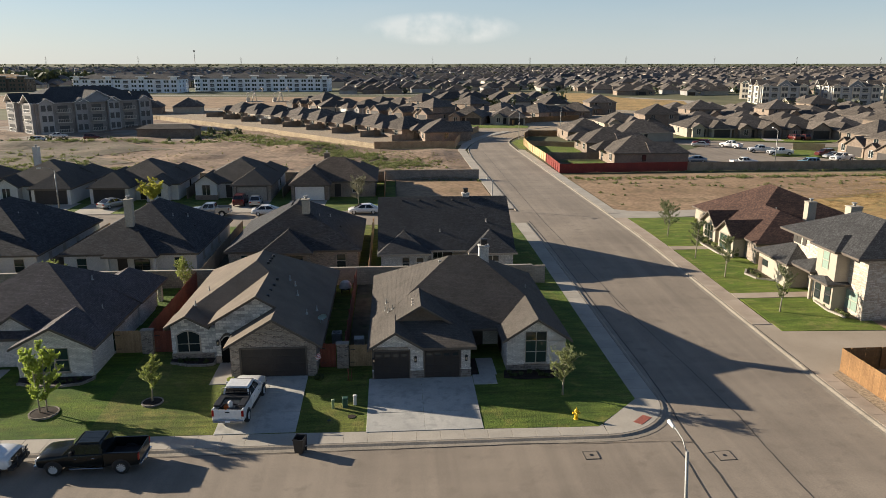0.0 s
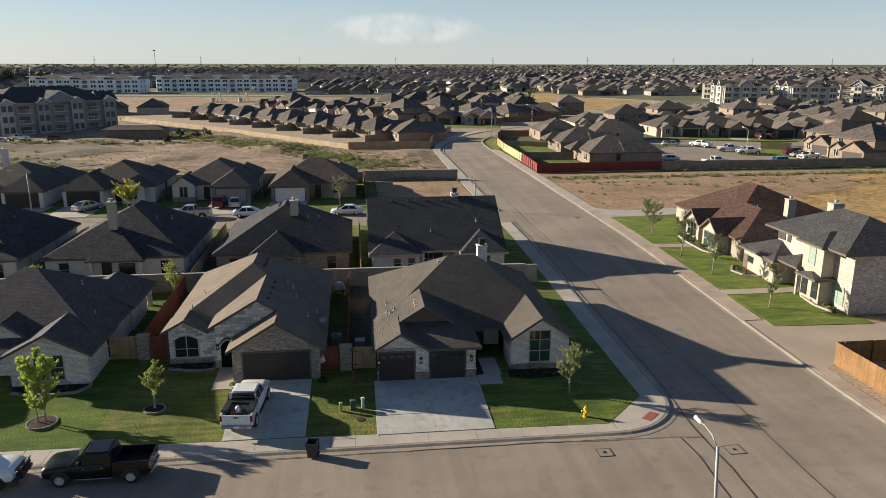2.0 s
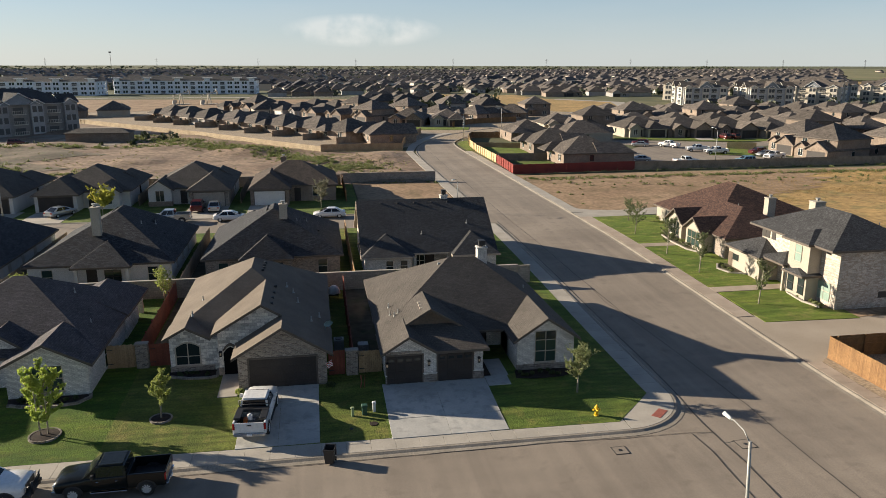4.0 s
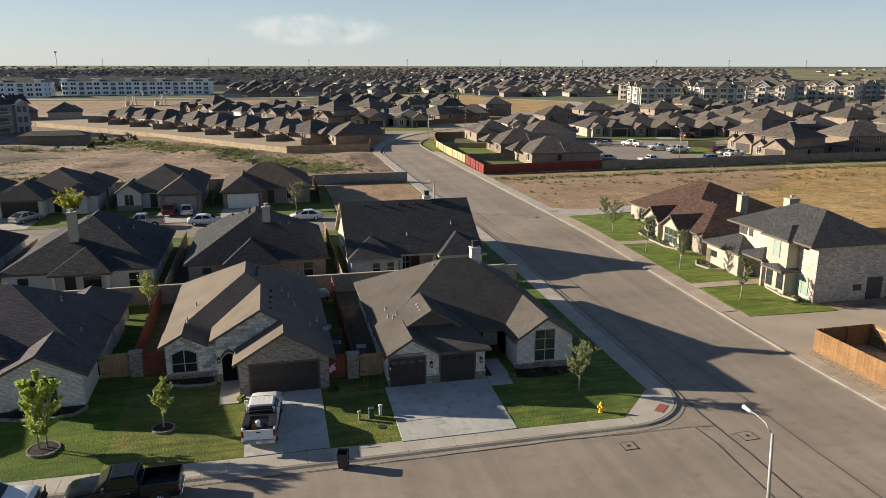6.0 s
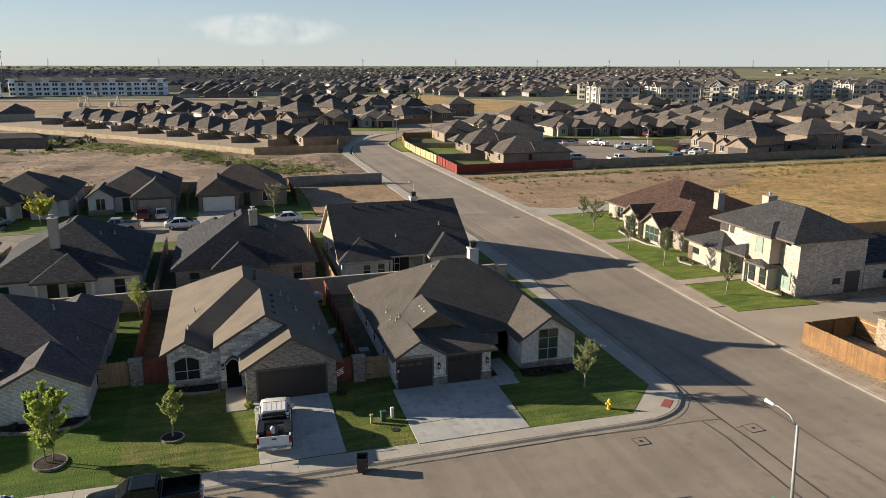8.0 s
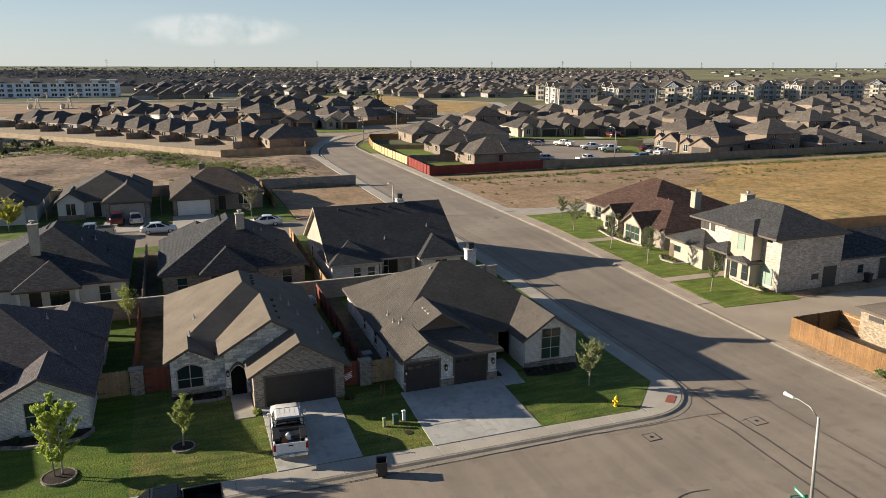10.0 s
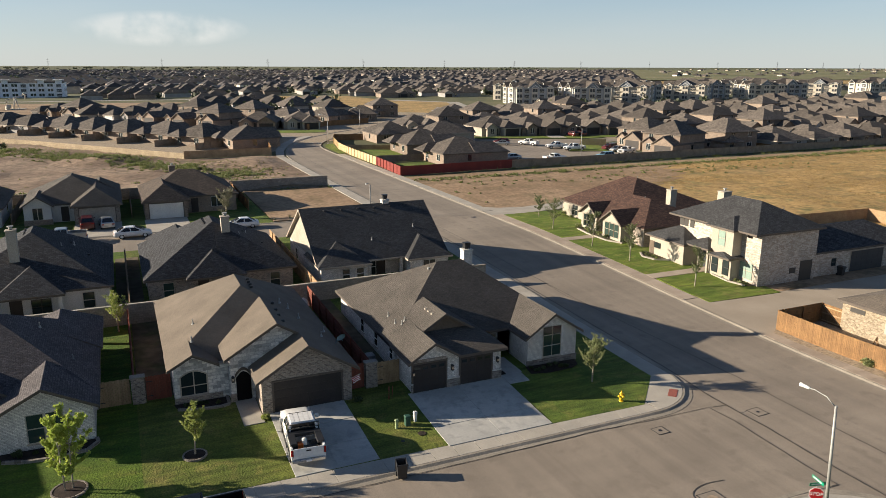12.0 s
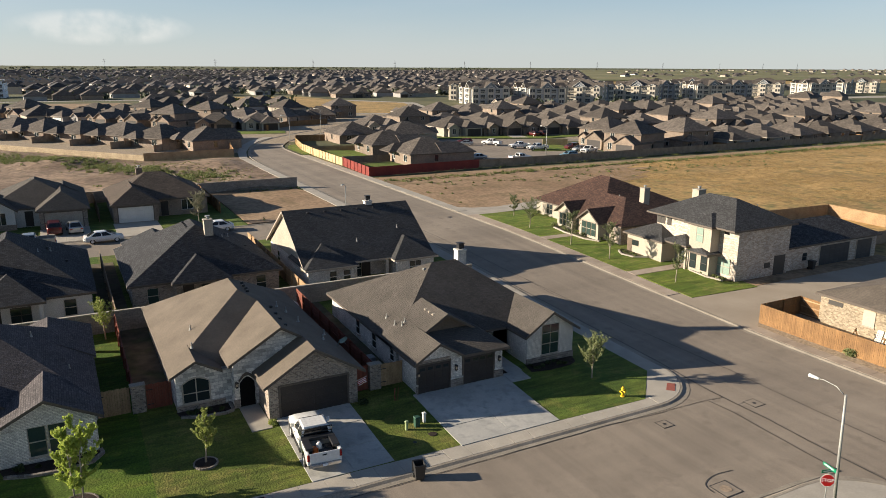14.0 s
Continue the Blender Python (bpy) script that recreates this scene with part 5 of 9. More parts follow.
def house_c():
    h = thing("house", "white brick house with a tall charcoal gable roof", "house", (4.8, 85, 0.9))
    b, m = 0.75, ("shingle_dark", "trim_tan", "brick_white")
    wing(h, -2.55, 77.2, 12.15, 91.4, 3.4, 7.95, "x", "gg", (0, 0), 84.3, base=b, gable="stucco", wall_in=(0, 1.6, 0, 0), mats=m)
    wing(h, -2.6, 76.2, 3.1, 82.5, 3.3, 5.07, "y", "hg", (3.4, 0), base=b, mats=m)
    wing(h, 7.0, 76.1, 12.2, 82.5, 3.3, 5.1, "y", "hg", (3.1, 0), base=b, mats=m)
    wing(h, 0.0, 88, 7.0, 97, 3.4, 5.4, "y", "gh", (0, 3), base=b, mats=m)
    for x in (0.4, 1.9):
        window(h, x, 76.6, 1.7, 0.7, 1.1, cols=1)
    window(h, 9.6, 76.5, 1.7, 1.3, 1.2)
    front_door(h, 5.0, 79.15, 1.1, mat="door_brown")
    window(h, 3.9, 79.15, 1.2, 1.0, 1.7)
    for x in (3.2, 6.8):
        bm = bmesh.new()
        box(bm, x - 0.15, 77.5, 0.8, x + 0.15, 77.8, 3.3, bevel=0.02)
        part("porch_post", bm, M["brick_white"], h)
    window(h, -2.15, 80.5, 1.6, 0.7, 1.2, "-x", cols=1)
    window(h, -2.15, 87.5, 1.6, 0.7, 1.2, "-x", cols=1)
    chimney(h, 7.45, 84.5, 7.0, 8.3, 0.78, 0.75)
    for k in range(6):
        roof_vent(h, 0.2 + 1.9 * k, 83.75, 7.62, "box", "metal_dark")
    roof_vent(h, 4.2, 79.6, 4.95)
    roof_vent(h, 9.4, 80.8, 5.75)
    return h


def house_hip(x0, x1, y0, y1, eave, peak, wx0, wx1, wy0, wy1, wpk, chim, label, mats, b=0.75, flip=False):
    h = thing("house", label, "house", ((x0 + x1) / 2, (y0 + y1) / 2, b))
    w = x1 - x0
    wing(h, x0, y0, x1, y1, eave, peak[2], "y", "hh", (peak[1] - y0 - 1.0, y1 - peak[1] - 2.2), peak[0], mats=mats, base=b)
    wing(h, wx0, wy0, wx1, wy1, eave - 0.05, wpk[1], "y", "hg", (wpk[0], 0), mats=mats, base=b, walls=False)
    for x in (wx0 + 0.45, wx1 - 0.45):
        bm = bmesh.new()
        box(bm, x - 0.16, wy0 + 0.35, b, x + 0.16, wy0 + 0.67, eave - 0.1, bevel=0.02)
        part("porch_post", bm, M[mats[2]], h)
    front_door(h, (wx0 + wx1) / 2 - 1.2, y0 + 0.4, b + 0.3)
    window(h, (wx0 + wx1) / 2 + 0.8, y0 + 0.4, b + 0.6, 1.5, 1.3, frame="frame_dark")
    window(h, x0 + 2.2, y0 + 0.4, b + 0.7, 0.9, 1.4, cols=1, glass="glass_green", frame="frame_tan")
    window(h, x1 - 2.2, y0 + 0.4, b + 0.7, 0.9, 1.4, cols=1, frame="frame_tan")
    for k in range(3):
        window(h, x1 - 0.4, y0 + 3.5 + 3.6 * k, b + 1.3, 0.6, 0.8, "+x", cols=1, rows=1, frame="frame_tan")
    window(h, x0 + 0.4, y0 + 5, b + 1.0, 0.7, 1.2, "-x", cols=1)
    wing(h, x0 + 1, y1 - 3.5, x0 + 7.5, y1 + 3.0, eave, eave + 1.9, "y", "gh", (0, 2.6), mats=mats, base=b)
    if chim:
        chimney(h, chim[0], chim[1], chim[2] - 3.0, chim[2], 0.82, 0.75, mat="stucco", black=False)
    for k in range(4):
        roof_vent(h, peak[0] - 0.7, peak[1] + 0.8 * k, peak[2] - 0.35, "box", "metal_dark")
    for k in range(2):
        roof_vent(h, peak[0] + 2.5 + k, peak[1] - 1.5 + 2.3 * k, peak[2] - 1.45 - 0.5 * k)
        roof_vent(h, peak[0] + 3.2 + 1.6 * k, peak[1] + 1.2 - 2.6 * k, peak[2] - 1.75 - 0.85 * k, "box", "metal_dark")
    return h


house_a()
house_b()
house_l()
house_c()
DW = ("shingle_black", "trim_brown", "stucco_white")
house_hip(-18.8, -4.3, 78.0, 94.0, 3.4, (-11.6, 84.6, 7.5), -15.0, -9.4, 77.2, 83.2, (2.7, 5.3), (-10.5, 82.6, 8.15), "tan brick house with a dark hipped roof and pale chimney", ("shingle_black", "trim_brown", "brick_grey"))
house_hip(-35.7, -21.3, 77.9, 95.0, 3.4, (-28.2, 86.4, 7.45), -31.0, -25.3, 76.9, 83.6, (3.6, 5.2), (-29.4, 81.9, 8.5), "cream stucco house with a dark hipped roof and back porch", DW)
house_hip(-52.4, -37.7, 78.0, 95.8, 3.4, (-45.6, 87.6, 7.6), -48.0, -42.4, 77.0, 83.0, (3.6, 5.0), (-44.8, 82.0, 8.4), "cream stucco house with a dark hipped roof", DW)
# ---- across the street, and the back row ----
def house_two_storey():
    h = thing("house", "two-storey whitewashed brick house with dark roof and tall chimney", "house", (44.5, 67, 0.5))
    b = 0.35
    m = ("shingle_dark", "trim_brown", "brick_cream")
    ms = ("shingle_dark", "trim_brown", "stucco")
    wing(h, 39.25, 60.4, 49.4, 73.6, 6.3, 8.75, "y", "hh", (4.6, 4.6), 44.5, mats=m, base=b, ov=0.5, wall_in=(0.85, 0, 0, 0))
    bm = bmesh.new()
    box(bm, 39.3, 63.5, b, 41.0, 66.6, 6.15)
    part("wall", bm, M["stucco"], h)
    wing(h, 38.7, 63.0, 44.2, 67.1, 6.29, 7.35, "x", "hg", (2.0, 0), mats=ms, base=3.0, walls=False)
    wing(h, 38.0, 69.4, 46.0, 76.2, 3.35, 4.9, "x", "hg", (3.0, 0), mats=ms, base=b, ov=0.45)
    wing(h, 38.6, 66.3, 42.0, 70.4, 3.5, 4.3, "x", "hg", (1.8, 0), mats=ms, base=3.0, walls=False)
    wing(h, 38.4, 63.0, 41.0, 66.2, 3.2, 3.6, "x", "hg", (0.6, 0), mats=ms, base=3.0, walls=False)
    for y in (66.7, 70.0):
        bm = bmesh.new()
        box(bm, 38.95, y - 0.13, b, 39.2, y + 0.13, 3.4, bevel=0.02)
        part("porch_post", bm, M["stucco"], h)
    wx = 40.6
    for y in (71.3, 72.3, 73.0):
        window(h, wx, y - 0.2, 4.9, 0.55, 1.0, "-x", cols=1, rows=1, frame="frame_dark", sill=False)
    window(h, 39.3, 65.1, 4.2, 0.9, 1.6, "-x", frame="frame_tan", glass="glass_pale", cols=1, sill=False)
    window(h, 39.3, 64.2, 1.1, 0.8, 1.6, "-x", frame="frame_dark", cols=1, sill=False)
    window(h, 39.3, 65.8, 1.1, 0.8, 1.6, "-x", frame="frame_dark", cols=1, sill=False)
    window(h, wx, 62.6, 1.0, 1.7, 1.7, "-x", frame="frame_tan", glass="glass_pale", sill=False)
    window(h, wx, 62.5, 5.5, 0.5, 0.5, "-x", frame="frame_dark", cols=1, rows=1, sill=False)
    front_door(h, 38.45, 75.3, 0.6, "-x", 0.85, 2.0, "siding_brown")
    front_door(h, wx, 68.5, 0.6, "-x", 1.0, 2.2, "door_navy")
    window(h, 38.45, 74.3, 1.9, 1.0, 0.6, "-x", frame="frame_dark", rows=1, sill=False)
    window(h, 45.5, 60.9, 1.5, 0.8, 0.5, "-y", frame="frame_dark", rows=1, cols=1, sill=False)
    # flat dark panel on the wall paints the carport's shaded depth
    bm = bmesh.new()
    box(bm, 46.6, 60.86, 0.4, 48.4, 61.0, 2.7)
    part("carport_recess", bm, M["frame_dark"], h)
    chimney(h, 45.6, 71.6, 6.8, 8.75, 1.2, 1.0, mat="stucco", black=False)
    for x, y, z in ((41.9, 63.2, 7.1), (46.8, 64.0, 7.75), (47.6, 66.5, 7.3)):
        roof_vent(h, x, y, z)
    g = thing("garage", "low whitewashed garage with two dark slate doors", "garage", (57, 65, 0.4))
    wing(g, 48.9, 60.8, 66.0, 69.4, 3.35, 5.3, "x", "gh", (0, 4.5), mats=("shingle_black", "trim_brown", "brick_cream"), base=b)
    garage_door(g, 57.6, 61.2, 0.45, 5.4, 2.4, mat="door_navy", cols=6, trim="stucco")
    garage_door(g, 63.2, 61.2, 0.45, 2.9, 2.4, mat="door_navy", cols=3, trim="stucco")
    window(g, 52.2, 61.2, 1.5, 0.6, 0.8, cols=1, frame="frame_dark", sill=False)
    return h


def house_brown():
    h = thing("house", "cream stucco house with a steep reddish-brown shingle roof", "house", (48, 88, 0.9))
    b = 0.8
    m = ("shingle_brown", "trim_brown", "stucco")
    wing(h, 40.5, 83.0, 57.5, 99.2, 3.55, 7.6, "y", "hh", (7.4, 6.8), 47.7, mats=m, base=b)
    wing(h, 38.0, 86.3, 45.0, 90.6, 3.5, 5.05, "x", "gg", (0, 0), mats=m, base=b)
    wing(h, 37.4, 80.2, 45.0, 84.8, 3.5, 5.1, "x", "gg", (0, 0), mats=m, base=b)
    wing(h, 38.8, 77.4, 50.4, 89.5, 3.5, 6.05, "y", "hg", (5.4, 0), 44.1, mats=("shingle_brown", "trim_brown", "brick_grey"), base=b)
    for y in (87.7, 88.5, 89.3):
        window(h, 38.4, y, 1.7, 0.6, 1.6, "-x", cols=1, frame="frame_tan", sill=False)
    for y in (81.5, 82.5, 83.5):
        window(h, 37.8, y, 1.6, 0.8, 1.7, "-x", cols=1, frame="frame_tan", glass="glass_green", sill=False)
    window(h, 40.9, 95.5, 1.8, 1.3, 1.4, "-x", frame="frame_tan", sill=False)
    front_door(h, 40.9, 85.5, 1.2, "-x", 1.1, 2.2)
    chimney(h, 48.2, 83.6, 4.0, 6.95, 1.0, 0.9, mat="stucco", black=False)
    for x, y, z in ((48.4, 91.2, 7.35), (50.2, 88.8, 6.2), (46.3, 81.4, 4.9), (44.6, 84.6, 5.8)):
        roof_vent(h, x, y, z)
    return h


def house_rubble():
    h = thing("house", "low tan rubble-stone house with a weathered grey roof", "house", (45, 39, 0.2))
    m = ("shingle_warm", "trim_brown", "stone_rubble")
    wing(h, 37.8, 27.0, 54.0, 49.5, 2.95, 5.3, "y", "hh", (7.5, 7.5), mats=m, base=0.05)
    window(h, 38.2, 44.4, 1.2, 1.0, 1.3, "-x", frame="frame_tan", glass="glass_mint", cols=1, rows=1)
    window(h, 38.2, 47.6, 2.15, 1.3, 0.3, "-x", frame="frame_dark", cols=1, rows=1, sill=False)
    return h


house_two_storey()
house_brown()
house_rubble()


def gen_house(label, w=13.5, d=17.0, side=-1, tall=False, mats=("shingle_far", "trim_brown", "brick_tan"), gmat="door_brown", hipg=True, small=True, chim=None, group="", gwall=None, apart=False):
    """A subdivision house drawn round its own origin, front to -y: main hipped block, garage wing, small gable."""
    h = thing("house", label, "house", group=group)
    b, e = -0.1, 2.6
    me = 5.0 if tall else e
    wing(h, -w / 2, 3.0, w / 2, d, me, me + 3.2, "x" if w > d - 3 else "y", "hh", (w * 0.42, w * 0.42) if w > d - 3 else (w * 0.46, w * 0.46), mats=mats, base=b)
    gx0, gx1 = (-w / 2, -w / 2 + 6.6) if side < 0 else (w / 2 - 6.6, w / 2)
    gm = mats if gwall is None else (mats[0], mats[1], gwall)
    wing(h, gx0 - 0.03, 0, gx1 + 0.03, 9.0, e - 0.02, e + 2.1, "y", "hg" if hipg else "gg", (3.0 if hipg else 0, 0), mats=gm, base=b)
    gc = (gx0 + gx1) / 2
    garage_door(h, gc, 0.4, 0.05, 4.6, 2.15, mat=gmat, cols=4, rows=4)
    sx = -side * (w / 2 - 2.2) if apart else -gc
    if small:
        wing(h, sx - 2.1, 1.6, sx + 2.1, 8.0, e - 0.01, e + 1.45, "y", "gg", (0, 0), mats=mats, base=b)
        window(h, sx, 2.0, 0.8, 1.1, 1.5, frame="frame_tan" if apart else "frame_white")
        if apart:
            bm = bmesh.new()
            box(bm, sx - 1.78, 1.9, -0.1, sx + 1.78, 2.1, 0.72, bevel=0.02)
            part("stone_base", bm, M["brick_tan"], h)
    else:
        window(h, sx, 3.4, 0.8, 1.5, 1.4)
    front_door(h, gc + (-side) * 4.2, 3.4, 0.05)
    window(h, -w / 4, d - 0.4, 0.8, 1.5, 1.3, "+y")
    window(h, w / 4, d - 0.4, 0.8, 1.2, 1.3, "+y")
    window(h, w / 2 - 0.4, d * 0.6, 0.9, 0.8, 1.2, "+x", cols=1)
    window(h, -w / 2 + 0.4, d * 0.6, 0.9, 0.8, 1.2, "-x", cols=1)
    if tall:
        for x in (-w / 4, w / 4):
            window(h, x, 3.4, 3.7, 1.1, 1.2)
            window(h, x, d - 0.4, 3.7, 1.1, 1.2, "+y")
        window(h, -w / 2 + 0.4, d * 0.5, 3.7, 0.9, 1.1, "-x", cols=1)
    if chim:
        chimney(h, chim[0], chim[1], me + 0.5, chim[2], 0.9, 0.8, mat=mats[2] if mats[2] != "brick_tan" else "brick_tan", black=False)
    roof_vent(h, -0.6, d * 0.62, me + 2.8, "pipe")
    wing(h, 0.06 * w, d - 5.5, w / 2 - 0.05, d + 1.8, e - 0.01, e + 1.7, "y", "gh", (0, 2.6), mats=mats, walls=False)
    return h


FAR[0] = True
GD = ("shingle", "trim_brown", "brick_grey")
back_row = [
    (gen_house("white stucco and brick house with a grey garage door", 13.0, 17.5, 1, mats=("shingle", "trim_brown", "stucco_white"), gmat="trim_tan", hipg=True, gwall="brick_grey", apart=True, group="back row houses"), -26.4, 118.0),
    (gen_house("brown brick house with a white garage door and red chimney", 14.0, 16.5, -1, mats=("shingle_umber", "trim_brown", "brick_tan"), gmat="door_white", hipg=True, small=False, chim=(-1.8, 12, 6.2), group="back row houses"), -10.4, 117.8),
    (gen_house("cream stucco house with an arched entry and brown garage door", 13.4, 17.5, -1, mats=("shingle", "trim_brown", "stucco_white"), hipg=True, group="back row houses"), -41.5, 117.1),
    (gen_house("cream stucco house with a wide brown garage door", 14.0, 17.5, 1, mats=("shingle", "trim_brown", "stucco_white"), hipg=True, chim=(-3.5, 13, 7.6), group="back row houses"), -57.2, 116.7),
    (gen_house("grey brick house with a dark hipped roof", 14.0, 17.5, -1, mats=GD, hipg=False, group="back row houses"), -73.6, 117.0),
]
for ob, x, y in back_row:
    ob.matrix_basis = pose(x, y, gs(y) + 0.15)


# ---- fences and walls ----
def fence(name, pts, hgt, mat, label, fz=flat13, picket=0.15, single=False, rails=True, post_mat=None, sag=0.02):
    """A board fence: posts, rails and boards along a run."""
    f = thing(name, label, "fence", (pts[0][0], pts[0][1], fz(*pts[0])))
    rnd = random.Random(len(name) + len(pts))
    bm_all, pm = bmesh.new(), bmesh.new()
    shared = None
    for a, b in zip(pts, pts[1:]):
        L = math.dist(a, b)
        d = ((b[0] - a[0]) / L, (b[1] - a[1]) / L)
        ang = math.degrees(math.atan2(d[1], d[0]))
        n = max(1, round(L / picket))
        for i in range(n):
            s = (i + 0.5) * L / n
            x, y = a[0] + d[0] * s, a[1] + d[1] * s
            z, hh, lean = fz(x, y) - 0.04, hgt + rnd.uniform(-sag, sag), rnd.uniform(-0.2, 0.2)
            if single:
                if shared is None:
                    bmb = bmesh.new()
                    box(bmb, -L / n / 2 + 0.004, -0.011, 0, L / n / 2 - 0.004, 0.011, hgt)
                    shared = mesh_from(bmb, "board", M[mat])
                ob = new("board", shared)
                ob.parent = f
                ob.matrix_basis = Matrix.Translation(-Vector(f.location)) @ pose(x, y, z + rnd.uniform(-sag, sag), 0, lean, ang)
            else:
                vs = box(bm_all, -L / n / 2 + 0.004, -0.011, 0, L / n / 2 - 0.004, 0.011, hh)
                bmesh.ops.transform(bm_all, matrix=pose(x, y, z, 0, lean, ang), verts=vs)
        if rails:
            for zz in (0.35, hgt * 0.55, hgt - 0.25):
                k = max(1, int(L / 4))
                for i in range(k):
                    p, q = (a[0] + d[0] * L * i / k, a[1] + d[1] * L * i / k), (a[0] + d[0] * L * (i + 1) / k, a[1] + d[1] * L * (i + 1) / k)
                    zc = fz((p[0] + q[0]) / 2, (p[1] + q[1]) / 2)
                    vs = box(pm, -L / k / 2, 0.012, zz - 0.04, L / k / 2, 0.06, zz + 0.04)
                    bmesh.ops.transform(pm, matrix=pose((p[0] + q[0]) / 2, (p[1] + q[1]) / 2, zc, 0, 0, ang), verts=vs)
        for i in range(int(L / 2.4) + 1):
            s = min(L, i * 2.4)
            x, y = a[0] + d[0] * s, a[1] + d[1] * s
            bmp = bmesh.new()
            vs = box(bmp, -0.05, 0.03, -0.05, 0.05, 0.13, hgt - 0.03)
            bmesh.ops.transform(bmp, matrix=pose(x, y, fz(x, y), 0, 0, ang), verts=vs)
            if L < 60:
                part("post", bmp, M[post_mat or mat], f)
            else:
                bmp.free()
    if bm_all.verts:
        ob = part("boarding", bm_all, M[mat], f)
        ob["kind"] = "stuff"
    else:
        bm_all.free()
    if pm.verts:
        part("railing", pm, M[post_mat or mat], f)["kind"] = "stuff"
    else:
        pm.free()
    return f


def wall_run(name, pts, hgt, mat, label, fz=flat13, thick=0.2, cap="kerb", step=2.5):
    """A block wall with a coping, stepping along the land."""
    w = thing(name, label, "wall", (pts[0][0], pts[0][1], fz(*pts[0])), kind="structure")
    bm, cm = bmesh.new(), bmesh.new()
    for a, b in zip(pts, pts[1:]):
        L = math.dist(a, b)
        k = max(1, round(L / step))
        ang = math.degrees(math.atan2(b[1] - a[1], b[0] - a[0]))
        for i in range(k):
            x, y = a[0] + (b[0] - a[0]) * (i + 0.5) / k, a[1] + (b[1] - a[1]) * (i + 0.5) / k
            z = fz(x, y)
            bmesh.ops.transform(bm, matrix=pose(x, y, z, 0, 0, ang), verts=box(bm, -L / k / 2, -thick / 2, -0.3, L / k / 2, thick / 2, hgt))
            bmesh.ops.transform(cm, matrix=pose(x, y, z, 0, 0, ang), verts=box(cm, -L / k / 2 - 0.02, -thick / 2 - 0.04, hgt, L / k / 2 + 0.02, thick / 2 + 0.04, hgt + 0.08))
    part("masonry", bm, M[mat], w)
    part("coping", cm, M[cap], w)
    return w


def pier(x, y, hgt, w=0.85, fz=yard):
    bm = bmesh.new()
    z = fz(x, y)
    box(bm, x - w / 2, y - 0.25, z - 0.2, x + w / 2, y + 0.25, z + hgt)
    p = thing("gate_pier", "grey stone pier between two gates", "pier", (x, y, z))
    part("shaft", bm, M["brick_grey"], p)
    bm = bmesh.new()
    box(bm, x - w / 2 - 0.06, y - 0.31, z + hgt, x + w / 2 + 0.06, y + 0.31, z + hgt + 0.1, bevel=0.02)
    part("cap", bm, M["kerb"], p)


def gate(x0, x1, y, hgt, mat, label, fz=yard):
    g = thing("gate", label, "gate", ((x0 + x1) / 2, y, fz(x0, y)))
    n = max(2, round((x1 - x0) / 0.15))
    w = (x1 - x0) / n
    z = fz(x0, y)
    for i in range(n):
        bm = bmesh.new()
        box(bm, x0 + i * w + 0.004, y - 0.012, z + 0.04, x0 + (i + 1) * w - 0.004, y + 0.012, z + hgt + 0.02 * ((i * 7) % 3 - 1))
        part("board", bm, M[mat], g)
    bm = bmesh.new()
    for zz in (0.3, hgt - 0.3):
        box(bm, x0 + 0.02, y + 0.013, z + zz, x1 - 0.02, y + 0.06, z + zz + 0.1)
    part("rail", bm, M[mat], g)
    for zz in (0.35, hgt - 0.4):
        bm = bmesh.new()
        box(bm, x0 + 0.03, y - 0.03, z + zz, x0 + 0.42, y - 0.013, z + zz + 0.05)
        part("hinge", bm, M["metal_dark"], g)


gate(-6.45, -5.25, 53.4, 1.9, "wood_red", "red-stained cedar side gate")
pier(-4.75, 53.4, 1.85)
gate(-4.25, -2.55, 53.4, 1.75, "wood_raw", "raw pine side gate")
gate(-22.6, -20.6, 57.0, 1.85, "wood_raw", "raw pine double side gate with black hinges")
pier(-20.1, 57.0, 1.85)
gate(-19.6, -18.0, 57.0, 1.8, "wood_red", "red-stained cedar side gate beside the pier")
fence("fence", [(-4.6, 53.7), (-4.6, 72.7)], 1.8, "wood_red", "red-stained board fence between two houses", yard)
fence("fence", [(-20.3, 57.4), (-20.3, 72.7)], 1.8, "wood_red", "red-stained cedar fence beside a green back yard", yard)
fence("fence", [(-3.4, 73.4), (-3.4, 97)], 1.8, "wood_raw", "raw pine fence behind the houses", yard)
fence("fence", [(-20.1, 73.4), (-20.1, 95)], 1.8, "wood_grey", "weathered grey board fence between back yards", yard)
fence("fence", [(-36.6, 73.4), (-36.6, 95)], 1.8, "wood_grey", "weathered grey board fence between back yards", yard)
# coping takes the paler concrete to paint sun on the wall top
wall_run("wall_back_yards", [(-80, 73.1), (13.2, 73.1)], 1.75, "block_wall", "grey-brown block wall between the back yards", yard, cap="concrete")
wall_run("wall_corner_yard", [(13.2, 72.95), (14.5, 72.95)], 1.75, "block_wall", "short block wall return at the corner yard", yard)
wall_run("wall_dirt_lot", [(-2.4, 138.6), (15.3, 138.6)], 1.75, "block_wall", "low grey block wall across the dirt lot")
wall_run("wall_back_row", [(-90, 137.2), (-2.5, 137.2)], 1.75, "block_wall", "grey block wall behind the back row houses")
fence("fence", [(-2.2, 119.5), (-2.2, 138)], 1.8, "wood_orange", "orange-stained fence beside the end house", flat13)
fence("fence", [(-18.7, 121), (-18.7, 137)], 1.8, "wood_grey", "weathered fence between back row houses", flat13)
fence("fence", [(-34.0, 121), (-34.0, 137)], 1.8, "wood_grey", "weathered fence between back row houses", flat13)
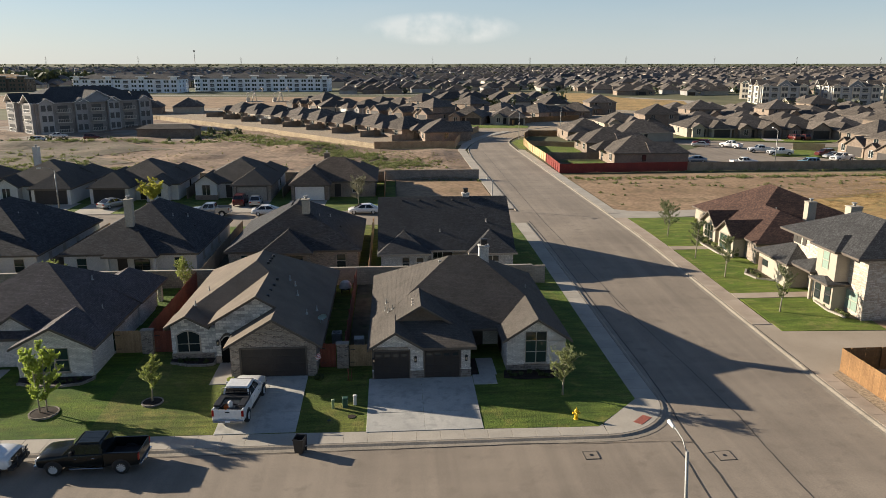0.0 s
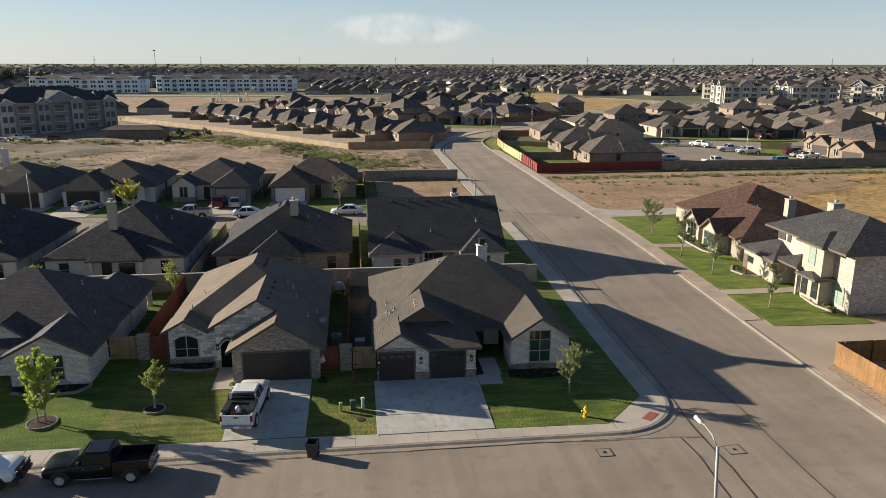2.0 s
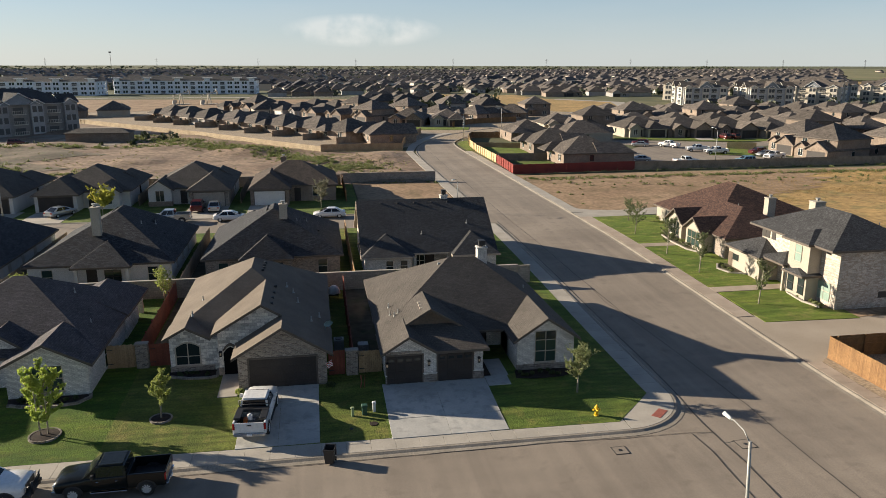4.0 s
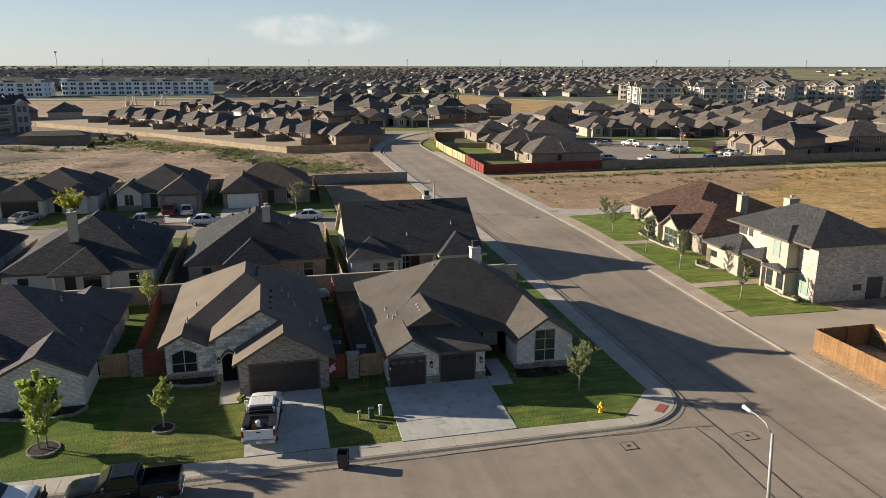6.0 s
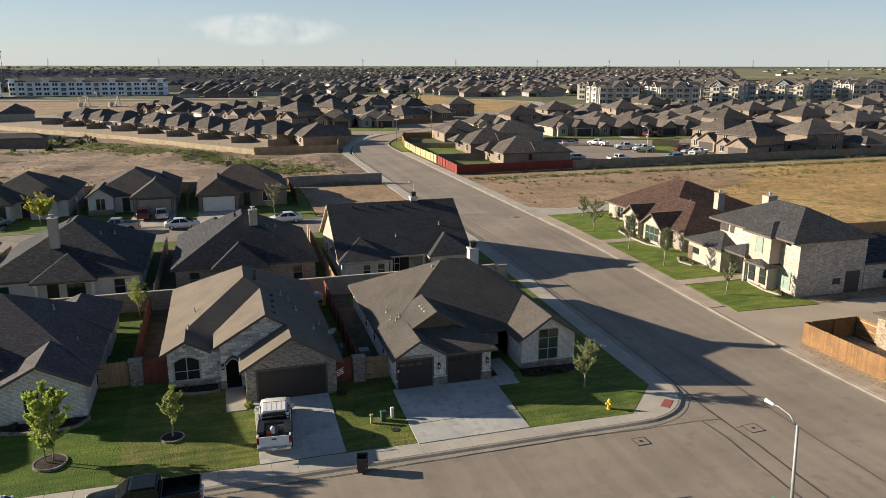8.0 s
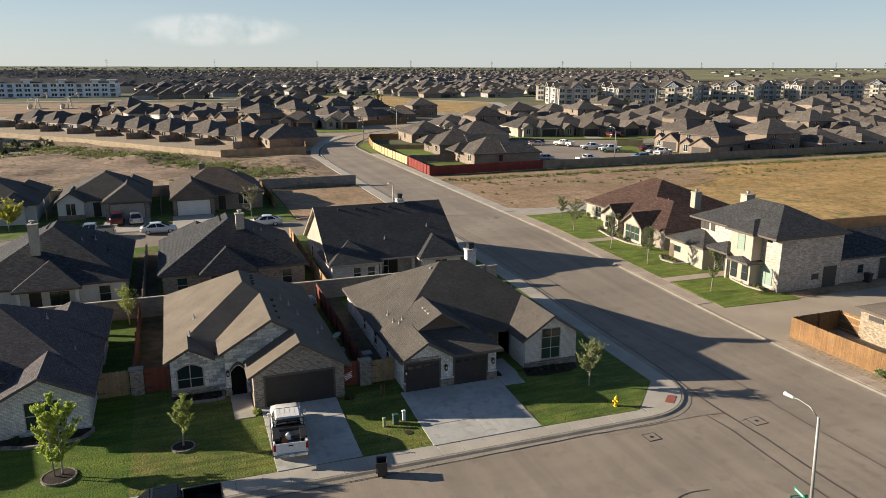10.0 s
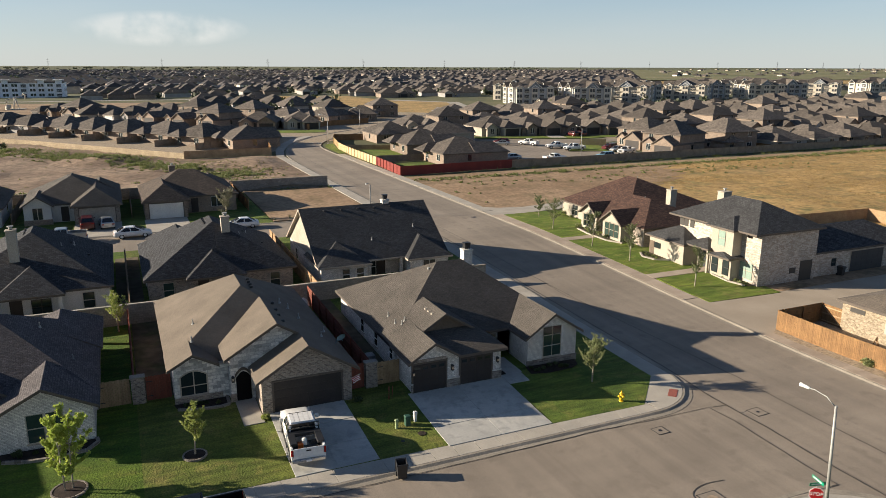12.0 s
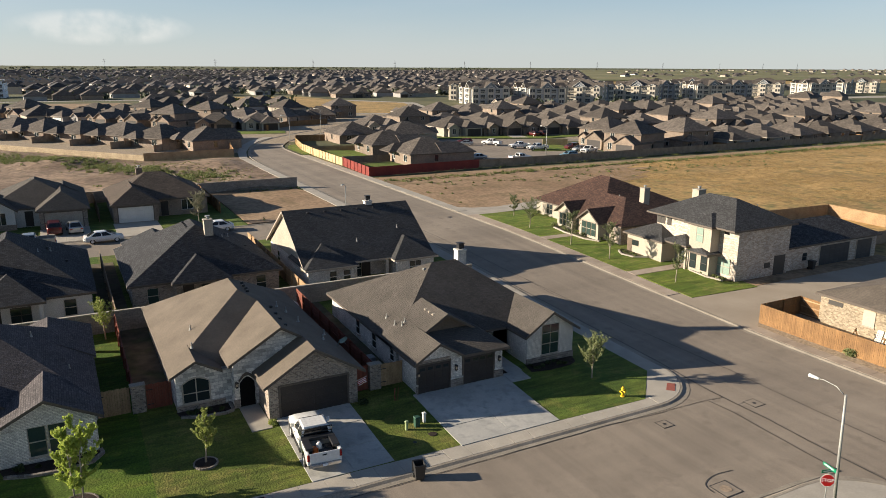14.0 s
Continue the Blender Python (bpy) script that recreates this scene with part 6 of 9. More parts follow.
fence("fence", [(32.7, 51.2), (33.3, 30.0)], 1.85, "wood_orange", "tall orange-stained cedar fence beside the pavement", flat13, single=True, sag=0.005)
fence("fence", [(38.2, 51.2), (32.75, 51.2)], 1.85, "wood_orange", "orange-stained cedar fence along the alley", flat13, single=True, sag=0.005)
fence("fence", [(33.3, 29.9), (34.0, -20)], 1.85, "wood_orange", "tall orange-stained cedar fence beside the pavement", flat13)


def braced_gate(x, y0, y1, hgt):
    g = thing("gate", "orange cedar yard gate with a diagonal brace", "gate", (x, (y0 + y1) / 2, flat13(x, y0)))
    z = flat13(x, y0)
    n = round((y1 - y0) / 0.15)
    w = (y1 - y0) / n
    for i in range(n):
        bm = bmesh.new()
        box(bm, x + 0.03, y0 + i * w + 0.004, z + 0.05, x + 0.055, y0 + (i + 1) * w - 0.004, z + hgt)
        part("board", bm, M["wood_orange"], g)
    for zz in (0.2, hgt * 0.5, hgt - 0.3):
        bm = bmesh.new()
        box(bm, x - 0.02, y0, z + zz, x + 0.029, y1, z + zz + 0.1)
        part("rail", bm, M["wood_raw"], g)
    bm = bmesh.new()
    tube(bm, [(x - 0.03, y0 + 0.1, z + 0.25), (x - 0.03, y1 - 0.1, z + hgt - 0.25)], 0.05, n=4)
    part("brace", bm, M["wood_raw"], g)


braced_gate(38.25, 49.05, 51.1, 1.8)
fence("fence", [(32.4, 145.3), (59.0, 146.8)], 1.9, "fence_red", "barn-red painted board fence", field_z, 0.3)
fence("fence", [(32.4, 145.3), (33.2, 163.0)], 1.9, "fence_red", "barn-red painted fence beside the pavement", field_z, 0.3)
fence("fence", [(33.2, 163.0), (33.4, 185), (34.2, 197), (37.2, 212.5)], 1.8, "wood_pale", "new yellow pine fence beside the curving street", field_z, 0.3)
fence("fence", [(59.0, 146.8), (80, 147.0), (135.0, 148.3), (200, 149.5), (320, 152)], 1.8, "wood_grey", "long weathered board fence behind the field", field_z, 0.4)
fence("fence", [(-5.5, 189.5), (-44, 240), (-90, 293), (-130, 330)], 1.45, "wood_cream", "long pale new pine fence across the dirt field", field_z, 0.4)
fence("fence", [(-5.5, 189.5), (15.2, 190.5), (17.0, 203), (20.4, 217.0), (26.5, 236)], 1.9, "wood_raw", "tan board fence round the corner lot", field_z, 0.3)
fence("fence", [(57.8, 79.6), (81, 78.5), (82, 69.5)], 1.8, "wood_raw", "sunlit pine fence behind the two houses", field_z, 0.3)
fence("fence", [(66.3, 64.5), (100, 64.5)], 1.8, "wood_grey", "dark weathered fence beside the garage", field_z, 0.3)
# ---- vehicles ----
def wheel(parent, x, y, r, w):
    bm = bmesh.new()
    prof = [(r * 0.6, -w / 2), (r * 0.92, -w / 2), (r, -w * 0.32), (r, w * 0.32), (r * 0.92, w / 2), (r * 0.6, w / 2)]
    n = 20
    rings = [[bm.verts.new((x + q * math.cos(k * math.tau / n), y + s, r + q * math.sin(k * math.tau / n))) for q, s in prof] for k in range(n)]
    for k in range(n):
        for i in range(len(prof) - 1):
            bm.faces.new((rings[k][i], rings[k][i + 1], rings[(k + 1) % n][i + 1], rings[(k + 1) % n][i])).smooth = True
    bmesh.ops.recalc_face_normals(bm, faces=bm.faces)
    wh = part("wheel", bm, M["rubber"], parent)
    bm = bmesh.new()
    out = math.copysign(1, y)
    for k in range(10):
        a = k * math.tau / 10
        vs = box(bm, 0.03, -0.02, -0.028, r * 0.62, 0.03, 0.028)
        bmesh.ops.transform(bm, matrix=Matrix.Translation((x, y + out * w * 0.32, r)) @ pose(0, 0, 0, 0, math.degrees(a), 0), verts=vs)
    tube(bm, [(x, y + out * w * 0.22, r), (x, y + out * w * 0.40, r)], r * 0.17, n=10)
    tube(bm, [(x, y - out * w * 0.1, r), (x, y + out * w * 0.12, r)], r * 0.61, n=16)
    lip = [[bm.verts.new((x + q * math.cos(k * math.tau / 20), y + out * w * s, r + q * math.sin(k * math.tau / 20))) for q, s in ((r * 0.60, 0.1), (r * 0.60, 0.46), (r * 0.68, 0.49), (r * 0.70, 0.3))] for k in range(20)]
    for k in range(20):
        for i in range(3):
            bm.faces.new((lip[k][i], lip[k][i + 1], lip[(k + 1) % 20][i + 1], lip[(k + 1) % 20][i]))
    part("rim", bm, M["rim"], wh)


def shell(bm, stations, mat=0):
    """Skin across half-sections: each station is x and a list of (half width, z) from sill to top."""
    rings = []
    for x, sec in stations:
        rings.append([bm.verts.new((x, -y, z)) for y, z in sec] + [bm.verts.new((x, y, z)) for y, z in reversed(sec)])
    n = len(rings[0])
    for a, b in zip(rings, rings[1:]):
        for i in range(n):
            f = bm.faces.new((a[i], a[(i + 1) % n], b[(i + 1) % n], b[i]))
            f.material_index, f.smooth = mat, True
    bm.faces.new(rings[0]); bm.faces.new(rings[-1][::-1])
    bmesh.ops.recalc_face_normals(bm, faces=bm.faces)


def greenhouse(h, xb0, xb1, xt0, xt1, zb, zt, wb, wt, paint, posts):
    """A cabin: painted roof and pillars, with glass panes set between them."""
    bm = bmesh.new()
    c = [(xb0, -wb, zb), (xb1, -wb, zb), (xb1, wb, zb), (xb0, wb, zb), (xt0, -wt, zt), (xt1, -wt, zt), (xt1, wt, zt), (xt0, wt, zt)]
    vs = [bm.verts.new(p) for p in c]
    for q in ((4, 5, 6, 7), (0, 1, 5, 4), (1, 2, 6, 5), (2, 3, 7, 6), (3, 0, 4, 7), (3, 2, 1, 0)):
        bm.faces.new([vs[i] for i in q])
    bmesh.ops.bevel(bm, geom=[e for e in bm.edges if all(v.co.z > zt - 0.01 for v in e.verts)], offset=0.10, segments=3, affect="EDGES")
    bmesh.ops.recalc_face_normals(bm, faces=bm.faces)
    part("cabin", bm, paint, h)

    def pane(name, quad, u0, u1, v0, v1, off):
        bm = bmesh.new()
        A, B, C, D = [Vector(p) for p in quad]
        nrm = (B - A).cross(D - A).normalized() * off
        P = lambda u, v: (A * (1 - u) + B * u) * (1 - v) + (D * (1 - u) + C * u) * v + nrm
        f = [bm.verts.new(P(u, v)) for u, v in ((u0, v0), (u1, v0), (u1, v1), (u0, v1))]
        k = [bm.verts.new(P(u, v) - nrm * 1.6) for u, v in ((u0, v0), (u1, v0), (u1, v1), (u0, v1))]
        bm.faces.new(f); bm.faces.new(k[::-1])
        for i in range(4):
            bm.faces.new((f[i], k[i], k[(i + 1) % 4], f[(i + 1) % 4]))
        part(name, bm, M["car_glass"], h)
    pane("windscreen", (c[1], c[2], c[6], c[5]), 0.06, 0.94, 0.06, 0.92, 0.012)
    pane("rear_window", (c[3], c[0], c[4], c[7]), 0.08, 0.92, 0.1, 0.9, 0.012)
    for a, b in zip(posts, posts[1:]):
        pane("side_window", (c[0], c[1], c[5], c[4]), a + 0.02, b - 0.02, 0.08, 0.86, 0.012)
        pane("side_window", (c[2], c[3], c[7], c[6]), 1 - b + 0.02, 1 - a - 0.02, 0.08, 0.86, 0.012)


def lamp_box(h, name, x0, y0, z0, x1, y1, z1, mat):
    bm = bmesh.new()
    box(bm, x0, y0, z0, x1, y1, z1, bevel=0.015)
    part(name, bm, M[mat], h)


def pickup(label, paint, loaded=False, group="", guard=False):
    h = thing("pickup_truck", label, "truck", group=group)
    p = M[paint]
    lo = [(0.93, 0.50), (0.99, 0.60), (1.0, 0.95)]
    bm = bmesh.new()
    shell(bm, [(-0.92, lo + [(0.98, 1.22), (0.95, 1.27), (0.6, 1.27)]), (1.15, lo + [(0.98, 1.20), (0.95, 1.27), (0.6, 1.28)]), (1.42, lo + [(0.97, 1.14), (0.90, 1.24), (0.6, 1.30)]),
               (2.0, lo + [(0.96, 1.10), (0.88, 1.21), (0.6, 1.28)]), (2.55, lo + [(0.95, 1.05), (0.85, 1.16), (0.6, 1.22)]), (2.72, [(0.90, 0.52), (0.97, 0.60), (0.97, 0.92), (0.92, 1.02), (0.82, 1.10), (0.6, 1.15)]),
               (2.82, [(0.84, 0.54), (0.92, 0.62), (0.92, 0.90), (0.88, 0.98), (0.78, 1.04), (0.58, 1.07)])])
    part("body", bm, p, h)
    bm = bmesh.new()
    for s in (-1, 1):
        y0, y1 = sorted((s * 0.88, s * 1.0))
        box(bm, -2.88, y0, 0.55, -0.93, y1, 1.33, bevel=0.02)
    box(bm, -2.88, -0.9, 0.6, -0.93, 0.9, 0.72)
    box(bm, -0.99, -0.9, 0.7, -0.93, 0.9, 1.30)
    bed = part("bed", bm, p, h)
    bm = bmesh.new()
    box(bm, -2.85, -0.875, 0.722, -1.0, 0.875, 0.745)
    part("bed_liner", bm, M["plastic_black"], bed)
    bm = bmesh.new()
    box(bm, -2.93, -0.87, 0.66, -2.86, 0.87, 1.30, bevel=0.015)
    tg = part("tailgate", bm, p, h)
    lamp_box(tg, "tailgate_handle", -2.95, -0.14, 1.10, -2.925, 0.14, 1.18, "plastic_black")
    lamp_box(h, "rear_bumper", -3.02, -0.95, 0.44, -2.88, 0.95, 0.64, "chrome")
    lamp_box(h, "front_bumper", 2.74, -0.96, 0.42, 2.95, 0.96, 0.66, "plastic_black" if guard else "chrome")
    lamp_box(h, "number_plate", -3.035, -0.16, 0.48, -3.02, 0.16, 0.60, "sign_white")
    lamp_box(h, "grille", 2.78, -0.6, 0.68, 2.86, 0.6, 1.06, "plastic_black")
    for s in (-1, 1):
        ya, yb = sorted((s * 0.62, s * 0.93))
        lamp_box(h, "headlight", 2.72, ya, 0.78, 2.85, yb, 1.04, "light_clear")
        ya, yb = sorted((s * 0.86, s * 1.005))
        lamp_box(h, "tail_light", -2.93, ya, 0.85, -2.84, yb, 1.25, "light_red")
        ya, yb = sorted((s * 0.98, s * 1.2))
        lamp_box(h, "mirror", 0.72, ya, 1.28, 0.86, yb, 1.52, "plastic_black" if paint == "car_dark" else paint)
        ya, yb = sorted((s * 0.90, s * 1.06))
        lamp_box(h, "running_board", -0.9, ya, 0.40, 1.0, yb, 0.46, "chrome" if paint == "car_dark" else "plastic_black")
        for x in (-0.35, 0.62):
            ya, yb = sorted((s * 0.99, s * 1.03))
            lamp_box(h, "door_handle", x - 0.1, ya, 1.02, x + 0.06, yb, 1.06, "chrome")
        for x in (-1.88, 1.88):
            wheel(h, x, s * 0.91, 0.43, 0.28)
            bm = bmesh.new()
            n = 10
            prof = [(x + 0.53 * math.cos(math.pi * i / n), 0.46 + 0.48 * math.sin(math.pi * i / n)) for i in range(n + 1)]
            f = [bm.verts.new((px, s * 1.006, pz)) for px, pz in prof]
            g = [bm.verts.new((px, s * 0.80, pz)) for px, pz in prof]
            bm.faces.new(f); bm.faces.new(g[::-1])
            for i in range(n):
                bm.faces.new((f[i], f[i + 1], g[i + 1], g[i]))
            part("wheel_arch", bm, M["plastic_black"], h)
    greenhouse(h, -0.90, 1.36, -0.80, 0.58, 1.25, 1.90, 0.94, 0.78, p, (0.05, 0.46, 0.86))
    if guard:
        bm = bmesh.new()
        for z in (0.55, 0.8, 1.05):
            tube(bm, [(3.02, -0.9, z), (3.12, -0.5, z), (3.12, 0.5, z), (3.02, 0.9, z)], 0.04, n=6)
        for y in (-0.5, 0.5):
            tube(bm, [(3.12, y, 0.45), (3.12, y, 1.18)], 0.05, n=6)
        box(bm, 2.9, -0.95, 0.42, 3.1, 0.95, 0.62, bevel=0.03)
        part("grille_guard", bm, M["plastic_black"], h)
    if loaded:
        for s in (-1, 1):
            ya, yb = sorted((s * 0.58, s * 0.99))
            lamp_box(h, "side_toolbox", -2.55, ya, 1.30, -1.35, yb, 1.46, "metal_dark")
        lamp_box(h, "cross_toolbox", -1.38, -0.97, 1.26, -0.98, 0.97, 1.46, "plastic_black")
        rnd = random.Random(3)
        for k in range(7):
            x, y, r = rnd.uniform(-2.6, -1.6), rnd.uniform(-0.45, 0.45), rnd.uniform(0.1, 0.2)
            lamp_box(h, "load", x - r, y - r, 0.745, x + r, y + r, 0.85 + rnd.uniform(0.1, 0.4), ("plastic_black", "metal_dark", "plastic_black", "metal", "orange", "plastic_black", "metal_dark")[k])
        bm = bmesh.new()
        tube(bm, [(-1.95, 0.1, 0.75), (-1.95, 0.1, 1.36)], 0.16, n=12)
        tube(bm, [(-1.95, 0.1, 1.36), (-1.95, 0.1, 1.46)], 0.16, 0.06, n=12)
        part("gas_bottle", bm, M["white_plastic"], h)
        bm = bmesh.new()
        for y in (-0.9, 0.9):
            tube(bm, [(-1.02, y, 1.3), (-1.02, y, 1.92)], 0.03, n=6)
        for z in (1.62, 1.9):
            tube(bm, [(-1.02, -0.9, z), (-1.02, 0.9, z)], 0.03, n=6)
        part("headache_rack", bm, M["metal_dark"], h)
    for k in (-0.45, -0.15, 0.15, 0.45):
        lamp_box(h, "roof_rib", -0.68, k - 0.025, 1.885, 0.45, k + 0.025, 1.9, paint)
    return h


def sedan(label, paint, wagon=False, group=""):
    h = thing("car", label, "car", group=group)
    p = M[paint]
    z = 0.22 if wagon else 0.0
    lo = [(0.82, 0.28), (0.90, 0.42), (0.92, 0.68 + z * 0.5)]
    bm = bmesh.new()
    shell(bm, [(-2.30, [(0.70, 0.36), (0.78, 0.48), (0.80, 0.70 + z * 0.5), (0.76, 0.86 + z), (0.68, 0.92 + z)]), (-2.05, lo + [(0.88, 0.90 + z), (0.80, 0.97 + z)]),
               (-0.9, lo + [(0.90, 0.88 + z), (0.84, 0.95 + z)]), (0.9, lo + [(0.90, 0.86 + z), (0.83, 0.93 + z)]), (1.75, lo + [(0.86, 0.78 + z), (0.74, 0.86 + z)]),
               (2.25, [(0.68, 0.30), (0.74, 0.42), (0.76, 0.58 + z * 0.5), (0.70, 0.68 + z), (0.60, 0.72 + z)])])
    part("body", bm, p, h)
    if wagon:
        greenhouse(h, -2.15, 1.05, -1.9, 0.35, 1.12, 1.70, 0.86, 0.70, p, (0.03, 0.3, 0.6, 0.93))
    else:
        greenhouse(h, -2.0, 1.45, -1.0, 0.25, 0.90, 1.45, 0.85, 0.62, p, (0.10, 0.5, 0.90))
    for s in (-1, 1):
        ya, yb = sorted((s * 0.5, s * 0.78))
        lamp_box(h, "headlight", 2.02, ya, 0.56 + z, 2.22, yb, 0.68 + z, "light_clear")
        ya, yb = sorted((s * 0.48, s * 0.80))
        lamp_box(h, "tail_light", -2.33, ya, 0.68 + z, -2.2, yb, 0.84 + z, "light_red")
        ya, yb = sorted((s * 0.88, s * 1.03))
        lamp_box(h, "mirror", 0.72, ya, 0.94 + z, 0.86, yb, 1.06 + z, paint)
        for x in (-1.4, 1.4):
            wheel(h, x, s * 0.80, 0.33, 0.22)
    lamp_box(h, "rear_bumper", -2.38, -0.75, 0.36, -2.2, 0.75, 0.56, paint)
    lamp_box(h, "front_bumper", 2.14, -0.7, 0.30, 2.3, 0.7, 0.5, paint)
    return h


def park(ob, x, y, rot, fz=road_z):
    ob.matrix_basis = pose(x, y, fz(x, y), 0, 0, rot)
    return ob


park(pickup("white crew-cab pickup with toolboxes and tools in its bed", "car_white", loaded=True), -11.15, 47.65, 85, lambda x, y: yard(x, y) + 0.04)
park(pickup("black crew-cab pickup parked at the kerb", "car_dark"), -18.4, 41.45, 180)
park(pickup("white pickup with a black grille guard at the kerb", "car_white", guard=True), -25.5, 41.4, 0)
far_pick = pickup("white pickup parked in the asphalt court", "car_white", group="parked vehicles")
park(far_pick, 89.0, 176.0, 170)
sed_white = park(sedan("white saloon car parked on the back street", "car_white", group="parked vehicles"), -19.0, 107.9, 3)
sed_silver = park(sedan("silver car parked on a driveway", "car_silver", group="parked vehicles"), -22.1, 115.3, 95, lambda x, y: flat13(x, y) + 0.03)
sed_red = park(sedan("dark red car parked on a driveway", "car_red", True, group="parked vehicles"), -24.5, 115.6, 92, lambda x, y: flat13(x, y) + 0.03)
park(sedan("blue van parked in the asphalt court", "car_blue", True, group="parked vehicles"), 88.0, 152.8, 178)
park(copy_thing(sed_white, Matrix()), -5.2, 108.0, 180)
park(copy_thing(sed_silver, Matrix()), -43.4, 114.6, 60, lambda x, y: flat13(x, y) + 0.03)
tan_pick = park(pickup("tan pickup parked on the back street", "car_silver", group="parked vehicles"), -27.3, 107.8, 180)
for x, y, r in ((74.0, 153.2, 5), (91.0, 170.4, 175), (86.3, 186.2, 120), (99.5, 159.4, 200)):
    park(copy_thing(far_pick, Matrix()), x, y, r)
for x, y, r, src in ((81.0, 192.5, 150, sed_red), (79.5, 189.5, 150, sed_silver), (100.6, 164.6, 190, sed_silver), (101, 168.6, 190, sed_red), (113.0, 204.5, 95, sed_red), (115.8, 204.0, 92, sed_red), (66.2, 160.0, 170, sed_silver)):
    park(copy_thing(src, Matrix()), x, y, r)


# ---- trees and plants ----
def leaves(bm, c, r, n, size, rnd, squash=0.8):
    for _ in range(n):
        v = Vector((rnd.gauss(0, 1), rnd.gauss(0, 1), rnd.gauss(0, 1))).normalized() * (rnd.random() ** 0.45) * r
        p = Vector(c) + Vector((v.x, v.y, v.z * squash))
        m = Matrix.Translation(p) @ Euler((rnd.uniform(0, 6.3), rnd.uniform(0, 6.3), rnd.uniform(0, 6.3))).to_matrix().to_4x4()
        s = size * rnd.uniform(0.6, 1.3)
        bm.faces.new([bm.verts.new(m @ Vector(q)) for q in ((-s, 0, 0), (0, -s * 0.45, 0.1 * s), (s, 0, 0), (0, s * 0.45, 0.1 * s))])


def tree(label, x, y, z, hgt, spread, leaf, seed, stems=1, count=1500, size=0.11, clear=0.3, ring=0.0):
    rnd = random.Random(seed)
    t = thing("tree", label, "tree", (x, y, z))
    bm = bmesh.new()
    twigs = []
    for s in range(stems):
        lean = 0.07 * hgt if stems > 1 else 0.03 * hgt
        a = rnd.uniform(0, 6.3) if stems == 1 else math.pi * s + 0.3
        top = Vector((x + lean * math.cos(a), y + lean * math.sin(a), z + hgt * 0.85))
        basep = Vector((x + (0.2 * math.cos(a) if stems > 1 else 0), y + (0.2 * math.sin(a) if stems > 1 else 0), z - 0.1))
        mid = basep.lerp(top, 0.5) + Vector((rnd.uniform(-0.05, 0.05), rnd.uniform(-0.05, 0.05), 0))
        tube(bm, [basep, mid, top], 0.075 if stems == 1 else 0.055, 0.018, n=7)
        k = 18 if stems == 1 else 15
        for i in range(k):
            u = clear + (0.95 - clear) * (i + rnd.random() * 0.6) / k
            st = basep.lerp(mid, u * 2) if u < 0.5 else mid.lerp(top, u * 2 - 1)
            b = rnd.uniform(0, 6.3)
            ln = spread * (0.55 + 0.5 * math.sin(math.pi * min(1, (u - clear) / (1 - clear) * 0.8 + 0.15))) * rnd.uniform(0.7, 1.15)
            en = st + Vector((math.cos(b) * ln, math.sin(b) * ln, ln * rnd.uniform(0.55, 1.25)))
            tube(bm, [st, st.lerp(en, 0.5) + Vector((0, 0, 0.06 * ln)), en], 0.025, 0.008, n=5)
            for v in (0.25, 0.4, 0.55, 0.7, 0.85, 1.0):
                root = st.lerp(en, v)
                for _ in range(2):
                    c = rnd.uniform(0, 6.3)
                    tl = spread * rnd.uniform(0.22, 0.5)
                    twigs.append((root, root + Vector((math.cos(c) * 0.7, math.sin(c) * 0.7, rnd.uniform(0.1, 1.1))) * tl))
        for v in (0.7, 0.85, 1.0):
            root = mid.lerp(top, v)
            for _ in range(4):
                c = rnd.uniform(0, 6.3)
                twigs.append((root, root + Vector((math.cos(c) * 0.5, math.sin(c) * 0.5, rnd.uniform(0.5, 1.2))) * spread * rnd.uniform(0.25, 0.5)))
    part("trunk", bm, M["bark"], t)
    bm = bmesh.new()
    for a, b in twigs:
        for _ in range(int(count / len(twigs) * rnd.uniform(0.5, 1.5))):
            leaves(bm, a.lerp(b, rnd.uniform(0.05, 1.05)), 0.04 + 0.05 * spread, 1, size, rnd, 1.0)
    part("crown", bm, M[leaf], t)
    if ring:
        bm = bmesh.new()
        n = 26
        for i in range(n):
            a, b = i * math.tau / n, (i + 0.86) * math.tau / n
            q = [(x + r * math.cos(v), y + r * math.sin(v)) for v in (a, b) for r in (ring - 0.10, ring)]
            for lo, hi in ((-0.05, 0.08),):
                vs = [bm.verts.new((px, py, z + zz)) for zz in (lo, hi) for px, py in (q[0], q[1], q[3], q[2])]
                for f in ((4, 5, 6, 7), (0, 1, 5, 4), (1, 2, 6, 5), (2, 3, 7, 6), (3, 0, 4, 7)):
                    bm.faces.new([vs[j] for j in f])
        bmesh.ops.recalc_face_normals(bm, faces=bm.faces)
        part("stone_ring", bm, M["stone_base"], t)
        bm = bmesh.new()
        bm.faces.new([bm.verts.new((x + (ring - 0.08) * math.cos(i * math.tau / 20), y + (ring - 0.08) * math.sin(i * math.tau / 20), z + 0.05)) for i in range(20)])
        bmesh.ops.poke(bm, faces=bm.faces)
        for v in bm.verts:
            if abs(v.co.x - x) + abs(v.co.y - y) < 0.05:
                v.co.z += 0.06
        part("mulch_bed", bm, M["mulch"], t)
    return t


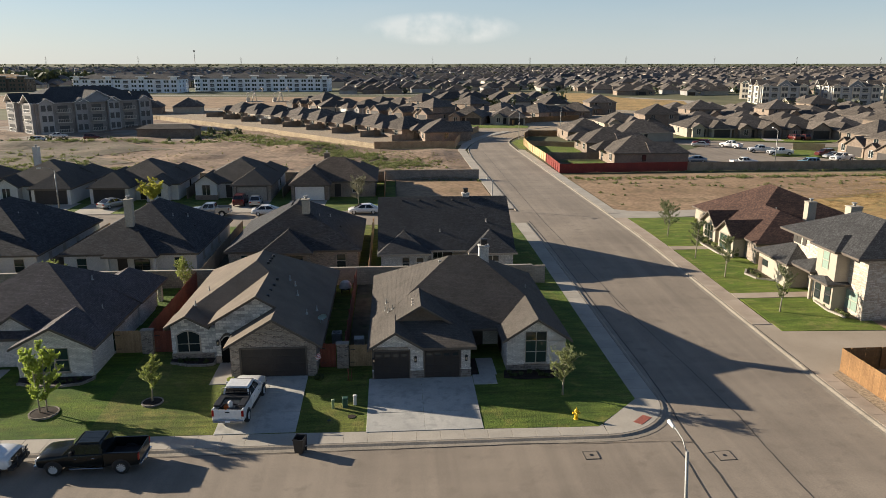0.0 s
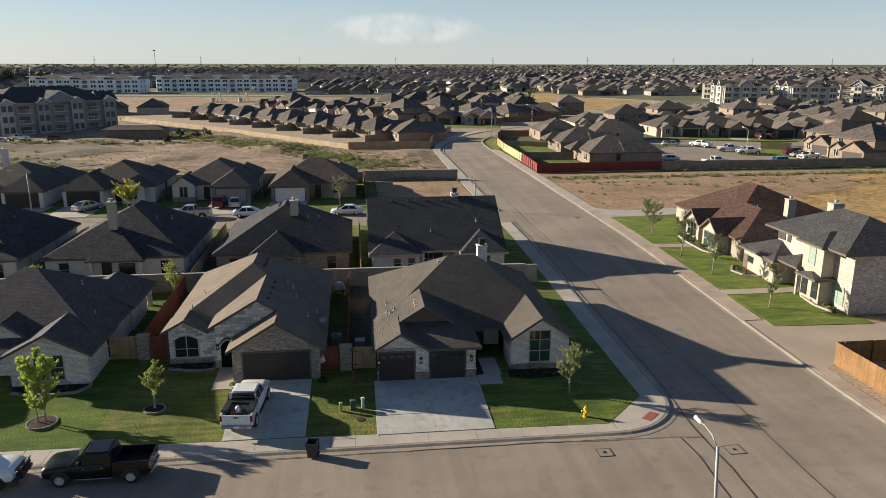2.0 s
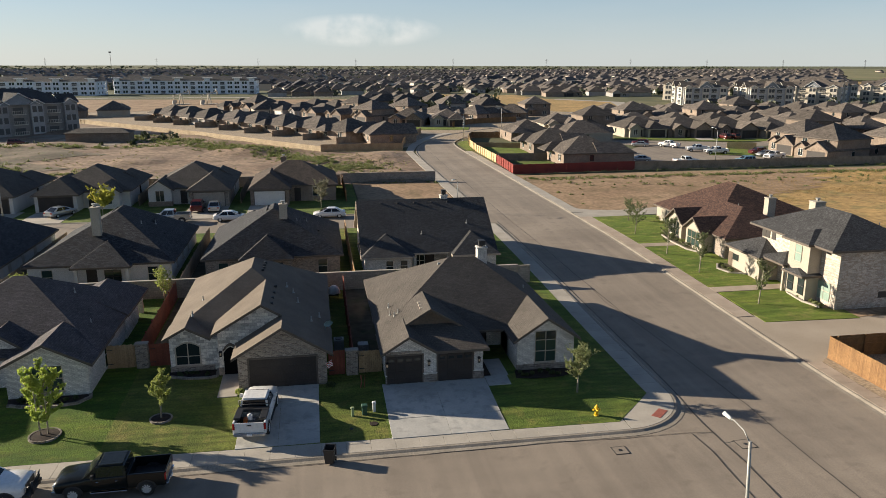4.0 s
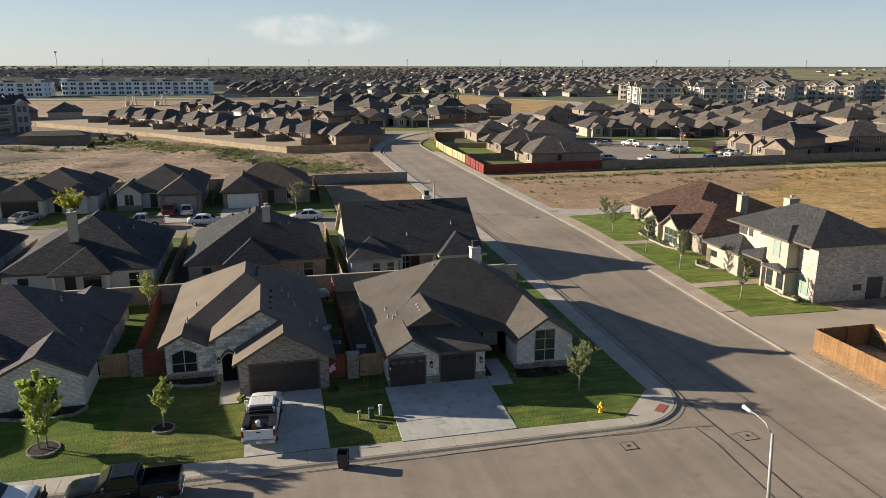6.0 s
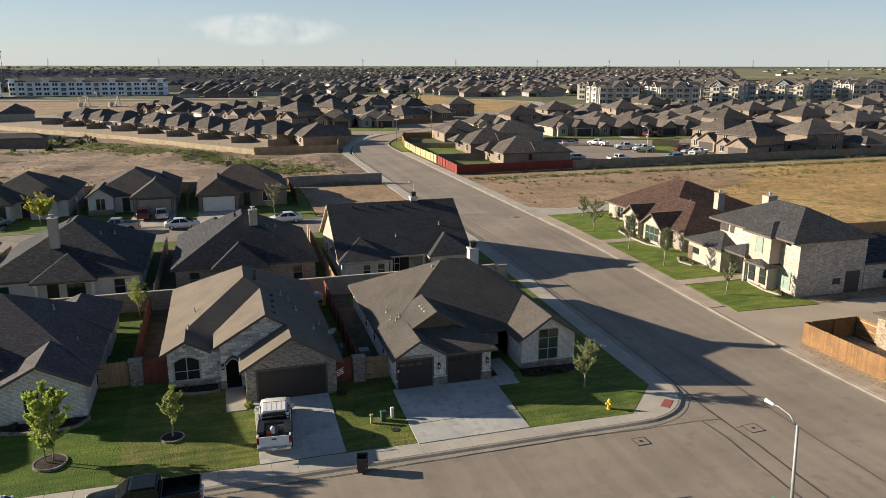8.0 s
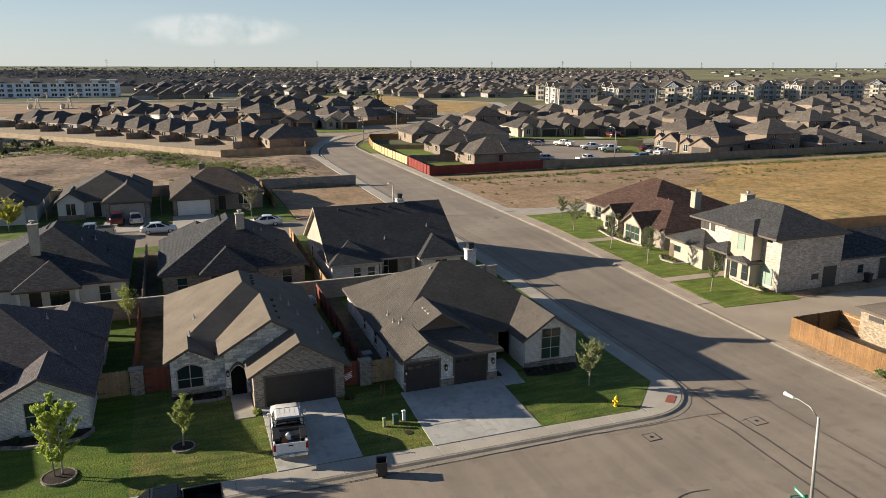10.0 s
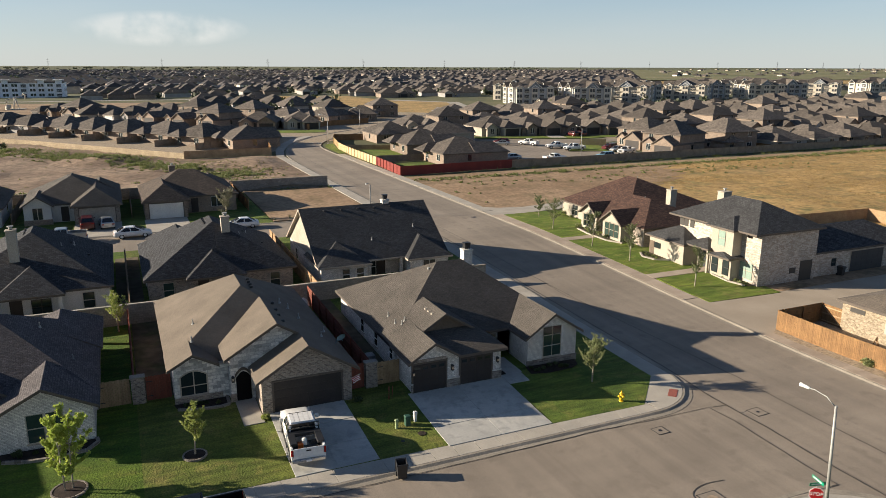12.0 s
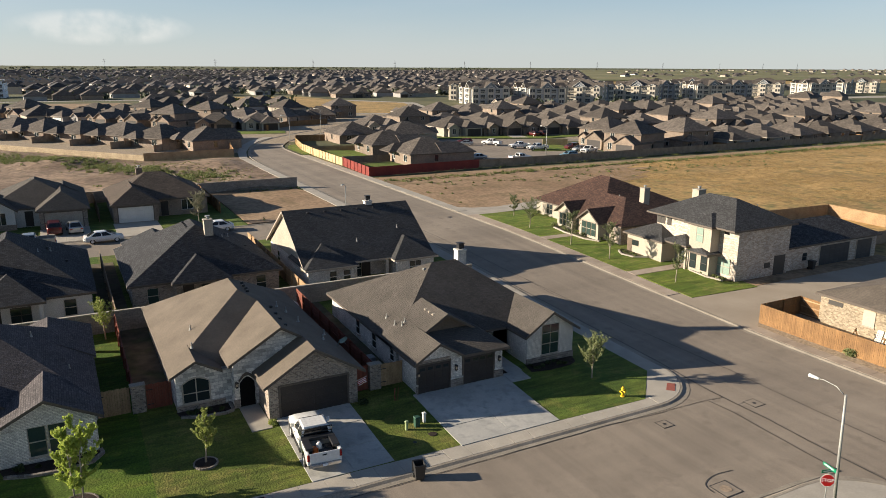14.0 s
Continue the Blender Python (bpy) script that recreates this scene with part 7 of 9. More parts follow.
tree("young tree with thin grey-green leaves on the corner lawn", 10.75, 48.2, yard(10.75, 48.2), 3.7, 0.95, "leaf_grey", 1, 1, 7000, 0.05, 0.30)
tree("young yellow-green tree in a stone-edged mulch ring", -17.35, 48.8, yard(-17.35, 48.8), 3.3, 0.62, "leaf_olive", 2, 1, 7500, 0.052, 0.36, 0.72)
tree("young bright green tree with two stems in a mulch ring", -24.05, 47.8, yard(-24.05, 47.8), 4.9, 0.92, "leaf", 3, 2, 20000, 0.072, 0.22, 0.95)
tree("small yellow-green tree behind the house", -21.2, 71.5, yard(-21.2, 71.5), 3.4, 0.85, "leaf_olive", 4, 1, 2200, 0.075, 0.3)
tree("small yellow-green tree in the back yard", -33.0, 71.4, yard(-33, 71.4), 3.6, 1.0, "leaf_olive", 5, 1, 2400, 0.075, 0.3)
tree("round golden-leaved tree in front of the back row", -37.7, 114.4, flat13(0, 114.4), 3.1, 1.5, "leaf_yellow", 6, 1, 9000, 0.13, 0.4)
tree("sparse grey-green tree in front of the end house", -6.25, 114.4, flat13(0, 114.4), 4.4, 1.35, "leaf_dusty", 7, 1, 2600, 0.1, 0.25)
for k, (x, y, hh, sp) in enumerate(((34.5, 63.5, 4.6, 0.85), (33.8, 73.5, 4.9, 0.85), (33.5, 80.6, 4.7, 0.9), (33.9, 90.4, 4.3, 1.2), (36.4, 98.3, 3.1, 0.8))):
    tree("slender young street tree on the bright lawn", x, y, gs(y) + 0.16, hh, sp, "leaf_sage", 20 + k, 1, 3600, 0.06, 0.3)


def shrub(name, x, y, z, r, leaf, seed, label, n=350, flat=0.7, group=""):
    rnd = random.Random(seed)
    bm = bmesh.new()
    for _ in range(5):
        leaves(bm, (x + rnd.uniform(-0.4, 0.4) * r, y + rnd.uniform(-0.4, 0.4) * r, z + r * flat * rnd.uniform(0.4, 0.8)), r * rnd.uniform(0.5, 0.75), n // 5, 0.09, rnd, flat)
    return solo(name, bm, M[leaf], label, "shrub", (x, y, z), group)


def curved_bed(name, pts, z_of, label, edged=True, stone="stone_base", soil="mulch"):
    """A mulch bed with a raised stone edge along its outer line."""
    b = thing(name, label, "flower bed", (pts[0][0], pts[0][1], z_of(*pts[0])), kind="structure")
    bm = bmesh.new()
    bm.faces.new([bm.verts.new((x, y, z_of(x, y) + 0.06)) for x, y in pts])
    bmesh.ops.recalc_face_normals(bm, faces=bm.faces)
    if bm.faces[:][0].normal.z < 0:
        bmesh.ops.reverse_faces(bm, faces=bm.faces)
    part("mulch", bm, M[soil], b)
    if not edged:
        return
    bm = bmesh.new()
    for a, c in zip(pts[1:], pts[2:]):
        L = math.dist(a, c)
        k = max(1, round(L / 0.4))
        ang = math.degrees(math.atan2(c[1] - a[1], c[0] - a[0]))
        for i in range(k):
            x, y = a[0] + (c[0] - a[0]) * (i + 0.5) / k, a[1] + (c[1] - a[1]) * (i + 0.5) / k
            bmesh.ops.transform(bm, matrix=pose(x, y, z_of(x, y), 0, 0, ang), verts=box(bm, -L / k / 2 + 0.01, -0.1, -0.1, L / k / 2 - 0.01, 0.1, 0.15))
    part("stone_edge", bm, M[stone], b)


curved_bed("bed_left_house", [(-28.0, 52.9), (-27.7, 51.9), (-26.5, 51.5), (-24.5, 51.3), (-23.2, 51.6), (-22.6, 52.4), (-22.7, 52.9)], yard, "dark mulch bed with a curved stone edge")
curved_bed("bed_stone_house", [(-18.0, 55.6), (-17.8, 54.8), (-16.5, 54.3), (-15.0, 54.2), (-14.5, 54.4), (-14.5, 55.6)], yard, "mulch bed with stone edge under the arched window")
curved_bed("bed_corner_house", [(7.2, 51.95), (7.0, 50.7), (8.5, 50.4), (10.5, 50.5), (11.3, 50.9), (11.7, 51.95)], yard, "dark mulch bed under the corner window", False)
curved_bed("bed_across", [(40.5, 61.0), (39.6, 61.6), (39.0, 63.4), (39.2, 66.0), (40.6, 66.0)], lambda x, y: gs(y) + 0.14, "stone-edged bed before the two-storey house", stone="concrete", soil="weedy")
curved_bed("bed_across_low", [(38.4, 76.2), (37.2, 75.8), (36.4, 74.4), (36.9, 72.8), (38.4, 72.0)], lambda x, y: gs(y) + 0.14, "stone-edged bed before the low wing", stone="concrete", soil="weedy")
curved_bed("bed_brown_house", [(38.2, 90.5), (37.0, 89.0), (36.6, 86.0), (36.8, 82.0), (37.8, 80.2)], lambda x, y: gs(y) + 0.14, "stone-edged bed before the brown-roofed house", stone="concrete", soil="weedy")
rnd_s = random.Random(12)
for k in range(9):
    shrub("shrub", rnd_s.uniform(-17.4, -15.0), rnd_s.uniform(54.7, 55.3), yard(-16, 55) + 0.05, rnd_s.uniform(0.14, 0.24), "leaf_dark", 40 + k, "small clipped shrub in the mulch bed", 120, group="bed shrubs")
for k in range(8):
    shrub("shrub", rnd_s.uniform(-27.2, -23.4), rnd_s.uniform(51.9, 52.6), yard(-25, 52) + 0.05, rnd_s.uniform(0.18, 0.3), "leaf_dark", 60 + k, "small dark shrub in the mulch bed", 130, group="bed shrubs")
for k in range(10):
    shrub("shrub", rnd_s.uniform(7.4, 11.8), rnd_s.uniform(50.8, 51.7), yard(9, 51.5) + 0.05, rnd_s.uniform(0.15, 0.26), "leaf_dark", 80 + k, "small dark shrub under the window", 120, group="bed shrubs")
for k in range(12):
    shrub("shrub", rnd_s.uniform(37.2, 38.2), 80.5 + k * 0.9, gs(85) + 0.2, rnd_s.uniform(0.3, 0.55), ("leaf_dark", "weed", "leaf_grey")[k % 3], 100 + k, "leafy garden shrub before the cream house", 200, group="bed shrubs")
for k in range(7):
    shrub("shrub", rnd_s.uniform(39.3, 40.0), 61.7 + k * 0.7, gs(64) + 0.2, rnd_s.uniform(0.25, 0.4), ("weed", "leaf_grey")[k % 2], 130 + k, "low garden shrub beside the tall house", 150, group="bed shrubs")
for k in range(6):
    shrub("shrub", 37.2 + 0.2 * (k % 3), 72.8 + 0.55 * k, gs(74) + 0.2, rnd_s.uniform(0.22, 0.36), ("weed", "leaf_dark")[k % 2], 160 + k, "low green shrub in the edged bed", 140, group="bed shrubs")
for k in range(5):
    shrub("shrub", rnd_s.uniform(39.5, 41.5), 92.5 + 1.4 * k, gs(95) + 0.2, rnd_s.uniform(0.3, 0.6), "weed", 140 + k, "leafy shrub beside the cream wall", 200, group="bed shrubs")
shrub("shrub", 31.95 + 0.9, 42.2, 0.2, 0.75, "leaf_grey", 150, "round grey-green shrub in the gravel strip", 900)
shrub("shrub", -12.6, 51.4, yard(-12.6, 51.4), 0.32, "leaf_olive", 151, "yellowish potted shrub beside the garage", 300)
shrub("shrub", -6.35, 51.5, yard(-6.3, 51.5), 0.4, "leaf_dark", 152, "dark potted shrub at the garage corner", 300)


def scatter(name, label, leaf, spots, seed, n=60, size=0.16, zf=field_z):
    """Weeds and grass tufts over rough ground: spots of (x, y, spread, height, clumps)."""
    rnd = random.Random(seed)
    verts, faces = [], []
    for x, y, sx, sy, hgt, clumps in spots:
        for _ in range(clumps):
            cx, cy = rnd.gauss(x, sx), rnd.gauss(y, sy)
            if 15.2 < cx < 32.6:
                continue
            r, cz, hh = hgt * rnd.uniform(0.5, 1.5), zf(cx, cy), hgt * rnd.uniform(0.4, 1.2)
            for _ in range(n):
                px, py, pz = cx + rnd.gauss(0, r * 0.6), cy + rnd.gauss(0, r * 0.6), cz + abs(rnd.gauss(0, 0.5)) * hh
                m = Euler((rnd.uniform(0, 6.3), rnd.uniform(0, 6.3), rnd.uniform(0, 6.3))).to_matrix()
                s = size * rnd.uniform(0.6, 1.4)
                k = len(verts)
                for q in ((-s, 0, 0), (0, -s * 0.4, 0), (s, 0, 0), (0, s * 0.4, 0)):
                    v = m @ Vector(q)
                    verts.append((px + v.x, py + v.y, max(cz, pz + v.z)))
                faces.append((k, k + 1, k + 2, k + 3))
    me = bpy.data.meshes.new(name)
    me.from_pydata(verts, [], faces)
    me.materials.append(M[leaf])
    return tagged(new(name, me), label, "plants", kind="stuff")


band_line = [(-58, 232), (-46, 219), (-35, 207), (-28, 202), (-22, 195), (-15, 182), (-8, 170), (-1, 159), (7, 162)]
band_spots = [(a[0] + (b[0] - a[0]) * u, a[1] + (b[1] - a[1]) * u, 2.4, 3.4, 0.45, 48) for a, b in zip(band_line, band_line[1:]) for u in (0, 0.5)]
scatter("weeds", "green weeds in a band across the dirt field", "weed", band_spots, 5, 60, 0.15, rough_z)
scatter("dry_weeds", "thin drying weeds spread over the dirt field", "weed_dry", [(x + 3, y + 1, 4.5, 5.5, 0.2, 70) for x, y, *_ in band_spots] + [(-95 + 9 * k, 160 + 22 * math.sin(k * 1.9), 8, 10, 0.3, 60) for k in range(7)], 17, 26, 0.1, rough_z)
scatter("field_weeds", "scrubby weeds along the field's back fence", "weed", [(36 + 14 * k, 137.2 + 0.12 * k, 6, 0.8, 0.4, 46) for k in range(18)] + [(60 + 18 * k, 145.4 + 0.2 * k, 7, 0.5, 0.35, 16) for k in range(12)] + [(45 + 9 * k, 131 - 2.5 * (k % 3), 5, 2.5, 0.3, 9) for k in range(9)], 6, 30, 0.15)


def straw_field():
    """Thin upright straw over the golden field, thicker in patches."""
    rnd = random.Random(7)
    verts, faces = [], []
    while len(faces) < 100000:
        y = rnd.uniform(82, 139)
        x = rnd.uniform(38, 250)
        thick = noise.noise(Vector((x * 0.05, y * 0.16, 1.7))) + 0.4 * noise.noise(Vector((x * 0.3, y * 0.4, 5.1)))
        if rnd.random() > 0.45 + 0.9 * thick or x < 52 + 1.2 * (y - 105) + rnd.uniform(-8, 8) or (y < 108 and x < 84 + rnd.uniform(-2, 2)):
            continue
        z = gs(y) + 0.05
        for _ in range(4):
            px, py, hh, a = x + rnd.gauss(0, 0.18), y + rnd.gauss(0, 0.18), rnd.uniform(0.06, 0.22), rnd.uniform(0, 3.14)
            w = 0.04
            k = len(verts)
            verts += [(px - w * math.cos(a), py - w * math.sin(a), z), (px + w * math.cos(a), py + w * math.sin(a), z), (px + rnd.gauss(0, 0.08), py + rnd.gauss(0, 0.08), z + hh)]
            faces.append((k, k + 1, k + 2))
    me = bpy.data.meshes.new("straw")
    me.from_pydata(verts, [], faces)
    me.materials.append(M["straw"])
    return tagged(new("straw", me), "dry straw standing over the golden field", "grass", kind="stuff")


straw_field()
scatter("dirt_scrub", "low scrub behind the back row houses", "weed", [(-70 + 14 * k, 142 + 2 * (k % 3), 6, 4, 0.8, 10) for k in range(5)], 8, 50, 0.25)
scatter("apartment_weeds", "yellow-green weeds before the dark apartments", "weed", [(-80 + 6 * k, 150 + 9 * math.sin(k * 1.7), 5, 5, 0.4, 44) for k in range(5)] + [(-112 + 9 * k, 168 + 14 * math.sin(k * 2.3), 6, 7, 0.55, 30) for k in range(6)] + [(-100 + 12 * k, 208, 6, 1.6, 0.6, 22) for k in range(5)], 15, 60, 0.16, rough_z)
scatter("lot_weeds", "sparse weeds at the dirt lot's edges", "weed", [(8, 111.5, 6, 0.6, 0.25, 14), (9, 137.5, 5, 0.5, 0.3, 12), (15.5, 137, 0.8, 1.5, 0.35, 8), (35, 125, 3, 8, 0.25, 12)], 9, 30, 0.14)


# ---- street furniture ----
def hydrant(x, y):
    z = yard(x, y)
    h = thing("fire_hydrant", "yellow cast-iron fire hydrant on the corner lawn", "hydrant", (x, y, z))
    bm = bmesh.new()
    tube(bm, [(x, y, z - 0.05), (x, y, z + 0.06)], 0.17, n=12)
    tube(bm, [(x, y, z + 0.05), (x, y, z + 0.58)], 0.115, 0.105, n=12)
    tube(bm, [(x, y, z + 0.56), (x, y, z + 0.62)], 0.15, n=12)
    part("barrel", bm, M["yellow"], h)
    bm = bmesh.new()
    tube(bm, [(x, y, z + 0.62), (x, y, z + 0.70), (x, y, z + 0.76)], 0.125, 0.04, n=12)
    tube(bm, [(x, y, z + 0.75), (x, y, z + 0.81)], 0.03, n=5)
    part("bonnet", bm, M["yellow"], h)
    for dx, dy in ((0.24, 0), (-0.24, 0), (0, -0.26)):
        bm = bmesh.new()
        tube(bm, [(x, y, z + 0.43), (x + dx, y + dy, z + 0.43)], 0.065, n=8)
        tube(bm, [(x + dx * 0.85, y + dy * 0.85, z + 0.43), (x + dx * 1.05, y + dy * 1.05, z + 0.43)], 0.08, n=6)
        part("nozzle", bm, M["yellow"], h)


hydrant(10.92, 44.95)


def wheelie_bin(x, y, z, rot, label, lid_open=True):
    h = thing("wheelie_bin", label, "bin", (0, 0, 0))
    bm = bmesh.new()
    lo, hi = [(-0.24, -0.24), (0.24, -0.24), (0.24, 0.26), (-0.24, 0.26)], [(-0.31, -0.33), (0.31, -0.33), (0.31, 0.36), (-0.31, 0.36)]
    a, b = [bm.verts.new((p, q, 0.05)) for p, q in lo], [bm.verts.new((p, q, 1.0)) for p, q in hi]
    c = [bm.verts.new((p * 0.93, q * 0.93, 1.0)) for p, q in hi]
    d = [bm.verts.new((p * 0.93, q * 0.93, 0.12)) for p, q in lo]
    bm.faces.new(a[::-1]); bm.faces.new(d)
    for i in range(4):
        j = (i + 1) % 4
        bm.faces.new((a[i], a[j], b[j], b[i])); bm.faces.new((b[i], b[j], c[j], c[i])); bm.faces.new((c[i], c[j], d[j], d[i]))
    box(bm, -0.34, -0.36, 0.92, 0.34, -0.325, 0.99)
    part("tub", bm, M["plastic_black"], h)
    bm = bmesh.new()
    if lid_open:
        box(bm, -0.33, 0.37, 0.30, 0.33, 0.42, 1.02, bevel=0.015)
    else:
        box(bm, -0.34, -0.36, 1.0, 0.34, 0.40, 1.06, bevel=0.02)
    part("lid", bm, M["plastic_black"], h)
    bm = bmesh.new()
    tube(bm, [(-0.3, 0.40, 0.97), (0.3, 0.40, 0.97)], 0.025, n=6)
    part("handle", bm, M["plastic_black"], h)
    for s in (-0.3, 0.3):
        bm = bmesh.new()
        tube(bm, [(s - 0.03, 0.27, 0.13), (s + 0.03, 0.27, 0.13)], 0.13, n=14)
        part("wheel", bm, M["rubber"], h)
    h.matrix_basis = pose(x, y, z, 0, 0, rot)


wheelie_bin(-6.65, 42.15, 0.04, -12, "black wheelie bin with its lid hanging open at the kerb")
wheelie_bin(52.6, 60.4, 0.52, 5, "black wheelie bin beside the garage wall", False)


def pedestal(name, x, y, w, d, hgt, mat, label, dome=False):
    z = yard(x, y)
    h = thing(name, label, "utility box", (x, y, z))
    bm = bmesh.new()
    box(bm, x - w / 2, y - d / 2, z - 0.05, x + w / 2, y + d / 2, z + hgt, bevel=0.03)
    part("cabinet", bm, M[mat], h)
    bm = bmesh.new()
    box(bm, x - w / 2 - 0.03, y - d / 2 - 0.03, z + hgt - 0.12, x + w / 2 + 0.03, y + d / 2 + 0.03, z + hgt + 0.02, bevel=0.04)
    part("lid", bm, M[mat], h)


pedestal("utility_pedestal", -5.05, 47.3, 0.18, 0.18, 0.62, "green_pale", "pale green utility pedestal on the grass strip")
pedestal("utility_box", -4.25, 47.45, 0.34, 0.34, 0.66, "green_box", "dark green transformer box on the grass strip")
pedestal("utility_pedestal", -3.6, 47.7, 0.2, 0.2, 0.68, "white_plastic", "white-green utility pedestal beside the driveway")


def disc(name, x, y, r, z, mat, label, category, wob=0.0):
    rnd = random.Random(int(x * 10))
    bm = bmesh.new()
    n = 20
    lo = [bm.verts.new((x + r * math.cos(i * math.tau / n) * (1 + rnd.uniform(-wob, wob)), y + r * math.sin(i * math.tau / n) * (1 + rnd.uniform(-wob, wob)), z)) for i in range(n)]
    hi = [bm.verts.new((v.co.x * 0.96 + x * 0.04, v.co.y * 0.96 + y * 0.04, z + 0.025)) for v in lo]
    bm.faces.new(hi)
    for i in range(n):
        bm.faces.new((lo[i], lo[(i + 1) % n], hi[(i + 1) % n], hi[i]))
    return solo(name, bm, mat, label, category, (x, y, z))


disc("valve_cover", -5.2, 45.75, 0.13, yard(-5.2, 45.75), M["metal_dark"], "round black valve cover in the grass", "cover")
disc("valve_cover", -3.75, 46.15, 0.28, yard(-3.75, 46.15), M["mulch"], "dark sunken meter pit cover in the grass", "cover", 0.1)


def manhole(x, y, w, rot, swoosh=False):
    z = gs(y) + 0.03
    h = thing("manhole", "square concrete manhole collar outlined in tar", "manhole", (0, 0, 0))
    bm = bmesh.new()
    box(bm, -w / 2, -w / 2, -0.02, w / 2, w / 2, 0.008)
    part("collar", bm, M["asphalt"], h)
    for k in range(4):
        bm = bmesh.new()
        vs = box(bm, -w / 2 - 0.03, -w / 2 - 0.03, -0.02, w / 2 + 0.03, -w / 2 + 0.022, 0.012)
        bmesh.ops.transform(bm, matrix=pose(0, 0, 0, 0, 0, 90 * k), verts=vs)
        part("tar_edge", bm, M["tar"], h)
    bm = bmesh.new()
    tube(bm, [(0, 0, -0.01), (0, 0, 0.02)], 0.33 if swoosh else 0.12, n=20)
    part("lid", bm, M["wood_grey" if swoosh else "metal_dark"], h)
    h.matrix_basis = pose(x, y, z, 0, 0, rot)


manhole(10.8, 40.65, 0.85, 1)
manhole(18.75, 40.08, 1.0, 2)
manhole(8.3, 33.28, 1.25, 1, True)
seam("tar_seam_centre", [(21.6, -40), (21.6, 35), (21.7, 41), (21.9, 45), (21.6, 52), (20.7, 64), (20.2, 76), (20.0, 100), (21.5, 185)], 0.06)
seam("tar_seam_left", [(17.2, 20), (17.3, 34), (17.55, 38), (17.5, 43), (17.9, 47.3), (18.06, 52), (18.06, 101)], 0.08, 0.045)
seam("tar_seam_cross", [(-60, 42.1), (-5, 42.15), (7.6, 42.25), (10.9, 42.05), (16.1, 41.95), (17.5, 41.75)], 0.05, 0.042)
seam("tar_seam_corner", [(16.1, 41.9), (16.3, 39.7), (16.15, 37.9), (16.0, 35.6), (15.85, 33.2), (15.8, 31.6)], 0.06, 0.04)
seam("tar_seam_near", [(3.0, 31.95), (9.5, 31.72), (13.5, 31.62), (15.9, 31.5)], 0.07, 0.042)
seam("tar_crack", [(20.8, 62.6), (20.2, 66), (20.4, 72)], 0.05)
seam("tar_crack_lid", [(17.5, 40.4), (18.2, 40.5)], 0.05)
seam("tar_arc", rounded([(10.2, 34.5), (9.1, 34.65), (8.3, 34.52), (7.7, 34.25), (7.42, 33.85), (7.4, 33.3)]), 0.06, jag=0.004)


def street_lamp(x, y, hgt, hx, hy, hz, label, lean=0.0):
    z = gs(y) + 0.13
    h = thing("street_lamp", label, "street lamp", (x, y, z))
    bm = bmesh.new()
    tube(bm, [(x + lean, y, z - 0.1), (x, y, z + hgt)], 0.10, 0.065, n=12)
    tube(bm, [(x + lean, y, z), (x + lean, y, z + 0.15)], 0.2, n=12)
    part("pole", bm, M["metal"], h)
    bm = bmesh.new()
    a, b = Vector((x, y, z + hgt - 0.1)), Vector((hx, hy, hz))
    tube(bm, [a, a.lerp(b, 0.35) + Vector((0, 0, 0.22)), a.lerp(b, 0.8) + Vector((0, 0, 0.12)), b], 0.035, n=8)
    part("arm", bm, M["metal"], h)
    bm = bmesh.new()
    d = (b - a); d.z = 0; d.normalize()
    e = b + d * 0.55
    tube(bm, [b - d * 0.05, b + d * 0.1, b + d * 0.4, e], 0.07, 0.11, n=10)
    part("lamp_head", bm, M["white_plastic"], h)


street_lamp(11.55, 29.25, 6.65, 11.55, 30.85, 7.05, "galvanised street lamp with a single curved arm", 0.4)
street_lamp(-49.6, 110.6, 6.3, -51.0, 109.6, gs(110) + 6.9, "galvanised street lamp standing at the kerb")
for x, y, hx, hy in ((35.2, 211.0, 33.6, 212.0), (78.7, 149.4, 78.7, 151.4), (53.6, 239.0, 52.4, 240.4)):
    street_lamp(x, y, 7.6, hx, hy, gs(y) + 8.2, "galvanised street lamp standing at the kerb")


street_lamp(13.9, 109.2, 4.5, 13.2, 108.4, gs(109) + 5.0, "short galvanised street lamp at the corner of the back street")


def text_mesh(name, body, size, mat, m, parent):
    cu = bpy.data.curves.new(name, "FONT")
    cu.body, cu.size, cu.extrude = body, size, 0.004
    cu.align_x, cu.align_y = "CENTER", "CENTER"
    tmp = bpy.data.objects.new(name, cu)
    scene.collection.objects.link(tmp)
    dg = bpy.context.evaluated_depsgraph_get()
    me = bpy.data.meshes.new_from_object(tmp.evaluated_get(dg))
    bpy.data.objects.remove(tmp)
    me.materials.clear()
    me.materials.append(mat)
    ob = new(name, me)
    ob.parent = parent
    ob.matrix_basis = m
    return ob


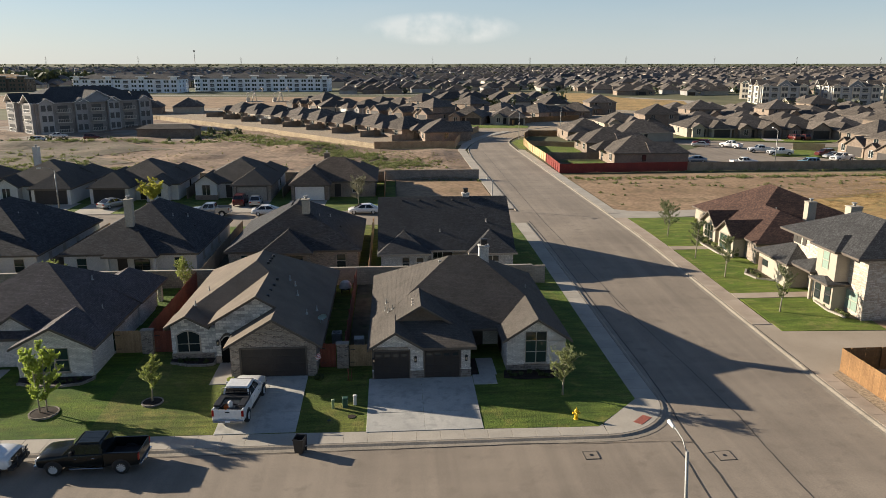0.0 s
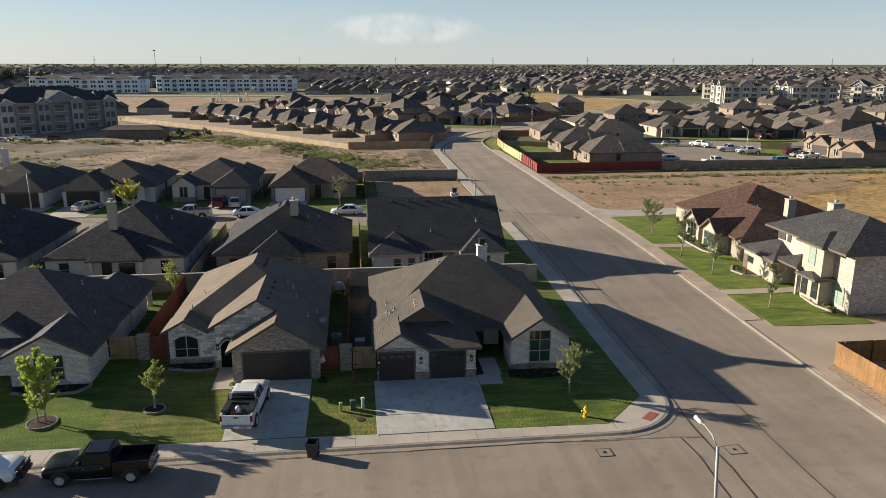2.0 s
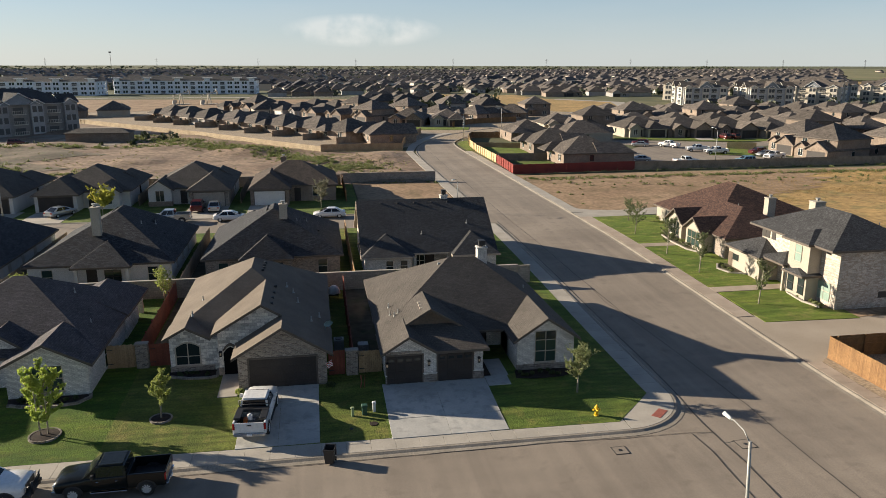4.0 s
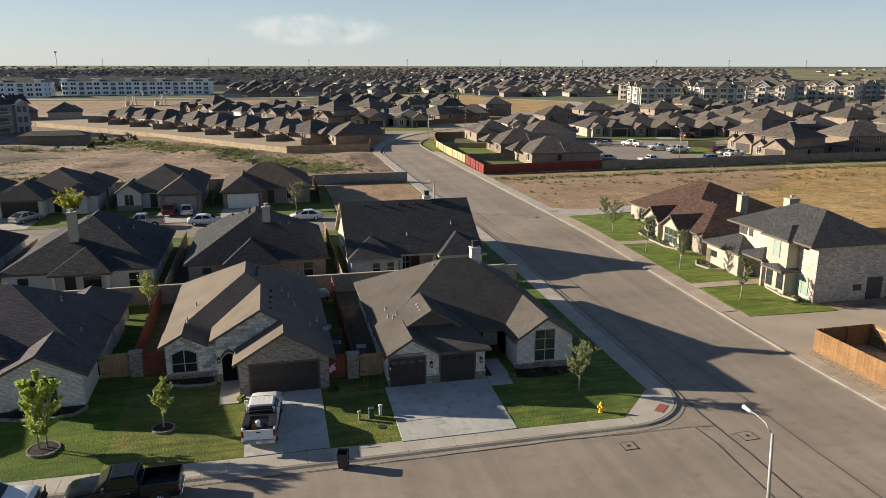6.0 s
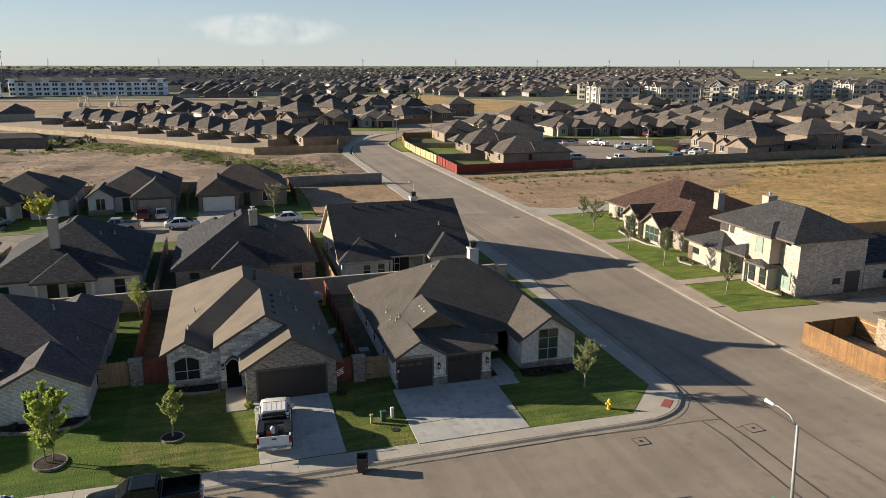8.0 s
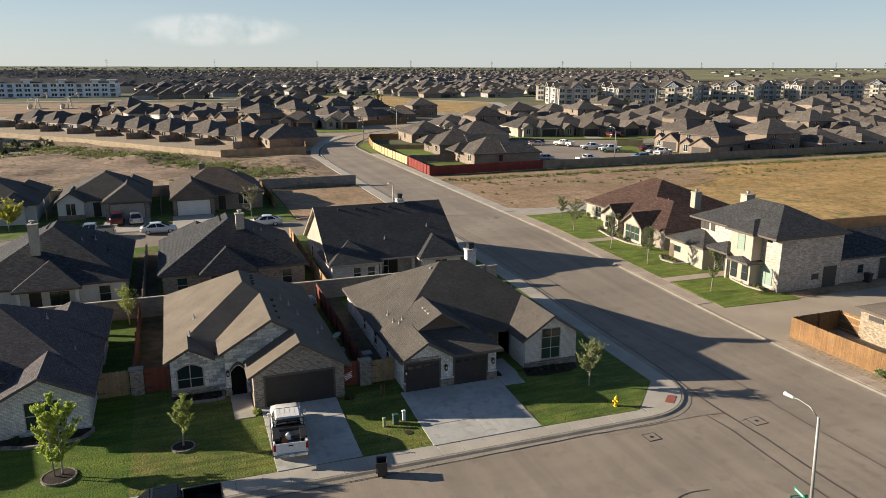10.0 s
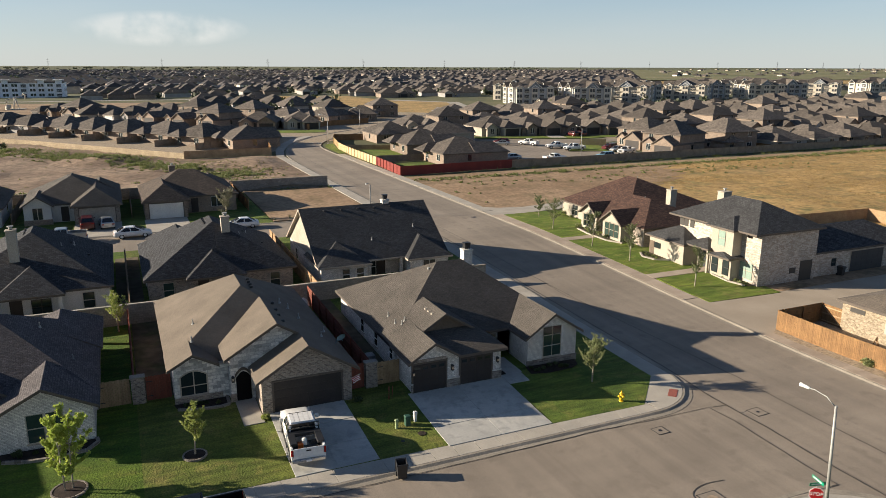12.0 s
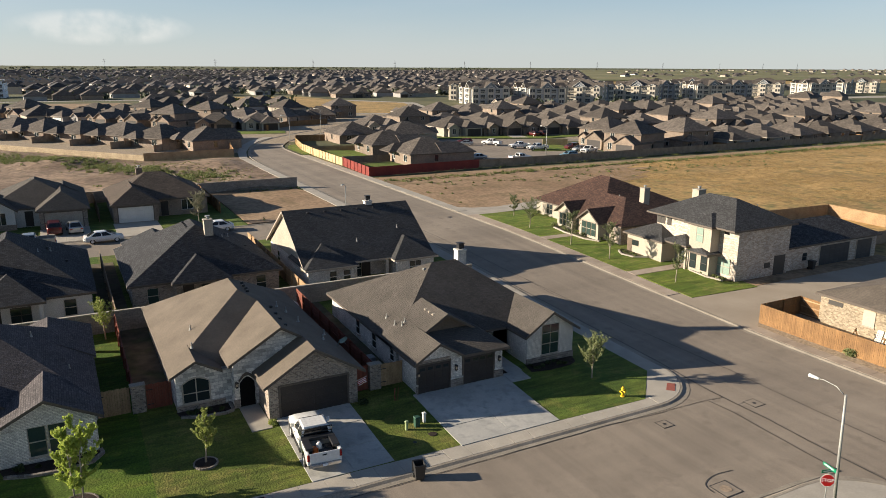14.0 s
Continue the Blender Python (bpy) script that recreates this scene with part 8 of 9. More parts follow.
def stop_sign(x, y, rot):
    z = gs(y) + 0.13
    h = thing("stop_sign", "red octagonal stop sign with green street blades", "sign", (0, 0, 0))
    bm = bmesh.new()
    tube(bm, [(0, 0.03, -0.1), (0, 0.03, 2.75)], 0.03, n=8)
    part("post", bm, M["metal"], h)
    for nm, r, y0, mat in (("border", 0.38, 0.0, "sign_white"), ("face", 0.35, -0.006, "sign_red")):
        bm = bmesh.new()
        o = [(r * math.cos(math.pi / 8 + k * math.pi / 4), 2.05 + r * math.sin(math.pi / 8 + k * math.pi / 4)) for k in range(8)]
        f, g = [bm.verts.new((a, y0 - 0.004, b)) for a, b in o], [bm.verts.new((a, y0 + 0.004, b)) for a, b in o]
        bm.faces.new(f); bm.faces.new(g[::-1])
        for i in range(8):
            bm.faces.new((f[i], f[(i + 1) % 8], g[(i + 1) % 8], g[i]))
        pl = part(nm, bm, M[mat], h)
    text_mesh("lettering", "STOP", 0.27, M["sign_white"], pose(0, -0.014, 2.05, 90, 0, 0), h)
    for k, (zz, r) in enumerate(((2.62, 20), (2.82, -70))):
        bm = bmesh.new()
        vs = box(bm, -0.45, -0.008, zz - 0.09, 0.45, 0.008, zz + 0.09)
        bmesh.ops.transform(bm, matrix=pose(0, 0, 0, 0, 0, r), verts=vs)
        bl = part("street_blade", bm, M["sign_green"], h)
        bm = bmesh.new()
        vs = box(bm, -0.36, -0.014, zz - 0.03, 0.30, 0.014, zz + 0.03)
        bmesh.ops.transform(bm, matrix=pose(0, 0, 0, 0, 0, r), verts=vs)
        part("lettering_bar", bm, M["sign_white"], bl)
    h.matrix_basis = pose(x, y, z, 0, 0, rot)


stop_sign(10.75, 29.05, -35)


def clutter_boxes():
    h = thing("air_conditioner", "grey air-conditioning unit beside the house wall", "air conditioner", (-5.6, 58.0, yard(-5.6, 58)))
    for x, y in ((-5.55, 58.2), (-3.7, 57.0)):
        z = yard(x, y)
        bm = bmesh.new()
        box(bm, x - 0.4, y - 0.4, z, x + 0.4, y + 0.4, z + 0.85, bevel=0.03)
        part("casing", bm, M["metal"], h) if x < -5 else solo("air_conditioner", bm, M["metal"], "grey air-conditioning unit in the side passage", "air conditioner", (x, y, z))
    bm = bmesh.new()
    z = yard(-5.55, 58.2)
    tube(bm, [(-5.55, 58.2, z + 0.84), (-5.55, 58.2, z + 0.89)], 0.3, n=16)
    part("fan_grille", bm, M["metal_dark"], h)


clutter_boxes()
# orange marker stakes leaning on the lawn
for k, (dx, lean) in enumerate(((0, 8), (0.12, -6), (0.28, 4))):
    x, y = -4.3 + dx, 51.0
    bm = bmesh.new()
    tube(bm, [(x, y, yard(x, y) - 0.05), (x + math.tan(radians(lean)) * 0.9, y, yard(x, y) + 0.95)], 0.022, n=6)
    solo("marker_stake", bm, M["wood_red"], "thin reddish stake stuck in the lawn", "stake", (x, y, yard(x, y)), "marker stakes")


def covered_grill(x, y):
    """A barbecue under a slumped pale cover."""
    z = yard(x, y)
    h = thing("barbecue", "barbecue under a crumpled pale cover in the side yard", "barbecue", (x, y, z))
    bm = bmesh.new()
    for sx in (-0.4, 0.4):
        for sy in (-0.22, 0.22):
            tube(bm, [(x + sx, y + sy, z - 0.02), (x + sx, y + sy, z + 0.5)], 0.03, n=6)
    box(bm, x - 0.45, y - 0.26, z + 0.3, x + 0.45, y + 0.26, z + 0.55)
    part("cart", bm, M["metal_dark"], h)
    bm = bmesh.new()
    rnd = random.Random(6)
    rings = []
    for k, (r, hh) in enumerate(((1.0, 0.45), (0.96, 0.8), (0.8, 1.05), (0.45, 1.22), (0.08, 1.25))):
        rings.append([bm.verts.new((x + 0.62 * r * math.cos(i * math.tau / 12) * rnd.uniform(0.88, 1.1), y + 0.4 * r * math.sin(i * math.tau / 12) * rnd.uniform(0.88, 1.1), z + hh + rnd.uniform(-0.05, 0.05))) for i in range(12)])
    for a, b in zip(rings, rings[1:]):
        for i in range(12):
            bm.faces.new((a[i], a[(i + 1) % 12], b[(i + 1) % 12], b[i]))
    bm.faces.new(rings[-1])
    part("cover", bm, M["white_plastic"], h)


covered_grill(-5.6, 70.6)


def trestle(x, y, rot):
    """A small wooden A-frame trestle."""
    z = flat13(x, y)
    h = thing("trestle", "brown wooden A-frame trestle by the stone wall", "trestle", group="wooden trestles")
    for sx in (-0.25, 0.25):
        for sy in (-1, 1):
            bm = bmesh.new()
            tube(bm, [(sx, 0.34 * sy, 0.0), (sx * 0.6, 0.03 * sy, 1.05)], 0.035, n=5)
            part("leg", bm, M["wood_orange"], h)
    bm = bmesh.new()
    box(bm, -0.4, -0.05, 1.0, 0.4, 0.05, 1.1, bevel=0.01)
    part("top_rail", bm, M["wood_orange"], h)
    bm = bmesh.new()
    box(bm, -0.22, -0.22, 0.42, 0.22, 0.22, 0.46)
    part("tray", bm, M["wood_orange"], h)
    h.matrix_basis = pose(x, y, z, 0, 0, rot)


trestle(36.3, 44.3, 25)
trestle(36.4, 41.6, 100)


def game_board(y):
    """A white board dotted with dark holes, leaning on the stone wall."""
    z = flat13(37.7, y)
    h = thing("game_board", "off-white board with dark round holes leaning on stone wall", "game board", (37.6, y, z), group="leaning boards")
    tilt = Matrix.Translation((37.62, y, z)) @ Matrix.Rotation(radians(20), 4, "Y")
    bm = bmesh.new()
    box(bm, -0.02, -0.28, 0, 0.02, 0.28, 1.15, bevel=0.008)
    bm.transform(tilt)
    board = part("board", bm, M["stucco_pale"], h)
    for i in range(3):
        for j in range(4):
            bm = bmesh.new()
            tube(bm, [(-0.023, -0.16 + 0.16 * i, 0.3 + 0.18 * j), (-0.018, -0.16 + 0.16 * i, 0.3 + 0.18 * j)], 0.045, n=8)
            bm.transform(tilt)
            part("hole", bm, M["frame_dark"], board)


game_board(42.45)
game_board(43.1)
# ---- the subdivision beyond ----
TPL = [
    gen_house("brown brick subdivision house with a hipped roof", 13.0, 17.0, -1, group="subdivision houses"),
    gen_house("tan brick subdivision house with a gabled garage", 13.5, 16.0, 1, hipg=False, group="subdivision houses"),
    gen_house("two-storey brown brick subdivision house", 12.0, 15.0, 1, True, hipg=False, group="subdivision houses"),
    gen_house("grey subdivision house with a white garage door", 14.0, 18.0, -1, mats=("shingle_far", "trim_tan", "stucco_grey"), gmat="door_white", group="subdivision houses"),
    gen_house("cream subdivision house with a brown garage door", 13.0, 17.0, 1, mats=("shingle_far", "trim_tan", "stucco"), small=True, group="subdivision houses"),
]
PLACED = []
_used = set()


def lot(x, y, rot, kind):
    """Set a house on its lot: the point is the middle of its plan."""
    off = Vector((0, 8.5, 0))
    off.rotate(Euler((0, 0, radians(rot))))
    m = pose(x - off.x, y - off.y, gs(y) + 0.1, 0, 0, rot)
    if kind in _used:
        copy_thing(TPL[kind], m)
    else:
        _used.add(kind)
        TPL[kind].matrix_basis = m
    PLACED.append((x, y))


pick = random.Random(21)


def kind_of(tall=0.18):
    return 2 if pick.random() < tall else pick.choice((0, 1, 0, 3, 4, 1))


# row along the pale fence, then the row across their street
for k in range(9):
    lot(14 - 9.3 * k, 213 + 12.2 * k, 127 if k else 100, 1 if k == 0 else (0, 1, 0, 0, 1, 3, 0, 1)[k - 1])
for x, y, r, k in ((27, 270.5, -20, 1), (40.5, 267.5, -8, 4), (58, 293, 127, 0), (73, 298, 160, 1), (87, 314, 180, 2), (45, 300, 127, 3)):
    lot(x, y, r, k)
for k in range(7):
    lot(15 - 9.3 * k, 286 + 12.2 * k, -53, kind_of(0.25))
for k in range(5):
    lot(32 - 9.3 * k, 308 + 12.2 * k, 127, kind_of(0.25))
# beside the red fence and round the court
for x, y, r, k in ((54.5, 161.5, 90, 0), (54.0, 182.5, 90, 0), (54.5, 215.0, 180, 0), (70.5, 207.0, 90, 4), (72.5, 238.0, 0, 4), (112.5, 157.5, -75, 2), (114.5, 170.5, -82, 2)):
    lot(x, y, r, k)
for k in range(5):
    lot(92 + 13.2 * k, 219.5 - 2.9 * k, 0, (4, 1, 1, 0, 2)[k])
for k in range(6):
    lot(86 + 13.5 * k, 242 - 1.5 * k, 180, kind_of(0.3))
for k in range(1, 6):
    lot(82 + 14.5 * k, 266, 0, kind_of(0.3))
for k in range(13):
    lot(131 + 14.8 * k, 158.5 + 0.4 * k, 180, 2 if k in (0,) else (0, 3, 4, 0, 1)[k % 5])
for k in range(11):
    lot(162 + 14.8 * k, 188, 0, 2 if k in (1, 5) else kind_of(0.1))
for k in range(10):
    lot(163 + 14.8 * k, 212, 180, kind_of(0.15))
for j, (y, r) in enumerate(((243, 0), (267, 180), (298, 0))):
    for k in range(13):
        lot(168 + 14.8 * k + 3 * j, y, r, kind_of(0.1))
for k in range(1, 6):
    lot(99 + 14.5 * k, 298, 180, kind_of(0.3))

# board fences between the back yards
for k in range(9):
    x, y = 14 - 9.3 * k, 213 + 12.2 * k
    fence("fence", [(x + 1.5 - 4.6, y - 2.0 + 6.1), (x - 10.5 - 4.6, y - 10.8 + 6.1)], 1.8, "wood_grey", "weathered board fence between two back yards", field_z, 0.8, rails=False)
for k in range(12):
    x = 138.4 + 14.8 * k
    fence("fence", [(x, 149.2), (x, 160)], 1.8, "wood_orange" if k % 4 == 0 else "wood_grey", "board fence between two back yards", field_z, 0.8, rails=False)
fence("fence", [(34.6, 195.5), (47, 190.5)], 1.3, "wood_raw", "pale rail fence across a green back yard", field_z, 0.8)
fence("fence", [(34.6, 166.8), (46, 165.9)], 1.6, "wood_grey", "weathered fence across a back yard", field_z, 0.8)
fence("fence", [(37.2, 212.5), (39.6, 220.0), (48, 218.5)], 1.8, "wood_orange", "tan board fence at the back of the corner yard", field_z, 0.4)
fence("fence", [(41.0, 258.0), (51.0, 272.0), (70.0, 280.0)], 1.9, "wood_orange", "tan board fence along the far street", field_z, 0.4)
fence("fence", [(99.8, 180.5), (106.5, 177.8)], 1.8, "wood_pale", "new yellow pine fence beside the court lawn", field_z, 0.3)

# yards of the subdivision
drape("lawn_court", [(88.3, 168.7), (98.5, 165.4), (104, 177), (103, 183.6), (93.5, 177)], lambda x, y: gs(y) + 0.14, M["grass_bright"], "green lawn in the middle of the court", "lawn", 8, skirt=0)
drape("lawn_fence_yard", [(34.2, 167.5), (45, 167), (45.0, 176), (46.6, 189.8), (35.0, 194.6)], lambda x, y: gs(y) + 0.1, M["grass_bright"], "yellow-green back yard lawn behind the pale fence", "lawn", 8, skirt=0)
drape("lawn_red_fence", [(36.3, 163.5), (40.5, 154), (45.5, 154), (45.5, 163.5)], lambda x, y: gs(y) + 0.1, M["grass"], "small green lawn behind the red fence", "lawn", 8, skirt=0)
drape("lawn_verge", [(31.3, 186), (33.2, 186), (34.0, 197), (36.4, 210), (34.2, 209), (31.8, 202)], lambda x, y: gs(y) + 0.15, M["grass_bright"], "green verge inside the bend", "lawn", 8, skirt=0)
drape("lawn_far_row", [(28, 249), (44, 246), (46.5, 256), (24, 261)], lambda x, y: gs(y) + 0.12, M["grass_bright"], "green front lawns across the far street", "lawn", 8, skirt=0)
drape("lawn_court_row", [(82, 208.5), (92, 205), (112, 196.8), (150, 197.8), (150, 203), (117, 203), (95, 211), (82, 213)], lambda x, y: gs(y) + 0.12, M["grass_bright"], "green front lawns of the court houses", "lawn", 8, skirt=0)
drape("drive_court", [(95.5, 154), (103.5, 153), (104.5, 169), (99.2, 166.5), (100.4, 157)], lambda x, y: gs(y) + 0.12, M["concrete"], "pale concrete driveway beside the court", "pavement", 8, skirt=0)
drape("drive_court_row", [(103.5, 202), (108.5, 200.4), (110.5, 208), (105.5, 208)], lambda x, y: gs(y) + 0.14, M["concrete"], "pale concrete driveway of a court house", "pavement", 8, skirt=0)
drape("corner_lot", [(-4.5, 190.4), (14.8, 191.2), (19.5, 216), (26, 236), (14, 226), (2, 206)], lambda x, y: gs(y) + 0.08, M["dirt"], "reddish bare dirt yard inside the tan fence", "ground", 8, skirt=0)
drape("dry_meadow", [(96, 392), (104, 335), (118, 327), (148, 364), (164, 415), (140, 452), (134, 520), (62, 545), (55, 470), (100, 440)], field_z, M["dry_grass"], "open dry meadow among the houses", "ground", 30, skirt=0)
drape("road_meadow", [(100, 333), (119, 320), (154, 360), (172, 415), (148, 458), (140, 452), (164, 415), (148, 364), (118, 327), (104, 335)], lambda x, y: gs(y) + 0.09, M["concrete"], "pale concrete street curving round the dry meadow", "road", 30, skirt=0)
drape("subdivision_ground", [(-120, 262), (-46, 243), (-8, 193), (14, 193), (28, 214), (60, 228), (120, 228), (120, 200), (118, 149), (420, 153), (420, 330), (60, 344), (-110, 380)], lambda x, y: gs(y) + 0.03, M["gravel"], "trodden brown ground of the subdivision yards", "ground", 40, skirt=0)
drape("pump_lot", [(-150, 350), (-20, 380), (20, 470), (-260, 500), (-260, 400)], field_z, M["dirt"], "reddish dirt lot with two pump jacks", "ground", 40, skirt=0)
drape("road_subdivision", [(-76, 370), (-70, 374), (34, 235), (28, 230)], lambda x, y: gs(y) + 0.07, M["asphalt"], "asphalt street between two rows of houses", "road", 40, skirt=0)
drape("road_subdivision_east", [(150, 197), (340, 197), (340, 203), (150, 203)], lambda x, y: gs(y) + 0.07, M["asphalt"], "asphalt street between rows of houses", "road", 40, skirt=0)
drape("road_apartments", [(150, 352), (700, 352), (700, 372), (150, 372)], lambda x, y: gs(y) + 0.08, M["concrete"], "pale car park before the apartments", "road", 40, skirt=0)
drape("road_bypass", [(-600, 505), (30, 500), (30, 508), (-600, 515)], lambda x, y: gs(y) + 0.09, M["concrete"], "pale road before the white apartments", "road", 60, skirt=0)
drape("apartment_lot", [(-140, 212), (-62, 210), (-56, 232), (-62, 275), (-140, 275)], lambda x, y: gs(y) + 0.10, M["asphalt"], "worn asphalt car park before the dark apartments", "road", 40, skirt=0)
drape("far_green", [(520, 900), (2600, 700), (4200, 2600), (900, 2600)], lambda x, y: 1.4 + (8.0 * sstep(2000, 4990, math.hypot(x, y)) if y > 900 else 0) + 1.2, M["weed_ground"], "far olive-green pasture", "ground", 200, skirt=0)
drape("far_tan", [(420, 700), (2600, 600), (2600, 690), (520, 880)], lambda x, y: 1.5, M["dry_grass"], "far strip of tan ground", "ground", 200, skirt=0)


# ---- apartments ----
def apartment(label, w, d, storeys, roof, wallm, trim, bays, gables=True, flat=False, group="", balcony=True):
    """An apartment block drawn round its own middle, front to -y: wall, roof, gabled bays, windows and balconies."""
    h = thing("apartment_building", label, "apartment building", group=group)
    fh = 3.1
    H = storeys * fh
    bm = bmesh.new()
    box(bm, -w / 2, -d / 2, -0.3, w / 2, d / 2, H)
    part("wall", bm, M[wallm], h)
    if flat:
        part("roof", roof_bm(-w / 2 - 0.5, -d / 2 - 0.5, w / 2 + 0.5, d / 2 + 0.5, H + 0.15, H + 0.15, H + 3.4, "x", "hh", (d * 0.5, d * 0.5), None), [M[roof], M["white_paint"], M["white_paint"]], h)
    else:
        part("roof", roof_bm(-w / 2 - 0.7, -d / 2 - 0.7, w / 2 + 0.7, d / 2 + 0.7, H + 0.15, H + 0.15, H + 4.6, "x", "hh", (d * 0.5, d * 0.5), None), [M[roof], M[trim], M[trim]], h)
    if gables and not flat:
        # the broad middle gable
        part("gable_roof", roof_bm(-w * 0.15 - 0.5, -d / 2 - 1.7, w * 0.15 + 0.5, 0, H + 0.3, H + 0.3, H + 3.6, "y", "gg", (0, 0), None), [M[roof], M["white_paint"], M["white_paint"]], h)
        bm = bmesh.new()
        f, g = [[bm.verts.new((a, yy, b)) for a, b in ((-w * 0.15, H), (w * 0.15, H), (0, H + 3.3))] for yy in (-d / 2 - 1.25, -d / 2)]
        bm.faces.new(f); bm.faces.new(g[::-1])
        for q in range(3):
            bm.faces.new((f[q], g[q], g[(q + 1) % 3], f[(q + 1) % 3]))
        part("gable", bm, M["gable_blue"], h)
    bw = w / bays
    for fy, facing in ((-d / 2, "-y"),):
        sg = -1 if facing == "-y" else 1
        for i in range(bays):
            cx = -w / 2 + (i + 0.5) * bw
            proud = (i % 4 == 0 or i == bays - 1) if flat else i % 2 == 0
            yy = fy + (sg * 1.1 if proud else 0)
            if proud:
                bm = bmesh.new()
                y0, y1 = sorted((fy - sg * 0.1, yy))
                box(bm, cx - bw * 0.36, y0, -0.3, cx + bw * 0.36, y1, H + (1.8 if flat else 0.1))
                part("bay", bm, M[trim if not flat else wallm], h)
                if not flat and gables:
                    y0, y1 = sorted((yy + sg * 0.5, fy - sg * 5))
                    part("gable_roof", roof_bm(cx - bw * 0.36 - 0.5, y0, cx + bw * 0.36 + 0.5, y1, H + 0.2, H + 0.2, H + 0.2 + bw * 0.26, "y", "gg", (0, 0), None), [M[roof], M["white_paint"], M["white_paint"]], h)
                    bm = bmesh.new()
                    ya, yb = sorted((yy, yy - sg * 0.3))
                    f = [bm.verts.new((a, ya, b)) for a, b in ((cx - bw * 0.36, H), (cx + bw * 0.36, H), (cx, H + bw * 0.26))]
                    g = [bm.verts.new((a, yb, b)) for a, b in ((cx - bw * 0.36, H), (cx + bw * 0.36, H), (cx, H + bw * 0.26))]
                    bm.faces.new(f); bm.faces.new(g[::-1])
                    for q in range(3):
                        bm.faces.new((f[q], f[(q + 1) % 3], g[(q + 1) % 3], g[q]))
                    part("gable", bm, M[trim], h)
                if flat:
                    bm = bmesh.new()
                    y0, y1 = sorted((fy - sg * 1.5, yy + sg * 0.6))
                    box(bm, cx - bw * 0.62, y0 - 0.6, H + 1.8, cx + bw * 0.62, y1 + 1.5, H + 2.3)
                    part("canopy", bm, M["white_paint"], h)
            for s in range(storeys):
                z = s * fh + 0.9
                if balcony and (i % 4 == 2 if flat else i % 2 == 1):
                    # dark panel on the wall, painting the shade within the balcony
                    bm = bmesh.new()
                    y0, y1 = sorted((yy - sg * 0.02, yy + sg * 0.03))
                    box(bm, cx - bw * 0.29, y0, z - 0.5, cx + bw * 0.29, y1, z + 1.4)
                    part("balcony_opening", bm, M["glass_dull"], h)
                    bm = bmesh.new()
                    y0, y1 = sorted((yy + sg * 0.02, yy + sg * 0.9))
                    box(bm, cx - bw * 0.4, y0, z - 0.75, cx + bw * 0.4, y1, z - 0.55)
                    ra, rb = sorted((yy + sg * 0.82, yy + sg * 0.9))
                    box(bm, cx - bw * 0.4, ra, z + 0.35, cx + bw * 0.4, rb, z + 0.45)
                    for q in range(9):
                        xx = cx - bw * 0.4 + bw * 0.8 * q / 8
                        box(bm, xx - 0.04, ra, z - 0.6, xx + 0.04, rb, z + 0.4)
                    part("balcony", bm, M["white_paint" if flat else "stucco_pale"], h)
                else:
                    for dx in (-bw * 0.17, bw * 0.17):
                        window(h, cx + dx, yy, z, 1.25 if flat else 1.15, 1.5 if flat else 1.6, facing, cols=1, sill=False, glass="glass_green" if flat else "glass_dull")
    # stacked balconies and gables on the ends
    if not flat:
        for fx, sg in ((-w / 2, -1), (w / 2, 1)):
            for cy in (-d * 0.3, d * 0.3):
                bm = bmesh.new()
                x0, x1 = sorted((fx - sg * 0.1, fx + sg * 1.0))
                box(bm, x0, cy - d * 0.15, -0.3, x1, cy + d * 0.15, H + 0.1)
                part("bay", bm, M[trim], h)
                x0, x1 = sorted((fx + sg * 1.5, fx - sg * 5))
                part("gable_roof", roof_bm(x0, cy - d * 0.15 - 0.5, x1, cy + d * 0.15 + 0.5, H + 0.2, H + 0.2, H + 0.2 + d * 0.13, "x", "gg", (0, 0), None), [M[roof], M["white_paint"], M["white_paint"]], h)
                # end balconies: dark slabs in place of their shaded depth
                bm = bmesh.new()
                for s in range(storeys):
                    x0, x1 = sorted((fx + sg * 0.9, fx + sg * 1.04))
                    box(bm, x0, cy - d * 0.10, s * fh + 0.5, x1, cy + d * 0.10, s * fh + 2.6)
                part("balcony_opening", bm, M["glass_dull"], h)
                bm = bmesh.new()
                for s in range(storeys):
                    x0, x1 = sorted((fx + sg * 1.05, fx + sg * 1.12))
                    box(bm, x0, cy - d * 0.11, s * fh + 1.35, x1, cy + d * 0.11, s * fh + 1.5)
                    box(bm, x0, cy - d * 0.11, s * fh + 0.4, x1, cy + d * 0.11, s * fh + 0.55)
                    for q in range(7):
                        yy = cy - d * 0.11 + d * 0.22 * q / 6
                        box(bm, x0, yy - 0.04, s * fh + 0.5, x1, yy + 0.04, s * fh + 1.4)
                part("balcony", bm, M["white_paint"], h)
    for s in range(storeys):
        for fx, facing in ((-w / 2, "-x"), (w / 2, "+x")):
            for k in (range(3) if flat else (1,)):
                window(h, fx, -d / 2 + d * (k + 0.5) / 3, s * fh + 0.9, 1.1, 1.4, facing, cols=1, sill=False)
    return h


